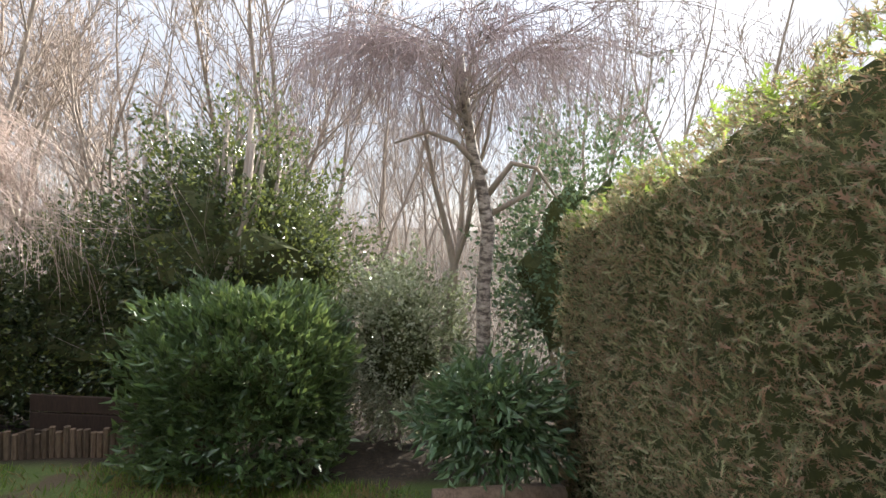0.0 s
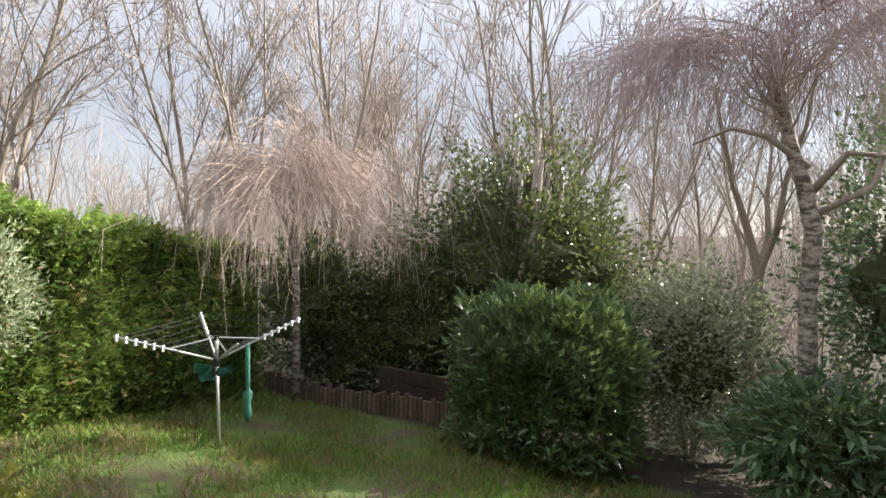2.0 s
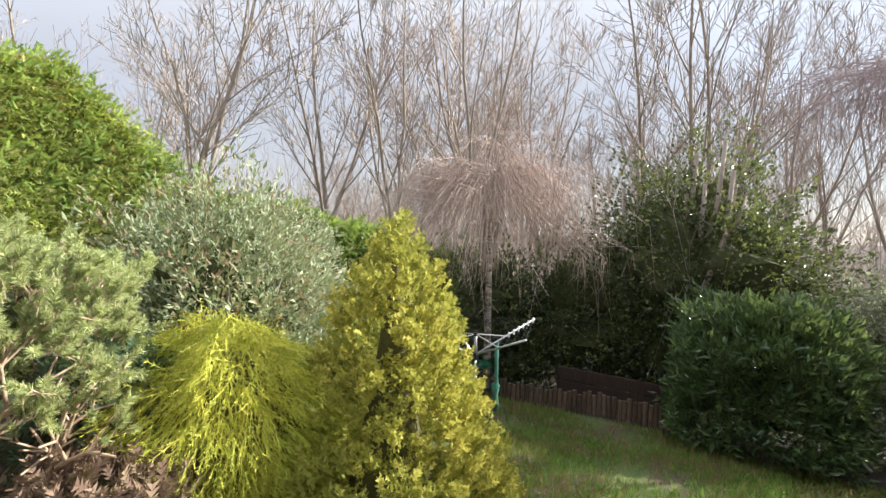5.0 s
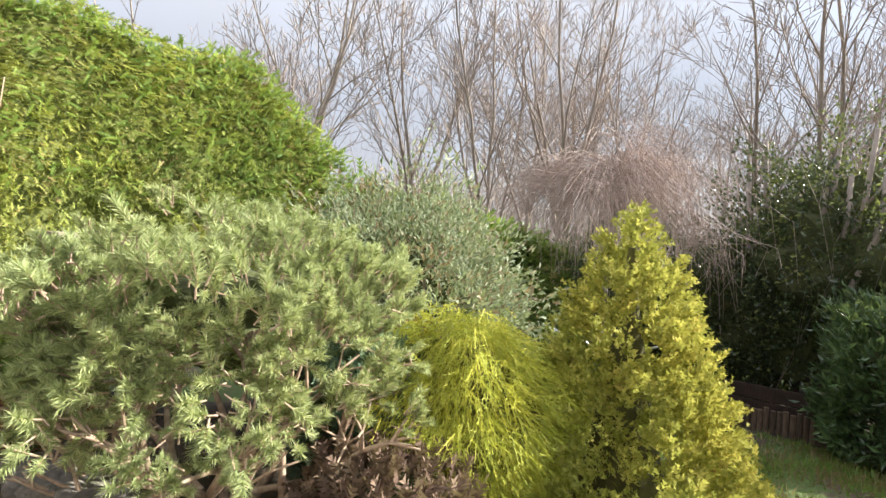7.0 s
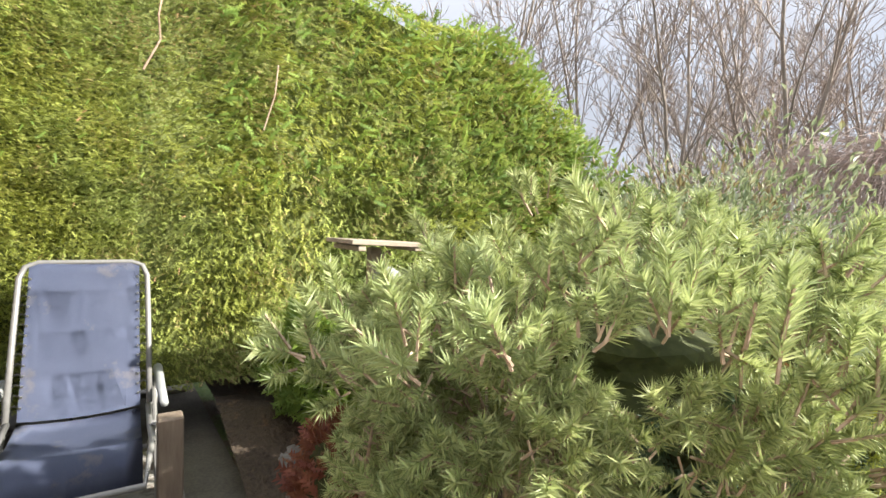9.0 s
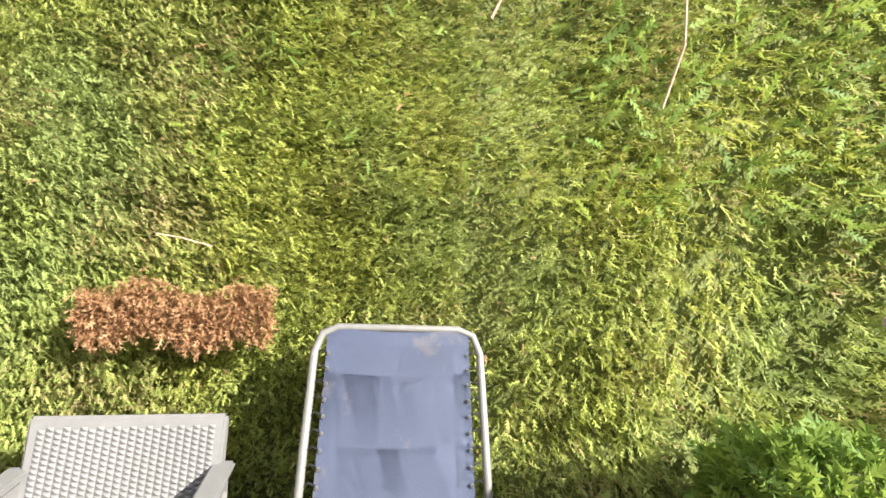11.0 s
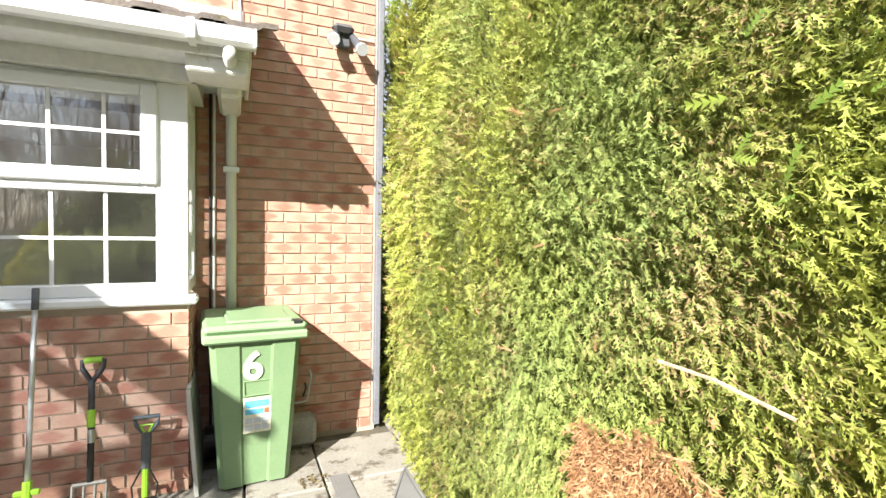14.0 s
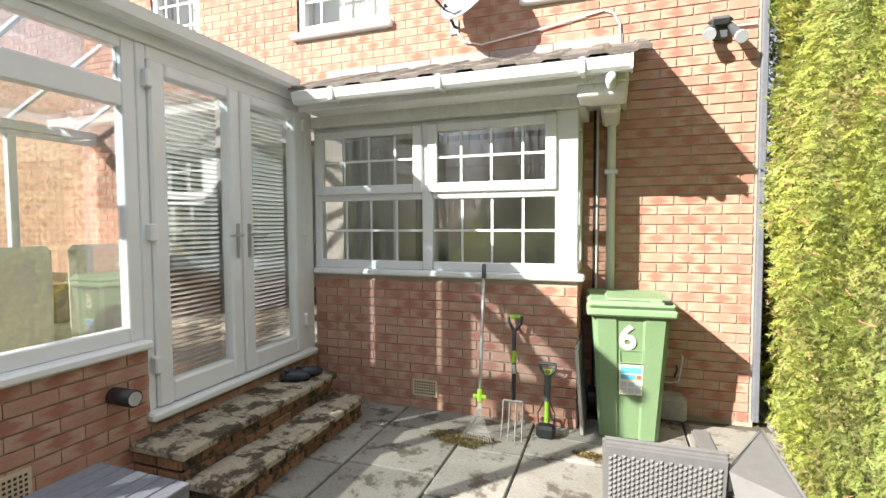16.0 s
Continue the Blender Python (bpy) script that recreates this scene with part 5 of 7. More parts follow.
# needle shoots in clusters at the branch ends, opening upwards
nb, per = 330, 6
cp, co = dome_points(nb, (0, 0, 1.06), (0.95, 0.83, 0.55), -0.72, 0.28, 6.0, 0.66)
sp, so = dome_points(58, (-0.08, 0.58, 1.06), (0.32, 0.22, 0.34), -0.7, 0.2, 2.0, 0.5)
tp = np.array([t[:] for t in tips])
tp = tp[(tp[:, 2] < 1.45) & (tp[:, 2] > 0.45)]
tp = tp[rng.permutation(len(tp))[:90]]
cp = np.concatenate([cp, tp])
co = np.concatenate([co, unit(tp - np.array([0, 0, 0.7]))])
keep = (cp[:, 2] > 0.62 + lumps(cp, 5.0, 0.3, 3.0)) & ~((cp[:, 0] > 0.33) & (cp[:, 1] > -0.2) & (cp[:, 2] > 0.95))
cp, co = np.concatenate([cp[keep], sp]), np.concatenate([co[keep], so])
k = np.repeat(np.arange(len(cp)), per)
n = len(k)
way = unit(co[k] * 0.7 + np.array([0, 0, 0.55]) + rng.normal(0, 0.45, (n, 3)))
p = cp[k] + way * rng.uniform(0.0, 0.05, n)[:, None] + rng.normal(0, 0.03, (n, 3))
bushy("foliage", p, way, 0.105, tuft_template(84, 0.85, 0.62), MAT["needle"], pine, 0.1, 0.0, 0.25)
v, f = limbs([(tuple(q - w * 0.04), tuple(q + w * 0.06), 0.004, 0.003) for q, w in zip(p, way)], 4)
mesh_part("shoot", v, f, MAT["pine_bark"], pine)
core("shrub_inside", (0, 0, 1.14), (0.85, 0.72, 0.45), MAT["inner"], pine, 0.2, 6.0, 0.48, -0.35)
for q, ln in (((0.18, 0.42, 0), 0.62), ((-0.3, 0.36, 0), 0.45)):
    part("sawn_trunk", tubed([(q[0], q[1], -0.1), (q[0] + 0.03, q[1], ln * 0.6), (q[0] + 0.04, q[1] - 0.02, ln)], [0.045, 0.04, 0.038], 10), MAT["pine_bark"], pine, smooth=True)

shrub("silver_shrub", "grey-green silvery-leaved shrub behind the pine", (-0.85, -3.35, 0.55), (1.25, 1.0, 1.2), 17000, 0.066, blade(0.34), MAT["silver"], rough=0.3, seed=1.0, up=0.5, jitter=0.7, fill=0.5, shell=0.5)
shrub("silver_shrub", "grey-green silvery shrub with brown old flower heads", (0.0, -4.6, 0.55), (0.9, 0.9, 1.0), 8000, 0.066, blade(0.34), MAT["silver"], rough=0.3, seed=4.0, up=0.5, jitter=0.7, fill=0.5, shell=0.5)
shrub("blue_green_conifer", "low blue-green conifer shrub under the pine", (-1.75, -2.1, 0.12), (0.42, 0.4, 0.55), 1500, 0.10, FAN, MAT["bluefir"], seed=2.0)
shrub("heather_clump", "brown winter heather clump on the bank", (-2.35, -1.85, -0.1), (0.45, 0.4, 0.28), 1700, 0.10, FAN, MAT["heather"], seed=5.0, up=0.6)
shrub("red_brown_shrub", "small rusty red-brown shrub between the conifers", (-1.5, -2.75, 0.25), (0.3, 0.3, 0.35), 800, 0.10, FAN, MAT["redleaf"], seed=6.0, up=0.5)
shrub("red_brown_shrub", "low dark red shrub beside the rockery stones", (-0.75, -0.72, 0.22), (0.2, 0.18, 0.24), 700, 0.07, FAN, MAT["redleaf"], seed=7.0, up=0.5)
shrub("evergreen_shrub", "small bright green evergreen shrub below the hedge", (0.1, -1.02, 0.47), (0.37, 0.35, 0.35), 3600, 0.06, fan(6, 1.0, 0.62, 0.2), MAT["ley_top"], seed=8.0, up=0.4)
shrub("laurel_bush", "large rounded dark green cherry laurel bush on the lawn edge", (-5.02, -10.0, -0.85), (1.14, 1.0, 1.22), 15000, 0.15, LEAF, MAT["laurel"], rough=0.24, seed=9.0, up=0.7, jitter=0.6, fill=0.72, shell=0.6, square=0.75)
shrub("holly_tree", "tall glossy dark holly behind the laurel", (-3.7, -12.4, 0.3), (2.5, 1.6, 2.75), 27000, 0.098, LEAF_ROUND, MAT["holly"], rough=0.36, seed=10.0, fill=0.62, shell=0.5, low=-0.98)
shrub("holly_tree", "glossy dark holly in deep shade behind the log edging", (-1.6, -12.1, -0.7), (2.5, 1.0, 1.85), 15000, 0.092, LEAF_ROUND, MAT["holly"], rough=0.3, seed=11.0, fill=0.66, shell=0.5, low=-0.98)
shrub("holly_tree", "glossy holly beside the woodland path, backlight painted as pale leaves", (-6.95, -11.6, -0.72), (1.15, 0.8, 1.6), 15000, 0.08, LEAF_ROUND, MAT["holly_backlit"], rough=0.36, seed=12.0, fill=0.45, shell=0.4, low=-0.95)
shrub("holly_tree", "dark evergreen thicket behind the far hedge corner", (1.0, -11.2, -0.4), (1.9, 1.2, 1.7), 7000, 0.11, LEAF_ROUND, MAT["holly"], rough=0.3, seed=13.0, fill=0.6, shell=0.5, low=-0.98)
shrub("holly_tree", "dark evergreen thicket behind the tall hedge end", (-10.0, -12.0, 0.6), (1.6, 1.5, 2.6), 9000, 0.10, LEAF_ROUND, MAT["bluefir"], rough=0.4, seed=14.0, fill=0.5, shell=0.5)
shrub("holly_tree", "low dark evergreen thicket behind the birch and log edging", (0.1, -11.2, -1.2), (1.3, 0.6, 1.25), 7000, 0.09, LEAF_ROUND, MAT["holly"], rough=0.3, seed=16.0, fill=0.7, shell=0.5, low=-0.98)
shrub("rhododendron", "spreading rhododendron with drooping dark leaves above a log edge", (-8.25, -9.0, -0.85), (0.78, 0.7, 0.66), 3000, 0.16, LEAF, MAT["rhodo"], rough=0.5, seed=15.0, up=-0.2, fill=0.42, shell=0.45)


# ---- trees ----
def bare_tree(seed, height, spread, trunk_r, levels=4, first=0.35):
    """Limbs and twigs of a leafless tree: a trunk that forks into rising leaders with side branches and twigs."""
    r = random.Random(seed)
    thick, thin = [], []

    def stem(a, d, ln, rad, lev, start):
        steps = (2, 3, 4, 6, 7)[lev]
        kids = (0, 6, 8, 8, 9)[lev]
        p0, turn = a, r.uniform(0, 6.28)
        when = sorted(r.uniform(start, 0.97) for _ in range(kids))
        for s in range(steps):
            t0, t1 = s / steps, (s + 1) / steps
            d = (d + Vector((r.gauss(0, 0.09), r.gauss(0, 0.09), r.gauss(0.07, 0.06)))).normalized()
            p1 = p0 + d * (ln / steps)
            r0, r1 = rad * (1 - 0.75 * t0), rad * (1 - 0.75 * t1)
            (thick if r0 > 0.02 else thin).append((tuple(p0), tuple(p1), r0, r1))
            for q in when:
                if t0 <= q < t1 and lev > 0:
                    turn += 2.4 + r.gauss(0, 0.5)
                    side = d.orthogonal().normalized()
                    side = side * math.cos(turn) + d.cross(side) * math.sin(turn)
                    e = (d + side * spread * r.uniform(0.7, 1.35) + Vector((0, 0, 0.12))).normalized()
                    rr = rad * (1 - 0.75 * q)
                    stem(p0.lerp(p1, (q - t0) * steps), e, ln * r.uniform(0.34, 0.56) * (1.15 - 0.55 * q), rr * r.uniform(0.4, 0.6), lev - 1, 0.15)
            p0 = p1

    d = Vector((r.gauss(0, 0.05), r.gauss(0, 0.05), 1)).normalized()
    a = Vector((0, 0, -0.2))
    b = a + d * height * first
    mid = a.lerp(b, 0.5) + Vector((r.gauss(0, 0.08), r.gauss(0, 0.08), 0))
    thick += [(tuple(a), tuple(mid), trunk_r * 1.15, trunk_r), (tuple(mid), tuple(b), trunk_r, trunk_r * 0.88)]
    n = r.choice((2, 3, 3))
    for k in range(n):
        t = 6.28 * k / n + r.uniform(-0.5, 0.5)
        lean = r.uniform(0.12, 0.38)
        stem(b, (d + Vector((math.cos(t) * lean, math.sin(t) * lean, 0))).normalized(), height * (1 - first) * r.uniform(0.75, 1.0), trunk_r * r.uniform(0.6, 0.75), levels, 0.12)
    return thick, thin


TREES = []
for i, (h, sp, tr, fi) in enumerate(((13, 0.75, 0.11, 0.22), (14.5, 0.62, 0.12, 0.30), (12, 0.85, 0.11, 0.20), (14, 0.70, 0.12, 0.26))):
    tk, tn = bare_tree(20 + i, h, sp, tr, 3, fi)
    t = thing("bare_tree", "tall leafless grey-brown woodland tree", "tree", "woodland trees")
    v, f = limbs(tk, 6)
    mesh_part("trunk", v, f, MAT["bark"], t, "", True)
    v, f = limbs([(a, b, max(r0, 0.009), max(r1, 0.006)) for a, b, r0, r1 in tn], 3)
    mesh_part("crown", v, f, MAT["twig"], t)
    TREES.append(t)
tr = random.Random(4)
spots = [(-3.3, -15.6), (3.6, -15.2), (-1.6, -17.2), (6.2, -13.4), (1.2, -16.5), (-8.0, -21.5), (-9.8, -16.5), (8.5, -13.0), (8.5, -8.0), (-12.5, -15.5), (-15.0, -17.0), (-12.8, -19.5), (-18.5, -20.0)]
for k in range(31):
    a, d = radians(tr.uniform(-205, -92)), tr.uniform(17, 44)
    spots.append((-4 - math.sin(a) * d, -1 + math.cos(a) * d))
for k, (x, y) in enumerate(spots):
    s = tr.uniform(0.72, 1.12)
    m = pose(x, y, float(land(x, y)) - 0.05, 0, 0, tr.uniform(0, 360))
    if k < 4:
        TREES[k].matrix_world = m
    else:
        c = copy_thing(TREES[k % 4], m)
        c.scale = (s, s, s)

# thicket of bare saplings behind the shrubs, and woodland floor brush far off
def brush(name, label, n, xs, ys, hts, rad, mat, seed):
    r = np.random.default_rng(seed)
    rows = []
    for _ in range(n):
        x, y = r.uniform(*xs), r.uniform(*ys)
        z = float(land(x, y)) - 0.05
        a = np.array([x, y, z])
        h = r.uniform(*hts)
        d = np.array([r.normal(0, 0.16), r.normal(0, 0.16), 1.0])
        rr = rad * r.uniform(0.5, 1.3)
        for s in range(3):
            b = a + d * h / 3
            rows.append((tuple(a), tuple(b), rr, rr * 0.7))
            for _ in range(3):
                e = d + r.normal(0, 0.55, 3) + np.array([0, 0, 0.2])
                rows.append((tuple(b), tuple(b + e * h * r.uniform(0.12, 0.3)), rr * 0.45, rr * 0.2))
            a, rr = b, rr * 0.7
            d = d + np.array([r.normal(0, 0.12), r.normal(0, 0.12), 0])
    v, f = limbs(rows, 3)
    o = mesh_part(name, v, f, mat)
    return tagged(o, label, "undergrowth", kind="stuff")


brush("sapling_thicket", "thin bare saplings and suckers behind the shrubs", 80, (-10, 4), (-14.5, -11.4), (2.2, 4.4), 0.016, MAT["bark"], 1)
brush("woodland_brush", "leafless woodland undergrowth behind the garden shrubs", 320, (-18, 12), (-22, -15.5), (2.4, 4.8), 0.014, MAT["twig"], 4)
brush("far_woodland", "far leafless woodland on the skyline", 1000, (-70, 70), (-80, -48), (8.0, 14.0), 0.06, MAT["twig"], 5)
brush("far_woodland", "far leafless woodland on the skyline beyond the hedge", 240, (42, 70), (-50, 25), (9.0, 14.0), 0.07, MAT["twig"], 6)
brush("woodland_brush", "far leafless woodland undergrowth", 620, (-30, 34), (-46, -22), (2.6, 5.4), 0.018, MAT["twig"], 2)
brush("woodland_brush", "far leafless woodland undergrowth beyond the hedge", 280, (11, 36), (-18, 6), (2.6, 5.0), 0.018, MAT["twig"], 3)


def weeping_birch(label, base, trunk_pts, crown, radius, top, hang, n, mat, seed, limbs_n=16, sides=9):
    r = random.Random(seed)
    w = thing("weeping_birch", label, "tree", at=base)
    part("trunk", tubed([q[:3] for q in trunk_pts], [q[3] for q in trunk_pts], sides), MAT["birch"], w, "white peeling birch bark", True)
    rows, strands = [], []
    c = Vector(crown)
    for i in range(limbs_n):
        a = 2.4 * i + r.uniform(-0.5, 0.5)
        rr = radius * r.uniform(0.35, 1.08)
        low = c + Vector((r.gauss(0, 0.04), r.gauss(0, 0.04), -r.uniform(0.0, 0.9)))
        pk = c + Vector((math.cos(a) * rr * r.uniform(0.3, 0.6), math.sin(a) * rr * r.uniform(0.3, 0.6), (top - c.z) * (1.25 - 0.45 * rr / radius) * r.uniform(0.8, 1.1)))
        a += r.uniform(-0.5, 0.5)
        en = c + Vector((math.cos(a) * rr, math.sin(a) * rr, (top - c.z) * (0.75 - 0.8 * rr / radius + r.uniform(-0.25, 0.25))))
        pts = []
        for s in range(9):
            t = s / 8
            q = low * (1 - t) ** 2 + pk * 2 * t * (1 - t) + en * t * t
            pts.append(q + Vector((r.gauss(0, 0.06), r.gauss(0, 0.06), r.gauss(0, 0.05))))
        for s in range(8):
            rows.append((tuple(pts[s]), tuple(pts[s + 1]), 0.014 * (1 - s / 9.5), 0.014 * (1 - (s + 1) / 9.5)))
        for _ in range(n // limbs_n):
            s = r.uniform(0.2, 1.0) ** 0.8
            k = min(int(s * 8), 7)
            q = pts[k].lerp(pts[k + 1], s * 8 - k)
            side = Vector((math.cos(a) + r.gauss(0, 0.9), math.sin(a) + r.gauss(0, 0.9), r.uniform(-0.1, 0.4))) * r.uniform(0.08, 0.42)
            m1 = q + side
            drop = r.uniform(0.15, 1.0) ** 1.4 * hang
            m2 = m1 + Vector((side.x * 0.5 + 0.3 * drop * math.cos(a), side.y * 0.5 + 0.3 * drop * math.sin(a), -drop * 0.40))
            m3 = m2 + Vector((r.gauss(0, 0.08) + 0.06 * drop * math.cos(a), r.gauss(0, 0.08) + 0.06 * drop * math.sin(a), -drop * 0.60))
            strands += [(tuple(q), tuple(m1), 0.0045, 0.004), (tuple(m1), tuple(m2), 0.004, 0.003), (tuple(m2), tuple(m3), 0.003, 0.002)]
            for _ in range(2):
                u = m2.lerp(m3, r.uniform(0, 0.8))
                strands.append((tuple(u), tuple(u + Vector((r.gauss(0, 0.09), r.gauss(0, 0.09), -r.uniform(0.1, 0.35)))), 0.003, 0.0015))
    v, f = limbs(rows, 6)
    tagged(mesh_part("limb", v, f, MAT["bark"], w, "", True), kind="stuff")
    v, f = limbs(strands, 3)
    mesh_part("drooping_crown", v, f, mat, w, "thin drooping bare twigs")
    return w


weeping_birch("young weeping birch with pinkish bare drooping twigs beyond the lawn", (-0.32, -9.45, -1.98), [(0, 0, -0.05, 0.085), (0.0, 0, 1.2, 0.07), (0.02, 0, 2.75, 0.06), (0.05, 0.02, 3.4, 0.05), (0.1, 0.05, 4.4, 0.035)], (0.05, 0.0, 3.5), 1.5, 5.85, 1.75, 1500, MAT["pink_twig"], 5, 44)
wb = weeping_birch("tall weeping birch with dark drooping bare crown near the hedge", (-8.25, -10.25, -1.98), [(0, 0, -0.05, 0.125), (0.03, 0, 0.8, 0.11), (0.0, 0, 1.6, 0.105), (0.05, 0, 2.6, 0.10), (0.02, 0, 3.4, 0.10), (0.14, 0, 4.0, 0.095), (0.3, 0.0, 4.5, 0.08), (0.40, 0, 5.0, 0.07), (0.48, 0, 5.4, 0.065), (0.56, 0, 5.9, 0.06)], (0.45, 0.0, 5.5), 2.25, 6.35, 1.15, 1500, MAT["purple_twig"], 6, 36)
bm = bmesh.new()
tube(bm, [(0.06, 0, 3.9), (-0.25, 0.1, 4.35), (-0.6, 0.1, 4.3), (-0.9, 0.1, 3.9)], [0.05, 0.04, 0.03, 0.015], 6)
tube(bm, [(0.1, 0, 4.2), (0.55, 0.1, 4.6), (0.95, 0.0, 4.75), (1.4, 0.1, 4.55)], [0.05, 0.04, 0.03, 0.015], 6)
tube(bm, [(0.05, 0, 3.6), (-0.5, 0.1, 3.95), (-0.65, 0.0, 4.5)], [0.045, 0.035, 0.02], 6)
part("side_limb", bm, MAT["bark"], wb, "", True)
tk, tn = bare_tree(78, 6.5, 0.55, 0.10, 2, 0.5)
t2 = thing("bare_tree", "leaning bare tree with dark trunk behind the birch", "tree", at=(-7.85, -11.9, -2.3))
v, f = limbs(tk, 7)
mesh_part("trunk", v, f, MAT["bark"], t2, "", True)
v, f = limbs([(a, b, max(r0, 0.006), max(r1, 0.004)) for a, b, r0, r1 in tn], 3)
mesh_part("crown", v, f, MAT["twig"], t2)

# cut-back stems standing out of the holly
cut = thing("cut_back_tree", "cut-back tree with bare blunt stems rising through the holly", "tree", at=(-3.0, -11.9, float(land(-3.0, -11.9))))
r = random.Random(31)
for k in range(9):
    x, y = r.uniform(-1.2, 1.0), r.uniform(-0.5, 0.5)
    lean, h = x * 0.22 + r.gauss(0, 0.1), r.uniform(4.6, 5.7)
    part("stem", tubed([(x * 0.4, y * 0.4, -0.05), (x * 0.7, y, h * 0.45), (x + lean * 0.6, y, h * 0.75), (x + lean, y, h)], [0.07, 0.06, 0.05, 0.042], 7), MAT["bark"], cut, smooth=True)
    q = Vector((x + lean * 0.6, y, h * 0.75))
    part("stem", tubed([q, q + Vector((r.choice((-0.22, 0.25)), 0.05, 0.35)), q + Vector((r.choice((-0.3, 0.34)), 0.08, 0.75))], [0.03, 0.024, 0.012], 6), MAT["bark"], cut, smooth=True)

# grass of the lawn
n = 70000
x, y = rng.uniform(-7.5, 0.9, n), rng.uniform(-9.6, -3.2, n)
ok = (beyond_edge(x, y) > 1.2) & (np.sin(x * 1.9 + np.sin(y * 1.3)) * np.sin(y * 1.7 + 0.6 * x) < rng.uniform(-0.3, 1.0, n))
x, y = x[ok], y[ok]
pts = np.stack([x, y, land(x, y) - 0.005], -1)
bushy("grass", pts, np.tile([0, 0, 1.0], (len(pts), 1)), 0.095, (np.array([(-0.07, 0, 0), (0.07, 0, 0), (0.03, 0.6, 0.06), (0.0, 1.0, 0.2)], float), np.array([(0, 1, 2), (0, 2, 3)])), MAT["grass"], None, 0.55, 0, 0.6)
lawn_ob = bpy.data.objects["grass"]
tagged(lawn_ob, "patchy shaded lawn grass", "grass", kind="stuff")

# log-roll edging
edging = thing("log_edging", "row of short upright dark split logs edging the lawn", "fence")
r = random.Random(8)
for k in range(62):
    x = 0.95 - k * 0.092
    y = -9.75 + 0.12 * math.sin(k * 0.12) - 0.004 * k
    z = float(land(x, y))
    part("edging_log", tubed([(x, y, z - 0.06), (x + r.uniform(-0.01, 0.01), y, z + 0.40 + r.uniform(-0.05, 0.05))], r.uniform(0.038, 0.046), 7), MAT["log"], edging)
dark = thing("low_timber_wall", "low dark brown timber boards behind the log edging", "fence")
for k in range(3):
    part("board", boxed(-4.0, -10.75, -2.25 + 0.28 * k, -1.35, -10.7, -1.99 + 0.28 * k, bevel=0.008), MAT["timber_dark"], dark)
logs = thing("log_edge", "weathered fallen log edging the rhododendron bed", "log", at=(-8.2, -8.15, -1.72))
part("log", tubed([(-0.75, -0.1, 0.42), (-0.2, 0.0, 0.46), (0.6, 0.1, 0.45)], [0.13, 0.12, 0.10], 10), MAT["log"], logs, smooth=True)
part("stump", tubed([(0.52, 0.12, -0.15), (0.5, 0.1, 0.36)], [0.12, 0.10], 9), MAT["sleeper"], logs, smooth=True)
part("stump", tubed([(-0.5, 0.0, -0.15), (-0.5, -0.03, 0.34)], [0.12, 0.10], 9), MAT["sleeper"], logs, smooth=True)


def stone(name, label, at, size, seed):
    bm = bmesh.new()
    bmesh.ops.create_icosphere(bm, subdivisions=3, radius=1.0)
    d = np.array([v.co[:] for v in bm.verts])
    d = np.clip(d * 1.25, -0.85, 0.85)
    k = 1 + lumps(d, 2.5, 0.16, seed) + lumps(d, 6.0, 0.07, seed + 2)
    for v, q in zip(bm.verts, d * k[:, None] * np.array(size) / 2):
        v.co = q
    ob = part(name, bm, MAT["rock"], None, "", True)
    ob.matrix_world = pose(at[0], at[1], at[2] + size[2] * 0.3, seed * 5 % 12, 0, seed * 37)
    return tagged(ob, label, "stone", "rockery stones")


r = random.Random(3)
for k in range(26):
    t = k / 25 * 5.4
    x = 0.3 - t if t < 2.6 else -2.3 - (t - 2.6) * 0.9
    y = -0.72 if t < 2.6 else -0.85 - (t - 2.6) * 0.42
    x, y = x + r.uniform(-0.06, 0.06), y + r.uniform(-0.12, 0.04)
    stone("rockery_stone", "rough grey rockery stone on the bank", (x, y, float(land(x, y))), (r.uniform(0.25, 0.42), r.uniform(0.2, 0.3), r.uniform(0.16, 0.3)), k + 1.0)


# ---- things on the terrace ----
# wheeled bin
bin_ = thing("wheeled_bin", "green plastic wheeled refuse bin with a white number six", "bin", at=(0.09, 3.78, 0.0), rz=4)
bm = bmesh.new()
rings = []
for z, w, d0, d1 in ((0.02, 0.195, -0.27, 0.2), (0.12, 0.2, -0.28, 0.24), (0.84, 0.245, -0.325, 0.30), (0.93, 0.25, -0.33, 0.31)):
    pr_ = []
    for x, y in ((-w + 0.03, d0), (-w * 0.38, d0), (-w * 0.32, d0 + 0.014), (w * 0.32, d0 + 0.014), (w * 0.38, d0), (w - 0.03, d0), (w, d0 + 0.03), (w, d1 - 0.03), (w - 0.03, d1), (-w + 0.03, d1), (-w, d1 - 0.03), (-w, d0 + 0.03)):
        pr_.append(bm.verts.new((x, y, z)))
    rings.append(pr_)
for a, b in zip(rings, rings[1:]):
    for i in range(12):
        bm.faces.new((a[i], a[(i + 1) % 12], b[(i + 1) % 12], b[i]))
bm.faces.new(rings[0][::-1])
bm.faces.new(rings[-1])
part("body", bm, MAT["bin"], bin_)
part("rim", boxed(-0.285, -0.37, 0.885, 0.285, 0.33, 0.935, bevel=0.012), MAT["bin_lid"], bin_)
bm = bmesh.new()
box(bm, -0.28, -0.365, 0.936, 0.28, 0.33, 0.985, bevel=0.02)
box(bm, -0.16, -0.3, 0.98, 0.2, 0.1, 1.0, bevel=0.012)
box(bm, 0.12, -0.33, 0.975, 0.2, -0.25, 1.005, bevel=0.01)
lid = part("lid", bm, MAT["bin_lid"], bin_, "paler green closed lid")
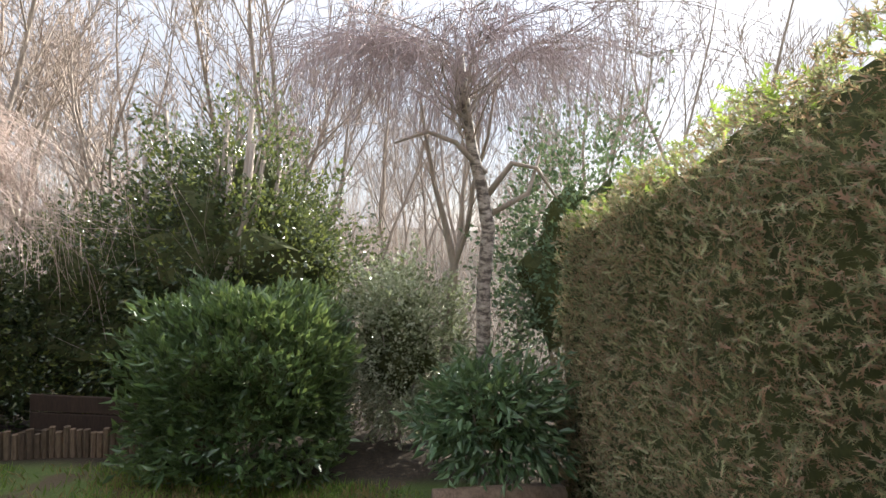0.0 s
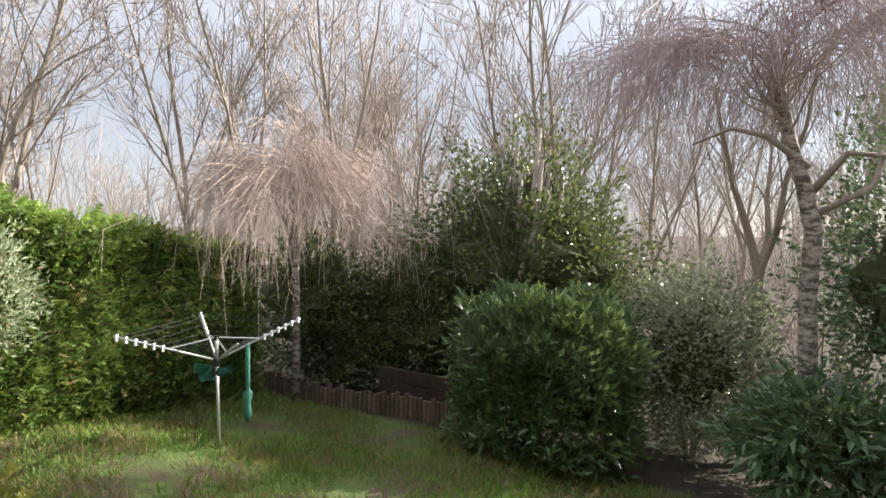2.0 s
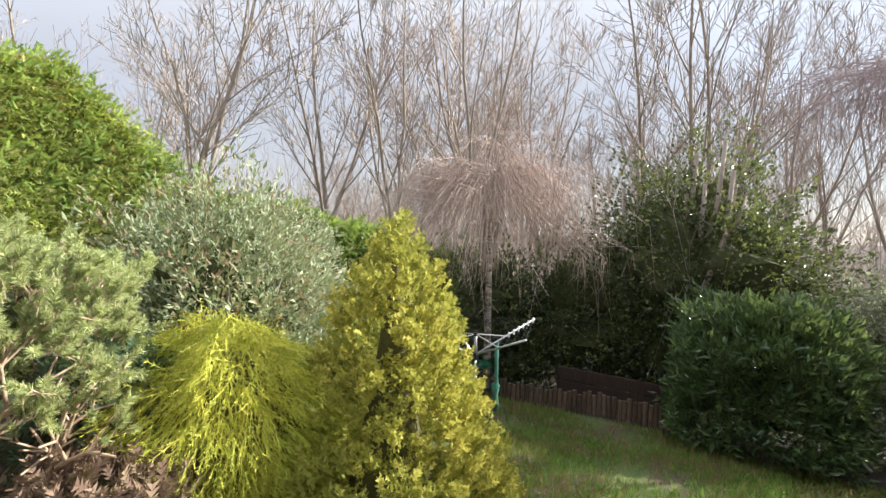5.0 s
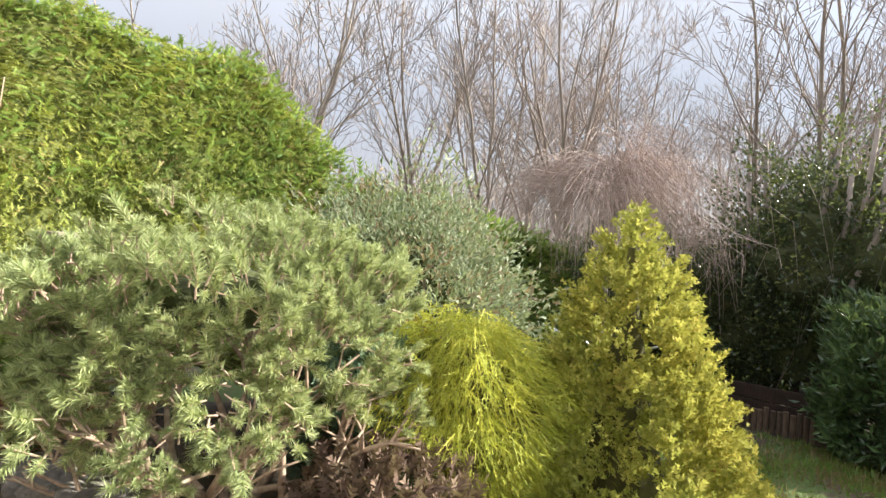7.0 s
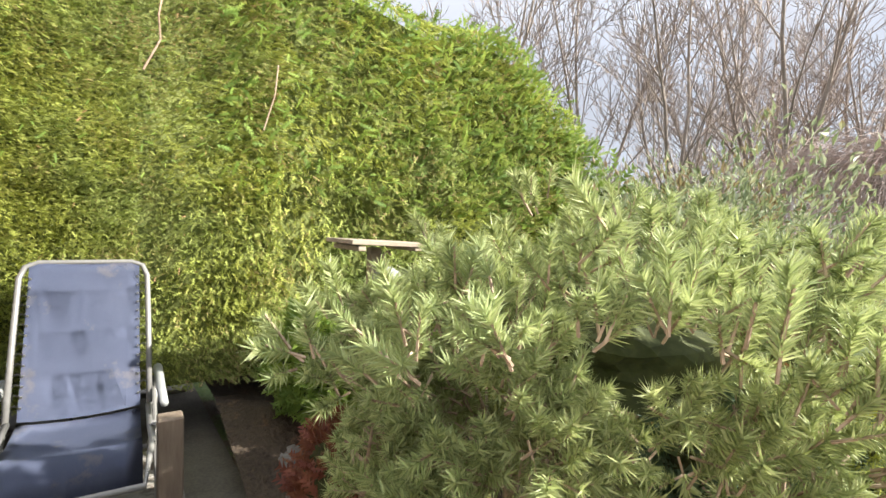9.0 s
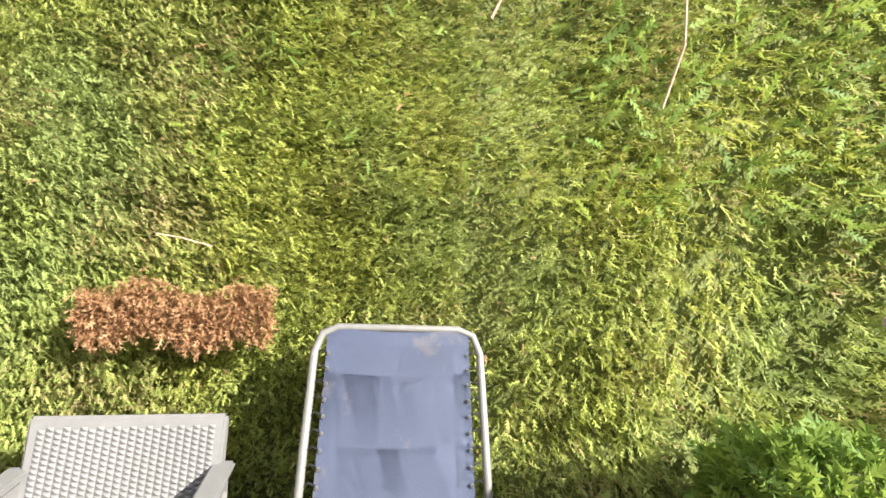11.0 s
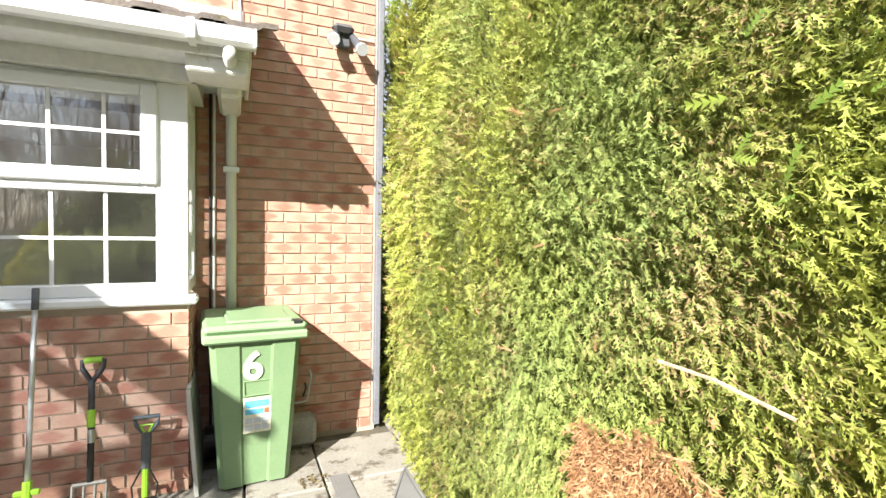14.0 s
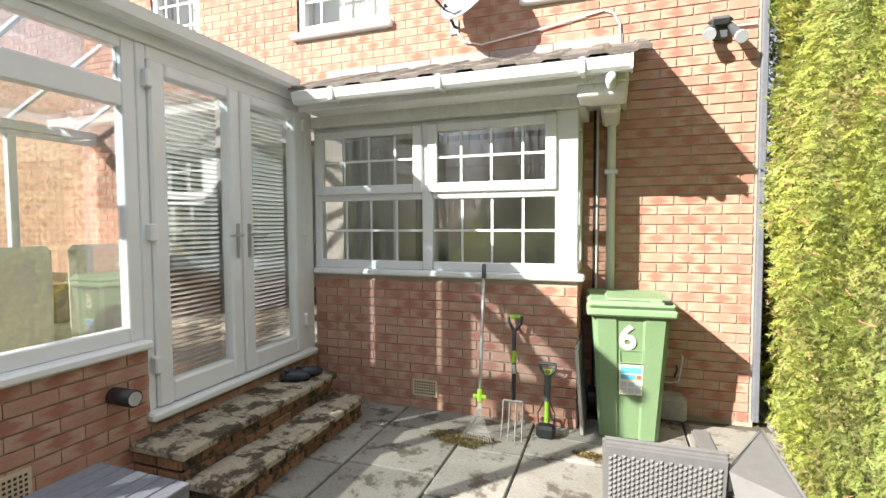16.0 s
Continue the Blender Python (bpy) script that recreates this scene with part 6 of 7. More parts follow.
part("lid_notch", boxed(0.20, -0.36, 0.97, 0.25, -0.30, 0.995, bevel=0.004), MAT["black"], lid)
for x in (-0.23, 0.23):
    wh = part("wheel", tubed([(x - 0.03, 0.27, 0.1), (x + 0.03, 0.27, 0.1)], 0.1, 16), MAT["black"], bin_)
part("axle", tubed([(-0.24, 0.27, 0.1), (0.24, 0.27, 0.1)], 0.012, 8), MAT["dull_steel"], bin_)
part("handle_bar", tubed([(-0.22, 0.33, 0.93), (-0.22, 0.38, 0.95), (0.22, 0.38, 0.95), (0.22, 0.33, 0.93)], 0.014, 8), MAT["bin_lid"], bin_)


def face_y(z):
    return -0.28 - (z - 0.12) / 0.72 * 0.045 + 0.012


def lettering(body, size, parent, mat, m, label):
    cu = bpy.data.curves.new("number", 'FONT')
    cu.body, cu.size, cu.extrude, cu.align_x, cu.offset = body, size, 0.001, 'CENTER', 0.006
    tmp = bpy.data.objects.new("number", cu)
    scene.collection.objects.link(tmp)
    me = bpy.data.meshes.new_from_object(tmp)
    bpy.data.objects.remove(tmp)
    me.materials.append(mat)
    ob = new("number", me)
    ob.parent = parent
    ob.matrix_basis = m
    return tagged(ob, label)


lettering("6", 0.23, bin_, MAT["white"], pose(-0.02, face_y(0.68) - 0.006, 0.66, 93.5, 0, 0), "large white painted number six")
lab = part("label", boxed(-0.07, face_y(0.43) - 0.012, 0.34, 0.08, face_y(0.43) - 0.006, 0.545), MAT["white"], bin_, "white recycling information sticker")
for a, b, mt in (((-0.06, 0.49), (0.07, 0.53), "blue"), ((-0.06, 0.45), (0.04, 0.48), "blue"), ((0.045, 0.45), (0.07, 0.48), "red")):
    part("printed_block", boxed(a[0], face_y(0.43) - 0.016, a[1], b[0], face_y(0.43) - 0.0125, b[1]), MAT[mt], lab)
for i in range(3):
    for j in range(2):
        part("printed_block", boxed(-0.058 + i * 0.045, face_y(0.43) - 0.016, 0.355 + j * 0.042, -0.02 + i * 0.045, face_y(0.43) - 0.0125, 0.387 + j * 0.042), MAT["paleblue"], lab)
bm = bmesh.new()
for a, b, c, d in ((-0.07, 0.56, 0.08, 0.565), (-0.07, 0.645, 0.08, 0.65), (-0.07, 0.56, -0.065, 0.65), (0.075, 0.56, 0.08, 0.65)):
    box(bm, a, face_y(0.6) - 0.009, b, c, face_y(0.6) - 0.006, d)
part("label_outline", bm, MAT["bin_lid"], bin_)

# garden tools leaning on the wall
rake = thing("garden_rake", "long grey lawn rake with fan of tines leaning on the wall", "rake", at=(-0.9, 3.2, 0.0))
part("shaft", tubed([(0.01, 0.08, 0.26), (-0.03, 0.355, 1.2)], 0.012, 10), MAT["alu"], rake, smooth=True)
part("grip", tubed([(-0.025, 0.325, 1.1), (-0.03, 0.355, 1.205)], 0.016, 10), MAT["charcoal"], rake, smooth=True)
part("collar", tubed([(0.012, 0.07, 0.25), (0.008, 0.095, 0.33)], 0.02, 8), MAT["lime"], rake, "yellow-green plastic collar")
part("collar", boxed(-0.04, 0.07, 0.27, 0.06, 0.09, 0.295, bevel=0.004), MAT["lime"], rake)
for k in range(13):
    t = (k - 6) / 6
    part("tine", tubed([(0.012, 0.07, 0.26), (0.012 + t * 0.055, 0.02, 0.1), (0.012 + t * 0.11, -0.03, 0.012), (0.012 + t * 0.125, -0.09, 0.0)], 0.002, 4), MAT["dull_steel"], rake)
part("tine_bar", tubed([(-0.06, 0.0, 0.045), (0.08, 0.0, 0.045)], 0.004, 4), MAT["alu"], rake)

fork = thing("garden_fork", "black garden fork with lime green grips leaning on brick", "fork", at=(-0.66, 3.28, 0.0))
part("shaft", tubed([(0.0, 0.06, 0.26), (-0.03, 0.24, 0.72)], 0.015, 10), MAT["black"], fork, smooth=True)
for z0, z1 in ((0.50, 0.58),):
    part("grip_band", tubed([(-0.016, 0.155, z0), (-0.021, 0.187, z1)], 0.018, 10), MAT["lime"], fork, "lime green grip band")
part("steel_band", tubed([(-0.011, 0.128, 0.43), (-0.015, 0.15, 0.49)], 0.017, 10), MAT["steel"], fork)
part("handle", tubed([(-0.03, 0.24, 0.71), (-0.075, 0.265, 0.775), (-0.08, 0.275, 0.81), (-0.03, 0.28, 0.82), (0.02, 0.275, 0.81), (0.015, 0.265, 0.775), (-0.03, 0.24, 0.71)], 0.013, 8), MAT["black"], fork, smooth=True)
part("handle_grip", tubed([(-0.07, 0.276, 0.818), (0.01, 0.276, 0.818)], 0.017, 8), MAT["lime"], fork, "lime green top grip")
part("head", tubed([(-0.07, 0.055, 0.255), (0.07, 0.055, 0.255)], 0.011, 6), MAT["dull_steel"], fork)
for x in (-0.07, -0.023, 0.023, 0.07):
    part("prong", tubed([(x, 0.055, 0.255), (x, 0.02, 0.12), (x * 1.05, -0.03, 0.0)], [0.008, 0.008, 0.003], 6), MAT["dull_steel"], fork)

scoop = thing("hand_scoop", "short lime green and grey litter scoop standing against the wall", "scoop", at=(-0.44, 3.40, 0.0))
part("shaft", tubed([(0, 0.02, 0.1), (0.0, 0.05, 0.26)], 0.016, 8), MAT["lime"], scoop)
part("sleeve", tubed([(0, 0.05, 0.24), (0.0, 0.09, 0.42)], 0.024, 8), MAT["charcoal"], scoop)
part("trigger", tubed([(0, 0.085, 0.40), (-0.03, 0.09, 0.46), (0.03, 0.09, 0.46), (0, 0.085, 0.40)], 0.008, 6), MAT["lime"], scoop, "lime green trigger")
part("handle", tubed([(0, 0.09, 0.40), (-0.05, 0.1, 0.46), (-0.06, 0.1, 0.50), (0.06, 0.1, 0.50), (0.05, 0.1, 0.46), (0, 0.09, 0.40)], 0.012, 8), MAT["charcoal"], scoop)
part("jaw", boxed(-0.065, -0.05, 0.0, 0.065, 0.05, 0.09, bevel=0.02), MAT["black"], scoop)
for s in (-1, 1):
    part("spring_wire", tubed([(s * 0.05, 0.0, 0.08), (s * 0.06, 0.02, 0.16), (s * 0.02, 0.04, 0.24)], 0.005, 5), MAT["black"], scoop)

leaning = thing("leaning_board", "thin grey board leaning in the gap beside the bin", "board", at=(-0.2, 3.5, 0.0))
ob = part("board", boxed(-0.012, 0.0, 0.0, 0.012, 0.5, 0.62, bevel=0.003), MAT["board"], leaning)
ob.matrix_basis = pose(0, 0, 0.005, 0, -4, 0)
block = thing("concrete_block", "grey concrete trough block on the paving beside the bin", "block", at=(0.43, 4.0, 0.0))
bm = boxed(-0.12, -0.06, 0.0, 0.10, 0.12, 0.2, bevel=0.03)
part("block", bm, MAT["concrete"], block)
cable = thing("wall_cable", "loose grey cable curling out of the brick wall", "cable", at=(0.45, M, 0.3))
part("cable", tubed([(0.05, 0.0, 0.19), (0.06, -0.05, 0.17), (0.045, -0.06, 0.05), (0.03, -0.07, -0.02), (-0.03, -0.07, -0.03), (-0.1, -0.05, -0.03), (-0.12, 0.0, -0.03)], 0.008, 6), MAT["cord"], cable, smooth=True)
part("cable", tubed([(0.02, 0.0, 0.1), (0.025, -0.03, 0.06), (0.005, -0.03, 0.0)], 0.006, 6), MAT["black"], cable)


def air_brick(axis, a, parent):
    bm = bmesh.new()
    w, h = 0.215, 0.14
    if axis == 'y':
        box(bm, -w / 2, -0.006, -h / 2, w / 2, 0.02, h / 2)
    else:
        box(bm, -0.02, -w / 2, -h / 2, 0.006, w / 2, h / 2)
    ob = thing("air_vent", "buff plastic air brick in the wall with black squares for its shaded holes", "vent", at=a)
    part("grille", bm, MAT["vent"], ob)
    # black plates on the solid grille paint the shade of its square holes
    for i in range(9):
        for j in range(5):
            u, z = -0.084 + i * 0.021, -0.046 + j * 0.023
            bm = bmesh.new()
            if axis == 'y':
                box(bm, u - 0.006, -0.0075, z - 0.006, u + 0.006, -0.0062, z + 0.006)
            else:
                box(bm, 0.0062, u - 0.006, z - 0.006, 0.0075, u + 0.006, z + 0.006)
            part("hole", bm, MAT["black"], ob)


air_brick('y', (-1.44, E - 0.012, 0.18), None)
air_brick('x', (C + 0.012, 1.27, 0.36), None)
pipe = thing("flue_pipe", "black plastic pipe end sticking out of the brick wall", "pipe", at=(C, 1.77, 0.62))
part("pipe", tubed([(-0.02, 0, 0), (0.16, 0, 0)], 0.045, 14), MAT["black"], pipe, smooth=True)
part("end_cap", tubed([(0.155, 0, 0), (0.165, 0, 0)], 0.036, 14), MAT["board"], pipe)
for k, (x, y, a) in enumerate(((-2.27, 3.03, 20), (-2.25, 3.16, 35))):
    s = thing("garden_shoe", "navy rubber garden clog on the top step", "shoe", "pair of clogs", at=(x, y, 0.333), rz=a)
    bm = bmesh.new()
    bmesh.ops.create_uvsphere(bm, u_segments=14, v_segments=8, radius=1.0)
    for v in bm.verts:
        v.co = (v.co.x * 0.12, v.co.y * (0.05 - 0.008 * v.co.x), max(v.co.z, -0.5) * (0.05 if v.co.x > -0.2 else 0.06) + 0.028)
    part("upper", bm, MAT["shoe"], s, smooth=True)
    part("opening", tubed([(-0.05, 0, 0.052), (-0.045, 0, 0.082)], [0.04, 0.036], 12), MAT["black"], s)

# floodlight, dish, cable
flood = thing("floodlight", "twin outdoor floodlight fixed high on the brick wall", "lamp", at=(0.72, M, 2.9))
part("bracket", boxed(-0.05, -0.06, -0.04, 0.05, 0.0, 0.06, bevel=0.01), MAT["charcoal"], flood)
for s, x, z in ((1, -0.09, -0.02), (1, 0.1, -0.06)):
    h = part("lamp_head", tubed([(x * 0.5, -0.06, 0.06), (x, -0.12, z + 0.02), (x * 1.05, -0.18, z - 0.02)], [0.02, 0.036, 0.045], 12), MAT["charcoal"], flood, smooth=True)
    part("lens", tubed([(x * 1.05, -0.18, z - 0.02), (x * 1.07, -0.20, z - 0.03)], [0.046, 0.042], 12), MAT["dish"], h)
part("hood", boxed(-0.09, -0.13, 0.05, 0.07, -0.03, 0.11, bevel=0.03), MAT["charcoal"], flood)
sat = thing("satellite_dish", "grey satellite dish on a bracket on the brick wall", "dish", at=(-1.35, M, 3.24))
bm = bmesh.new()
bmesh.ops.create_uvsphere(bm, u_segments=24, v_segments=14, radius=0.62)
bmesh.ops.delete(bm, geom=[v for v in bm.verts if v.co.z > -0.52], context='VERTS')
bmesh.ops.solidify(bm, geom=bm.faces[:], thickness=0.008)
dob = part("reflector", bm, MAT["dish"], sat, smooth=True)
dob.matrix_basis = pose(-0.02, -0.72, 0.42, 62, 0, -25) @ Matrix.Translation((0, 0, 0.0))
part("arm", tubed([(0, 0, 0.0), (0.0, -0.12, 0.04), (-0.02, -0.22, 0.12)], 0.014, 8), MAT["black"], sat)
part("arm", tubed([(0.0, -0.1, 0.05), (-0.08, -0.45, 0.14), (-0.14, -0.62, 0.22)], 0.011, 8), MAT["black"], sat)
part("receiver", boxed(-0.18, -0.68, 0.2, -0.11, -0.6, 0.27, bevel=0.01), MAT["charcoal"], sat)
part("wall_plate", boxed(-0.04, -0.02, -0.06, 0.04, 0.0, 0.06, bevel=0.004), MAT["dull_steel"], sat)
tvc = thing("aerial_cable", "white aerial cable sagging along the wall above the lean-to", "cable", at=(0, M - 0.025, 0))
part("cable", tubed([(-1.33, 0, 3.2), (-1.25, 0, 3.1), (-1.1, 0, 3.06), (-0.6, 0, 3.12), (-0.1, 0, 3.2), (-0.03, 0, 3.17), (0.02, 0, 3.08), (0.03, 0, 2.9)], 0.008, 6), MAT["upvc"], tvc, smooth=True)
part("cable", tubed([(0.78, 0, 2.95), (0.95, 0, 2.95)], 0.006, 6), MAT["upvc"], tvc)

# side gate between house and hedge
gate = thing("side_gate", "dark stained timber side gate between house and hedge", "gate")
for k in range(7):
    part("gate_board", boxed(1.04 + k * 0.11, 5.0, 0.03, 1.14 + k * 0.11, 5.03, 1.85, bevel=0.005), MAT["timber_dark"], gate)
for z in (0.4, 1.5):
    part("gate_rail", boxed(1.04, 5.03, z, 1.82, 5.06, z + 0.1, bevel=0.005), MAT["timber_dark"], gate)


# ---- furniture ----
def rattan_chair(m, near_arm=True, W=0.60, wing=None):
    """Moulded rattan-effect armchair; faces -x, its near arm at y=0."""
    ch = thing("rattan_armchair", "grey rattan-effect plastic garden armchair on the paving", "chair", "rattan armchairs")
    D = 0.55

    def woven(name, o, u, w, nu, nw, skew=0.0):
        """A panel of raised weave: o corner, u and w its sides."""
        o, u, w = Vector(o), Vector(u), Vector(w)
        nrm = u.cross(w).normalized()
        bm = bmesh.new()
        for i in range(nu):
            for j in range(nw):
                a, b = (i + 0.08) / nu, (i + 0.92) / nu
                c, d = (j + (0.5 if i % 2 else 0.0) + 0.12) / (nw + 0.5), (j + (0.5 if i % 2 else 0.0) + 0.88) / (nw + 0.5)
                q = [o + u * s + w * t for s, t in ((a, c), (b, c), (b, d), (a, d))]
                mid = (q[0] + q[2]) / 2 + nrm * 0.006
                vs = [bm.verts.new(x) for x in q] + [bm.verts.new(mid)]
                for k in range(4):
                    bm.faces.new((vs[k], vs[(k + 1) % 4], vs[4]))
        return part(name, bm, MAT["rattan"], ch)

    def slab(name, corners, thick, mat="rattan_flat"):
        bm = bmesh.new()
        c = [Vector(q) for q in corners]
        n = (c[1] - c[0]).cross(c[3] - c[0]).normalized() * thick
        a = [bm.verts.new(q) for q in c]
        b = [bm.verts.new(q + n) for q in c]
        bm.faces.new(a[::-1])
        bm.faces.new(b)
        for k in range(4):
            bm.faces.new((a[k], a[(k + 1) % 4], b[(k + 1) % 4], b[k]))
        bmesh.ops.recalc_face_normals(bm, faces=bm.faces)
        bmesh.ops.bevel(bm, geom=bm.edges[:], offset=0.008, segments=2, affect='EDGES')
        return part(name, bm, MAT[mat], ch)

    slab("seat", [(0.02, 0.05, 0.40), (D, 0.05, 0.36), (D, W - 0.05, 0.36), (0.02, W - 0.05, 0.40)], 0.03)
    slab("backrest", [(0.44, 0.03, 0.36), (0.44, W - 0.03, 0.36), (0.56, W - 0.02, 0.78), (0.56, 0.02, 0.78)], -0.03)
    woven("back_weave", (0.424, W - 0.05, 0.42), (0, 0.1 - W, 0), (0.097, 0, 0.34), 22, 22)
    woven("back_weave", (0.457, 0.04, 0.08), (0, W - 0.08, 0), (0.108, 0, 0.66), 24, 34)
    slab("back_panel", [(0.45, 0.03, 0.05), (0.45, W - 0.03, 0.05), (0.568, W - 0.02, 0.77), (0.568, 0.02, 0.77)], -0.025)
    for y in ((0.0, W - 0.035) if near_arm else (W - 0.035,)):
        slab("arm_panel", [(0.0, y, 0.02), (0.46, y, 0.02), (0.50, y, 0.62), (-0.02, y, 0.60)], -0.035)
        slab("arm_top", [(-0.04, y - 0.015, 0.605), (0.52, y - 0.015, 0.625), (0.52, y + 0.055, 0.625), (-0.04, y + 0.055, 0.605)], 0.02)
    if near_arm:
        woven("arm_weave", (0.01, -0.001, 0.06), (0.46, 0, 0), (0.0, 0, 0.53), 17, 18)
    if wing:
        slab("wing", wing, 0.025)
    slab("front_panel", [(0.0, 0.03, 0.05), (0.0, W - 0.03, 0.05), (0.02, W - 0.03, 0.40), (0.02, 0.03, 0.40)], 0.03)
    for x, y in ((0.02, 0.0), (0.42, 0.0), (0.02, W - 0.04), (0.42, W - 0.04)):
        part("leg", boxed(x, y, 0.0, x + 0.05, y + 0.04, 0.1, bevel=0.006), MAT["rattan_flat"], ch)
    ch.matrix_world = m
    return ch


rattan_chair(pose(-0.02, 0.71, 0.0, 0, 0, 3))
rattan_chair(pose(-0.05, 2.24, 0.0, 0, 0, -90), False, 0.42, ((0.66, 0.47, 0.38), (0.70, 0.57, 0.74), (0.27, 0.56, 0.78), (0.57, 0.40, 0.75)))

lo = thing("reclining_lounger", "folding zero-gravity lounger with faded blue mesh cloth before the hedge", "lounger", at=(0.45, 0.22, 0.0))
# faces -x; sits across y
part("back_tube", tubed([(-0.30, 0.275, 0.38), (-0.1, 0.275, 0.75), (0.03, 0.272, 1.0), (0.055, 0.25, 1.055), (0.062, 0.2, 1.075), (0.062, -0.2, 1.075), (0.055, -0.25, 1.055), (0.03, -0.272, 1.0), (-0.1, -0.275, 0.75), (-0.30, -0.275, 0.38)], 0.0135, 10), MAT["lounger_tube"], lo, smooth=True)
part("seat_tube", tubed([(-0.30, 0.27, 0.38), (-0.55, 0.27, 0.36), (-0.85, 0.27, 0.42), (-1.0, 0.24, 0.30), (-1.0, -0.24, 0.30), (-0.85, -0.27, 0.42), (-0.55, -0.27, 0.36), (-0.30, -0.27, 0.38)], 0.0135, 10), MAT["lounger_tube"], lo, smooth=True)


def sheet(name, pts, halfw, parent, mat, sag=0.012):
    bm = bmesh.new()
    rows = []
    for q in pts:
        rows.append([bm.verts.new((q[0] - sag * (1 - (2 * k / 8 - 1) ** 2), (2 * k / 8 - 1) * halfw, q[1] - sag * (1 - (2 * k / 8 - 1) ** 2))) for k in range(9)])
    for a, b in zip(rows, rows[1:]):
        for k in range(8):
            bm.faces.new((a[k], a[k + 1], b[k + 1], b[k]))
    bmesh.ops.solidify(bm, geom=bm.faces[:], thickness=0.004)
    return part(name, bm, mat, parent, smooth=True)


sheet("back_cloth", [(-0.30, 0.385), (-0.2, 0.57), (-0.1, 0.755), (0.0, 0.945), (0.04, 1.03), (0.056, 1.078)], 0.235, lo, MAT["lounger_cloth"])
sheet("seat_cloth", [(-0.31, 0.375), (-0.42, 0.365), (-0.55, 0.365), (-0.7, 0.385), (-0.85, 0.425), (-1.0, 0.305)], 0.235, lo, MAT["lounger_cloth"])
for side in (-1, 1):
    for k in range(14):
        t = 0.08 + k * 0.062
        x, z = -0.30 + 0.37 * t, 0.385 + 0.69 * t
        part("lace", tubed([(x - 0.002, side * 0.226, z), (x, side * 0.25, z + 0.012), (x + 0.002, side * 0.272, z - 0.008)], 0.0028, 4), MAT["black"], lo)
        part("eyelet", tubed([(x - 0.012, side * 0.226, z), (x - 0.006, side * 0.226, z + 0.002)], 0.006, 8), MAT["steel"], lo)
    part("armrest", tubed([(0.0, side * 0.315, 0.47), (-0.06, side * 0.32, 0.50), (-0.3, side * 0.325, 0.455), (-0.5, side * 0.33, 0.44)], [0.022, 0.024, 0.022, 0.018], 8), MAT["lounger_arm"], lo, "grey plastic armrest", True)
    part("arm_bracket", tubed([(-0.05, side * 0.315, 0.48), (-0.12, side * 0.305, 0.32)], 0.011, 8), MAT["lounger_tube"], lo)
    part("leg", tubed([(-0.02, side * 0.30, 0.44), (-0.62, side * 0.30, 0.012)], 0.0125, 8), MAT["lounger_tube"], lo)
    part("leg", tubed([(-0.62, side * 0.285, 0.40), (0.08, side * 0.285, 0.012)], 0.0125, 8), MAT["lounger_tube"], lo)
for x in (-0.62, 0.08):
    part("foot_bar", tubed([(x, -0.30, 0.014), (x, 0.30, 0.014)], 0.013, 8), MAT["lounger_tube"], lo)

tab = thing("slatted_table", "low dark grey slatted garden table beside the conservatory", "table", at=(-1.9, 1.15, 0.0))
for k in range(7):
    part("slat", boxed(-0.27 + k * 0.078, -0.33, 0.425, -0.197 + k * 0.078, 0.33, 0.45, bevel=0.004), MAT["slat"], tab)
part("table_frame", boxed(-0.268, -0.325, 0.36, 0.27, 0.325, 0.424, bevel=0.006), MAT["slat"], tab)
for x in (-0.25, 0.21):
    for y in (-0.31, 0.27):
        part("leg", boxed(x, y, 0.0, x + 0.045, y + 0.045, 0.36, bevel=0.005), MAT["slat"], tab)

# bird table with feeder
bt = thing("bird_table", "weathered wooden bird table on a post in the planted bed", "bird table", at=(-0.33, -1.05, 0.0))
part("post", boxed(-0.03, -0.03, -0.3, 0.03, 0.03, 1.2, bevel=0.004), MAT["table_wood"], bt)
for k in range(4):
    ob = part("table_board", boxed(-0.18 + k * 0.092, -0.23, 1.215, -0.092 + k * 0.092, 0.24, 1.238, bevel=0.003), MAT["table_wood"], bt)
    ob.matrix_basis = pose(0, 0, 0, 2, 0, 0)
for y in (-0.19, 0.12):
    part("batten", boxed(-0.17, y, 1.19, 0.17, y + 0.04, 1.215, bevel=0.003), MAT["table_wood"], bt)
fd = thing("bird_feeder", "hanging grey bird feeder with clear tube and domed lid", "bird feeder", at=(-0.40, -1.095, 0.78))
part("base_tray", tubed([(0, 0, 0.03), (0, 0, 0.045), (0, 0, 0.055)], [0.06, 0.075, 0.07], 18), MAT["lounger_arm"], fd)
part("seed_tube", tubed([(0, 0, 0.05), (0, 0, 0.27)], 0.046, 16), MAT["feeder"], fd, "dusty clear plastic tube", True)
part("lid", tubed([(0, 0, 0.265), (0, 0, 0.275), (0, 0, 0.30), (0, 0, 0.318), (0, 0, 0.325)], [0.08, 0.08, 0.06, 0.03, 0.01], 18), MAT["lounger_arm"], fd, "domed grey lid", True)
part("hook", tubed([(0, 0, 0.32), (0.0, 0.02, 0.36), (0.0, 0.028, 0.385), (0.0, 0.0, 0.405), (0.0, -0.02, 0.385)], 0.006, 6), MAT["pine_bark"], fd)
post = thing("timber_post", "squared weathered timber post at the rockery corner", "post", at=(-0.28, -0.12, 0.0))
part("post", boxed(-0.05, -0.05, -0.03, 0.05, 0.05, 0.46, bevel=0.006), MAT["sleeper"], post)

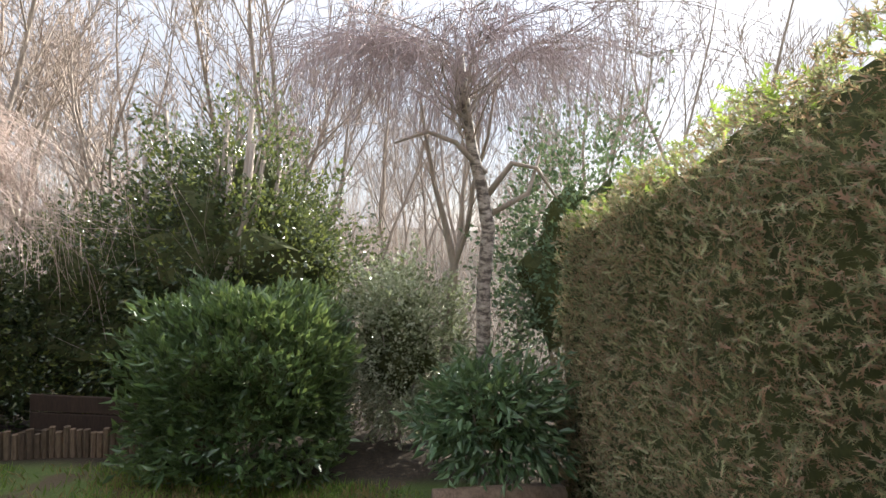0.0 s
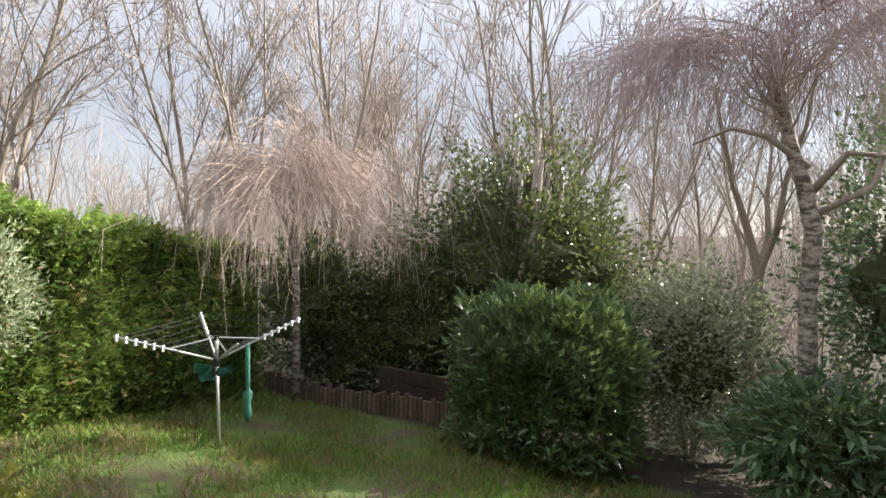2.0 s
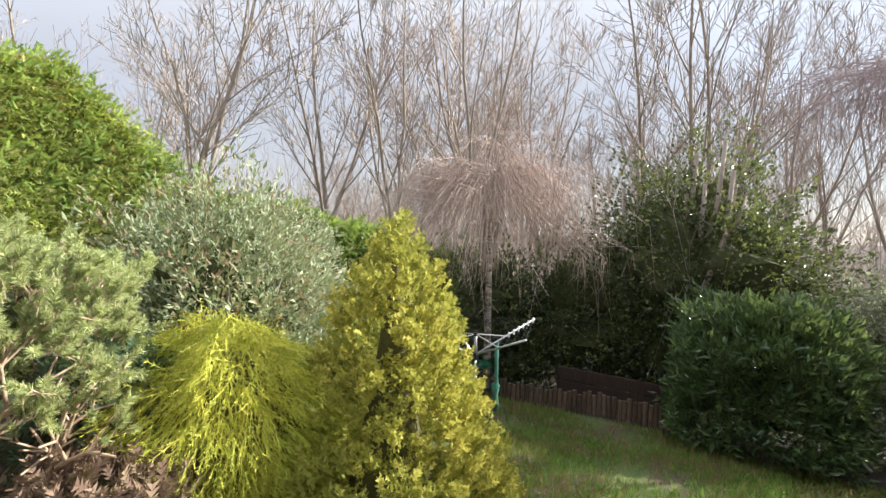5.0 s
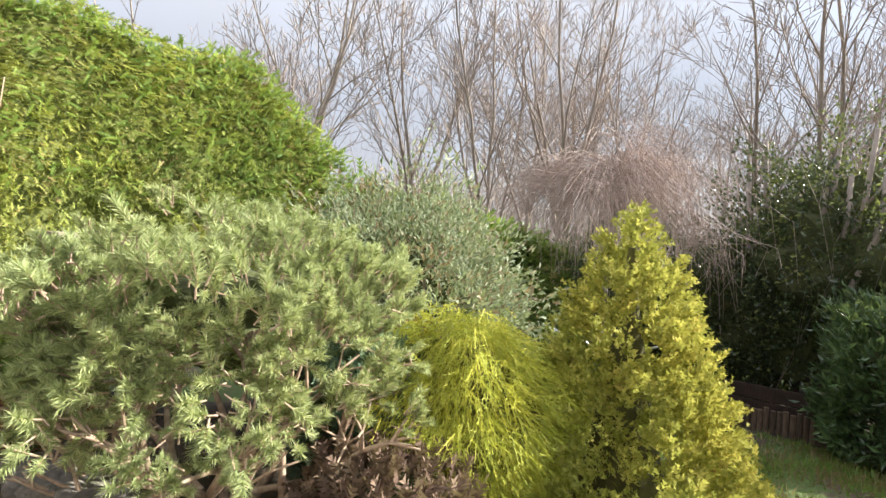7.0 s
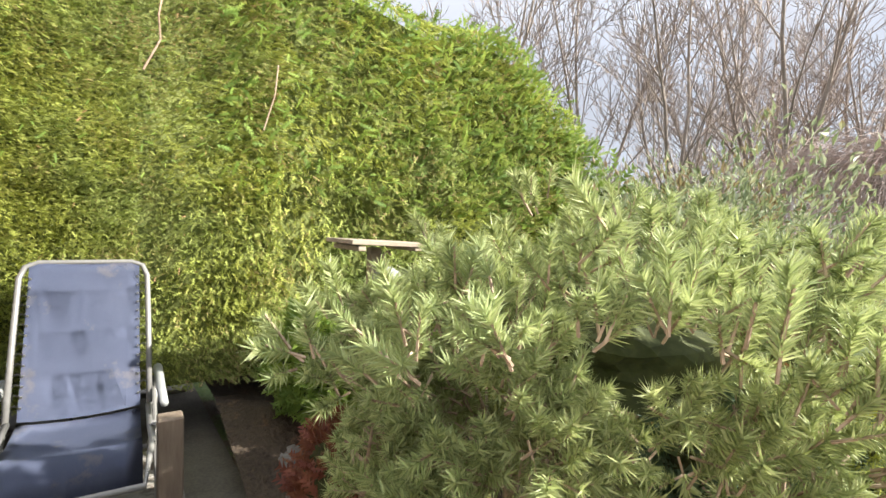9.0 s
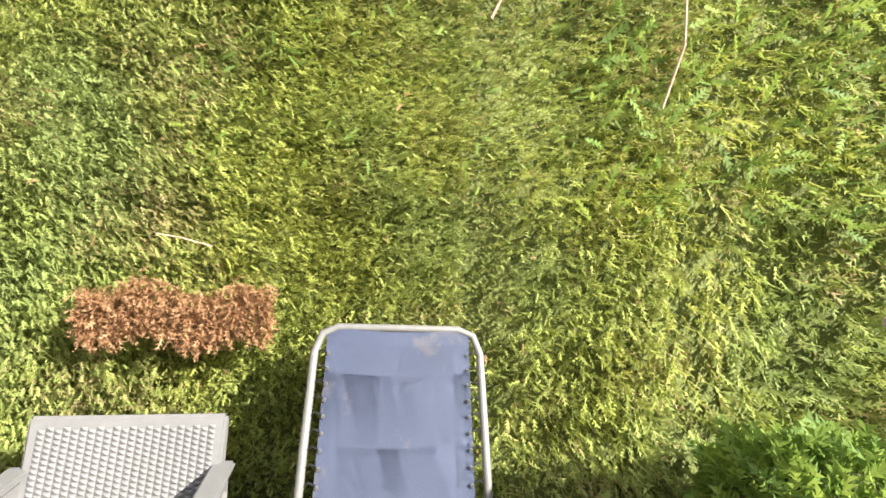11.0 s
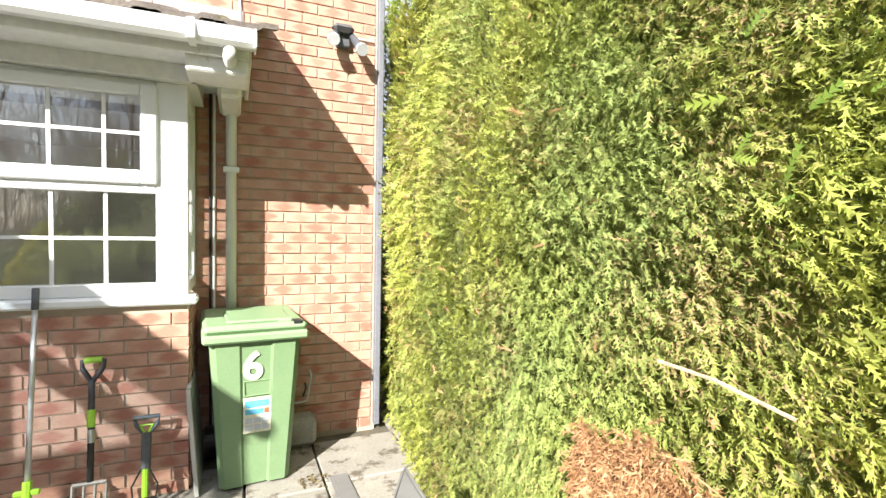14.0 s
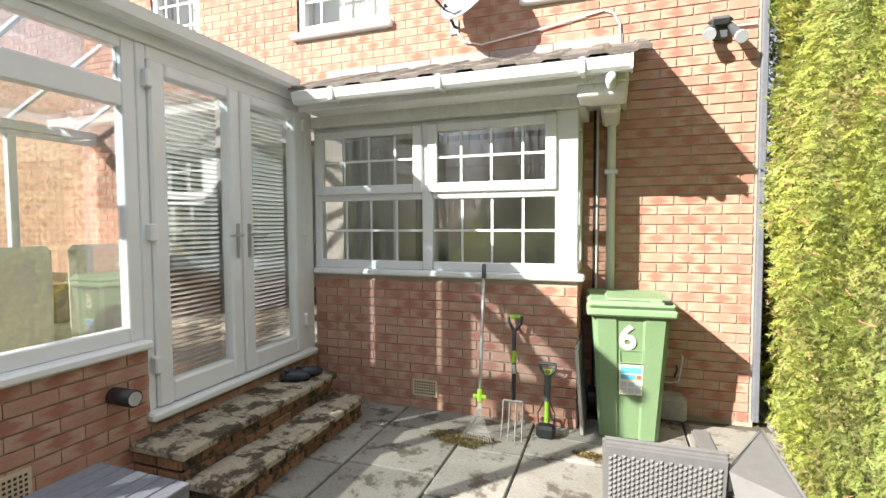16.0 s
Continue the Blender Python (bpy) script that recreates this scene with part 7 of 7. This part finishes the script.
# damp moss and leaf litter lying on the paving
def litter(label, x, y, rx, ry, n, seed):
    r = np.random.default_rng(seed)
    rad = np.sqrt(r.uniform(0, 1, n)) * r.uniform(0.6, 1.0, n)
    a = r.uniform(0, 2 * math.pi, n)
    p = np.stack([x + np.cos(a) * rad * rx * (1 + 0.25 * np.sin(3 * a)), y + np.sin(a) * rad * ry * (1 + 0.3 * np.cos(2 * a + 1)), 0.006 + 0.014 * (1 - rad) * r.uniform(0, 1, n)], -1)
    ax = unit(np.stack([r.normal(0, 1, n), r.normal(0, 1, n), r.normal(0, 0.12, n)], -1))
    v, f = sprays(p, ax, np.tile([0, 0, 1.0], (n, 1)) + r.normal(0, 0.2, (n, 3)), r.uniform(0.012, 0.03, n), LEAF_ROUND)
    return tagged(mesh_part("leaf_litter", v, f, MAT["litter"]), label, "leaf litter", kind="stuff")


litter("damp brown moss and leaf litter on the paving", -1.0, 3.17, 0.26, 0.13, 1500, 41)
litter("small patch of yellow-brown moss on the paving", -0.12, 3.2, 0.13, 0.06, 500, 42)
litter("scattered dead leaves against the bin", 0.42, 3.45, 0.12, 0.12, 60, 43)

# rotary clothes dryer on the lawn
dry = thing("rotary_dryer", "grey rotary clothes dryer with pegs and a tied green cover", "clothes dryer", at=(-1.60, -6.85, -1.53), rz=20)
HUB = 1.15
part("pole", tubed([(0.0, 0.0, -0.05), (0.035, 0, HUB)], 0.02, 10), MAT["alu"], dry, smooth=True)
part("mast", tubed([(0.035, 0, HUB), (0.04, 0, HUB + 0.3)], 0.024, 10), MAT["alu"], dry, smooth=True)
part("hub", tubed([(0.035, 0, HUB - 0.07), (0.035, 0, HUB + 0.03)], 0.045, 10), MAT["black"], dry)
part("top_cap", tubed([(0.04, 0, HUB + 0.27), (0.04, 0, HUB + 0.32)], 0.035, 10), MAT["black"], dry)
ends = []
r = random.Random(2)
for k in range(4):
    a = radians(45 + 90 * k)
    e = Vector((0.035 + math.cos(a) * 1.1, math.sin(a) * 1.1, HUB + 0.44))
    ends.append(e)
    s = Vector((0.035, 0, HUB))
    part("arm", tubed([s, e], 0.014, 8), MAT["alu"], dry, smooth=True)
    part("strut", tubed([Vector((0.04, 0, HUB + 0.3)), s.lerp(e, 0.5)], 0.009, 6), MAT["alu"], dry)
    if k != 1:
        for j in range(6):
            q = s.lerp(e, 0.55 + j * 0.085)
            part("peg", boxed(q.x - 0.012, q.y - 0.02, q.z - 0.05, q.x + 0.012, q.y + 0.02, q.z + 0.03, bevel=0.004), MAT["peg"], dry)
for ring in (0.45, 0.6, 0.75, 0.9, 0.98):
    q = [Vector((0.035, 0, HUB)).lerp(e, ring) for e in ends]
    for k in range(4):
        part("line", tubed([q[k], (q[k] + q[(k + 1) % 4]) / 2 - Vector((0, 0, 0.015)), q[(k + 1) % 4]], 0.002, 4), MAT["charcoal"], dry)
for i in range(2):
    bm = bmesh.new()
    rows = []
    for t in range(7):
        rows.append([bm.verts.new((0.035 - (-0.28 + 0.05 * k) * (1 if i == 0 else -0.9), 0.05 * math.sin(k * 1.3 + t) + 0.02, HUB - 0.02 - 0.05 * t * (1 - 0.06 * k) - 0.015 * k)) for k in range(6)])
    for a, b in zip(rows[:5 - 2 * i], rows[1:]):
        for k in range(5):
            bm.faces.new((a[k], a[k + 1], b[k + 1], b[k]))
    for v in [v for v in bm.verts if not v.link_faces]:
        bm.verts.remove(v)
    bmesh.ops.solidify(bm, geom=bm.faces[:], thickness=0.004)
    part("cover", bm, MAT["green_cloth"], dry, "green folded cover cloth", True)
ex = Vector((0.035, 0, HUB)).lerp(ends[2], 0.35)
part("cover_tie", tubed([ex, ex - Vector((0, 0, 0.35)), ex - Vector((0.01, 0, 0.62)), ex - Vector((-0.01, 0.02, 0.66)), ex - Vector((0.0, 0.0, 0.8)), ex - Vector((0.0, 0.0, 0.95)), ex - Vector((0.0, 0, 1.05))], [0.03, 0.03, 0.025, 0.075, 0.035, 0.06, 0.02], 8), MAT["green_cloth"], dry, "knotted hanging green cloth", True)

# ---- inside the conservatory and kitchen ----
for k, (x, y, a) in enumerate(((-3.42, 1.72, 4), (-3.42, 2.30, -3), (-4.9, 1.9, 180))):
    dc = thing("dining_chair", "beige upholstered dining chair with oak legs indoors", "chair", "dining chairs", at=(x, y, 0.37), rz=a)
    part("backrest", boxed(0.18, -0.23, 0.42, 0.25, 0.23, 1.02, bevel=0.03), MAT["chair_cloth"], dc)
    part("seat", boxed(-0.24, -0.23, 0.38, 0.25, 0.23, 0.47, bevel=0.03), MAT["chair_cloth"], dc)
    for px, py in ((-0.21, -0.2), (-0.21, 0.17), (0.2, -0.2), (0.2, 0.17)):
        part("leg", boxed(px, py, 0.0, px + 0.04, py + 0.04, 0.39, bevel=0.003), MAT["oak"], dc)
dt = thing("dining_table", "oak dining table inside the conservatory", "table", at=(-4.0, 1.85, 0.37))
part("tabletop", boxed(-0.5, -0.6, 0.70, 0.5, 0.9, 0.75, bevel=0.006), MAT["oak"], dt)
for px, py in ((-0.45, -0.55), (-0.45, 0.78), (0.38, -0.55), (0.38, 0.78)):
    part("leg", boxed(px, py, 0.0, px + 0.07, py + 0.07, 0.70, bevel=0.004), MAT["oak"], dt)


def curtain(label, x0, x1, y, z0, z1, folds=9):
    cv_ = thing("curtain", label, "curtain", "window curtains")
    bm = bmesh.new()
    n = folds * 8
    rows = [[bm.verts.new((x0 + (x1 - x0) * i / n, y + 0.035 * math.sin(2 * math.pi * folds * i / n), z)) for i in range(n + 1)] for z in (z0, z1)]
    for i in range(n):
        bm.faces.new((rows[0][i], rows[0][i + 1], rows[1][i + 1], rows[1][i]))
    bmesh.ops.solidify(bm, geom=bm.faces[:], thickness=0.004)
    part("cloth", bm, MAT["curtain"], cv_, smooth=True)
    part("pole", tubed([(x0 - 0.05, y, z1 + 0.02), (x1 + 0.05, y, z1 + 0.02)], 0.012, 8), MAT["steel"], cv_)


curtain("pale gathered curtain hanging inside the kitchen window", C + 0.15, C + 0.65, E + 0.22, 1.0, 2.25)
curtain("pale narrow curtain behind the middle of the kitchen window", -1.62, -1.32, E + 0.24, 1.0, 2.25, 5)
tagged(part("window_board", boxed(C + 0.05, E + 0.205, 1.0, -0.47, M + 0.25, 1.05), MAT["upvc"]), "white inner window board of the kitchen bay", "sill", kind="structure")
tagged(part("ceiling_bay", boxed(C + 0.02, E + 0.08, 2.30, -0.33, M + 0.25, 2.325), MAT["plaster"]), "plain ceiling of the kitchen bay", "ceiling", kind="structure")

# ---- bricks and paving ----
lay_bricks(brick_rows(C + 0.005, -0.25, 0.005, 1.08), wall_ext, lambda u: (u, E), 0)
lay_bricks(brick_rows(E + 0.03, M - 0.02, 0.005, 1.08), wall_ext, lambda u: (-0.25, u), 90)
lay_bricks(brick_rows(0.5, 1.975, 0.005, 0.80), wall_cons, lambda u: (C, u), 90)
lay_bricks(brick_rows(1.98, E - 0.02, 0.005 + 0.075 * 4, 0.39), wall_cons, lambda u: (C, u), 90)
near = brick_rows(-0.24, 0.965, 0.005, 3.6)[:300]
lay_bricks(near, wall_house, lambda u: (u, M), 0)
done = {(round(u, 3), round(z, 3)) for u, z, _ in near}
rest = [b for b in brick_rows(-0.24, 0.965, 0.005, 5.2, house_holes) if (round(b[0], 3), round(b[1], 3)) not in done and b[1] > near[-1][1] - 0.01]
rest += brick_rows(-9.465, -0.24, 0.005 + 0.075 * 38, 5.2, house_holes) + brick_rows(-9.465, -5.42, 0.005, 2.84)
vs, fs = [], []
cube = np.array([(x, y, z) for x in (-1, 1) for y in (-1, 1) for z in (-1, 1)], float)
cf = np.array([(0, 1, 3, 2), (4, 6, 7, 5), (0, 4, 5, 1), (2, 3, 7, 6), (0, 2, 6, 4), (1, 5, 7, 3)])
for i, (u, z, ln) in enumerate(rest):
    vs.append(cube * np.array([ln / 2, 0.015, 0.0325]) + np.array([u, M + 0.0095, z]))
    fs.append(cf + 8 * i)
far_bricks = mesh_part("upper_bricks", np.concatenate(vs), np.concatenate(fs), MAT["brick_far"], wall_house)
tagged(far_bricks, kind="stuff")

SLAB_MESH = {}


def slab_mesh(w, d):
    key = (round(w, 2), round(d, 2))
    if key not in SLAB_MESH:
        bm = bmesh.new()
        box(bm, -w / 2, -d / 2, -0.035, w / 2, d / 2, 0.0)
        top_e = [e for e in bm.edges if all(v.co.z > -0.01 for v in e.verts)]
        bmesh.ops.bevel(bm, geom=top_e, offset=0.006, segments=1, affect='EDGES')
        me = bpy.data.meshes.new("paving_slab")
        bm.to_mesh(me)
        bm.free()
        me.materials.append(MAT["slab"])
        SLAB_MESH[key] = me
    return SLAB_MESH[key]


r = random.Random(12)
x = -9.4
col_ = 0
while x < 1.8:
    w = (0.45, 0.6, 0.45, 0.6)[col_ % 4]
    y = -5.2 + (0.2 if col_ % 2 else 0.0)
    while y < 5.1:
        d = r.choice((0.45, 0.6, 0.6, 0.3))
        cx, cy = x + w / 2, y + d / 2
        corners = [(cx + sx * w / 2, cy + sy * d / 2) for sx in (-1, 1) for sy in (-1, 1)]
        inside_house = cy > M + 0.1 and cx < 1.0
        in_ext = (cy > E + 0.3 and C < cx < -0.25) or (cy > 1.2 and -5.9 < cx < C - 0.3)
        if all(beyond_edge(np.array(a), np.array(b)) < -0.02 for a, b in corners) and not inside_house and not in_ext:
            ob = new("paving_slab", slab_mesh(w - 0.014, d - 0.014))
            ob.matrix_world = pose(cx, cy, r.uniform(-0.003, 0.003), r.uniform(-0.3, 0.3), r.uniform(-0.3, 0.3), r.uniform(-0.4, 0.4))
            ob.parent = terrace
        y += d
    x += w
    col_ += 1
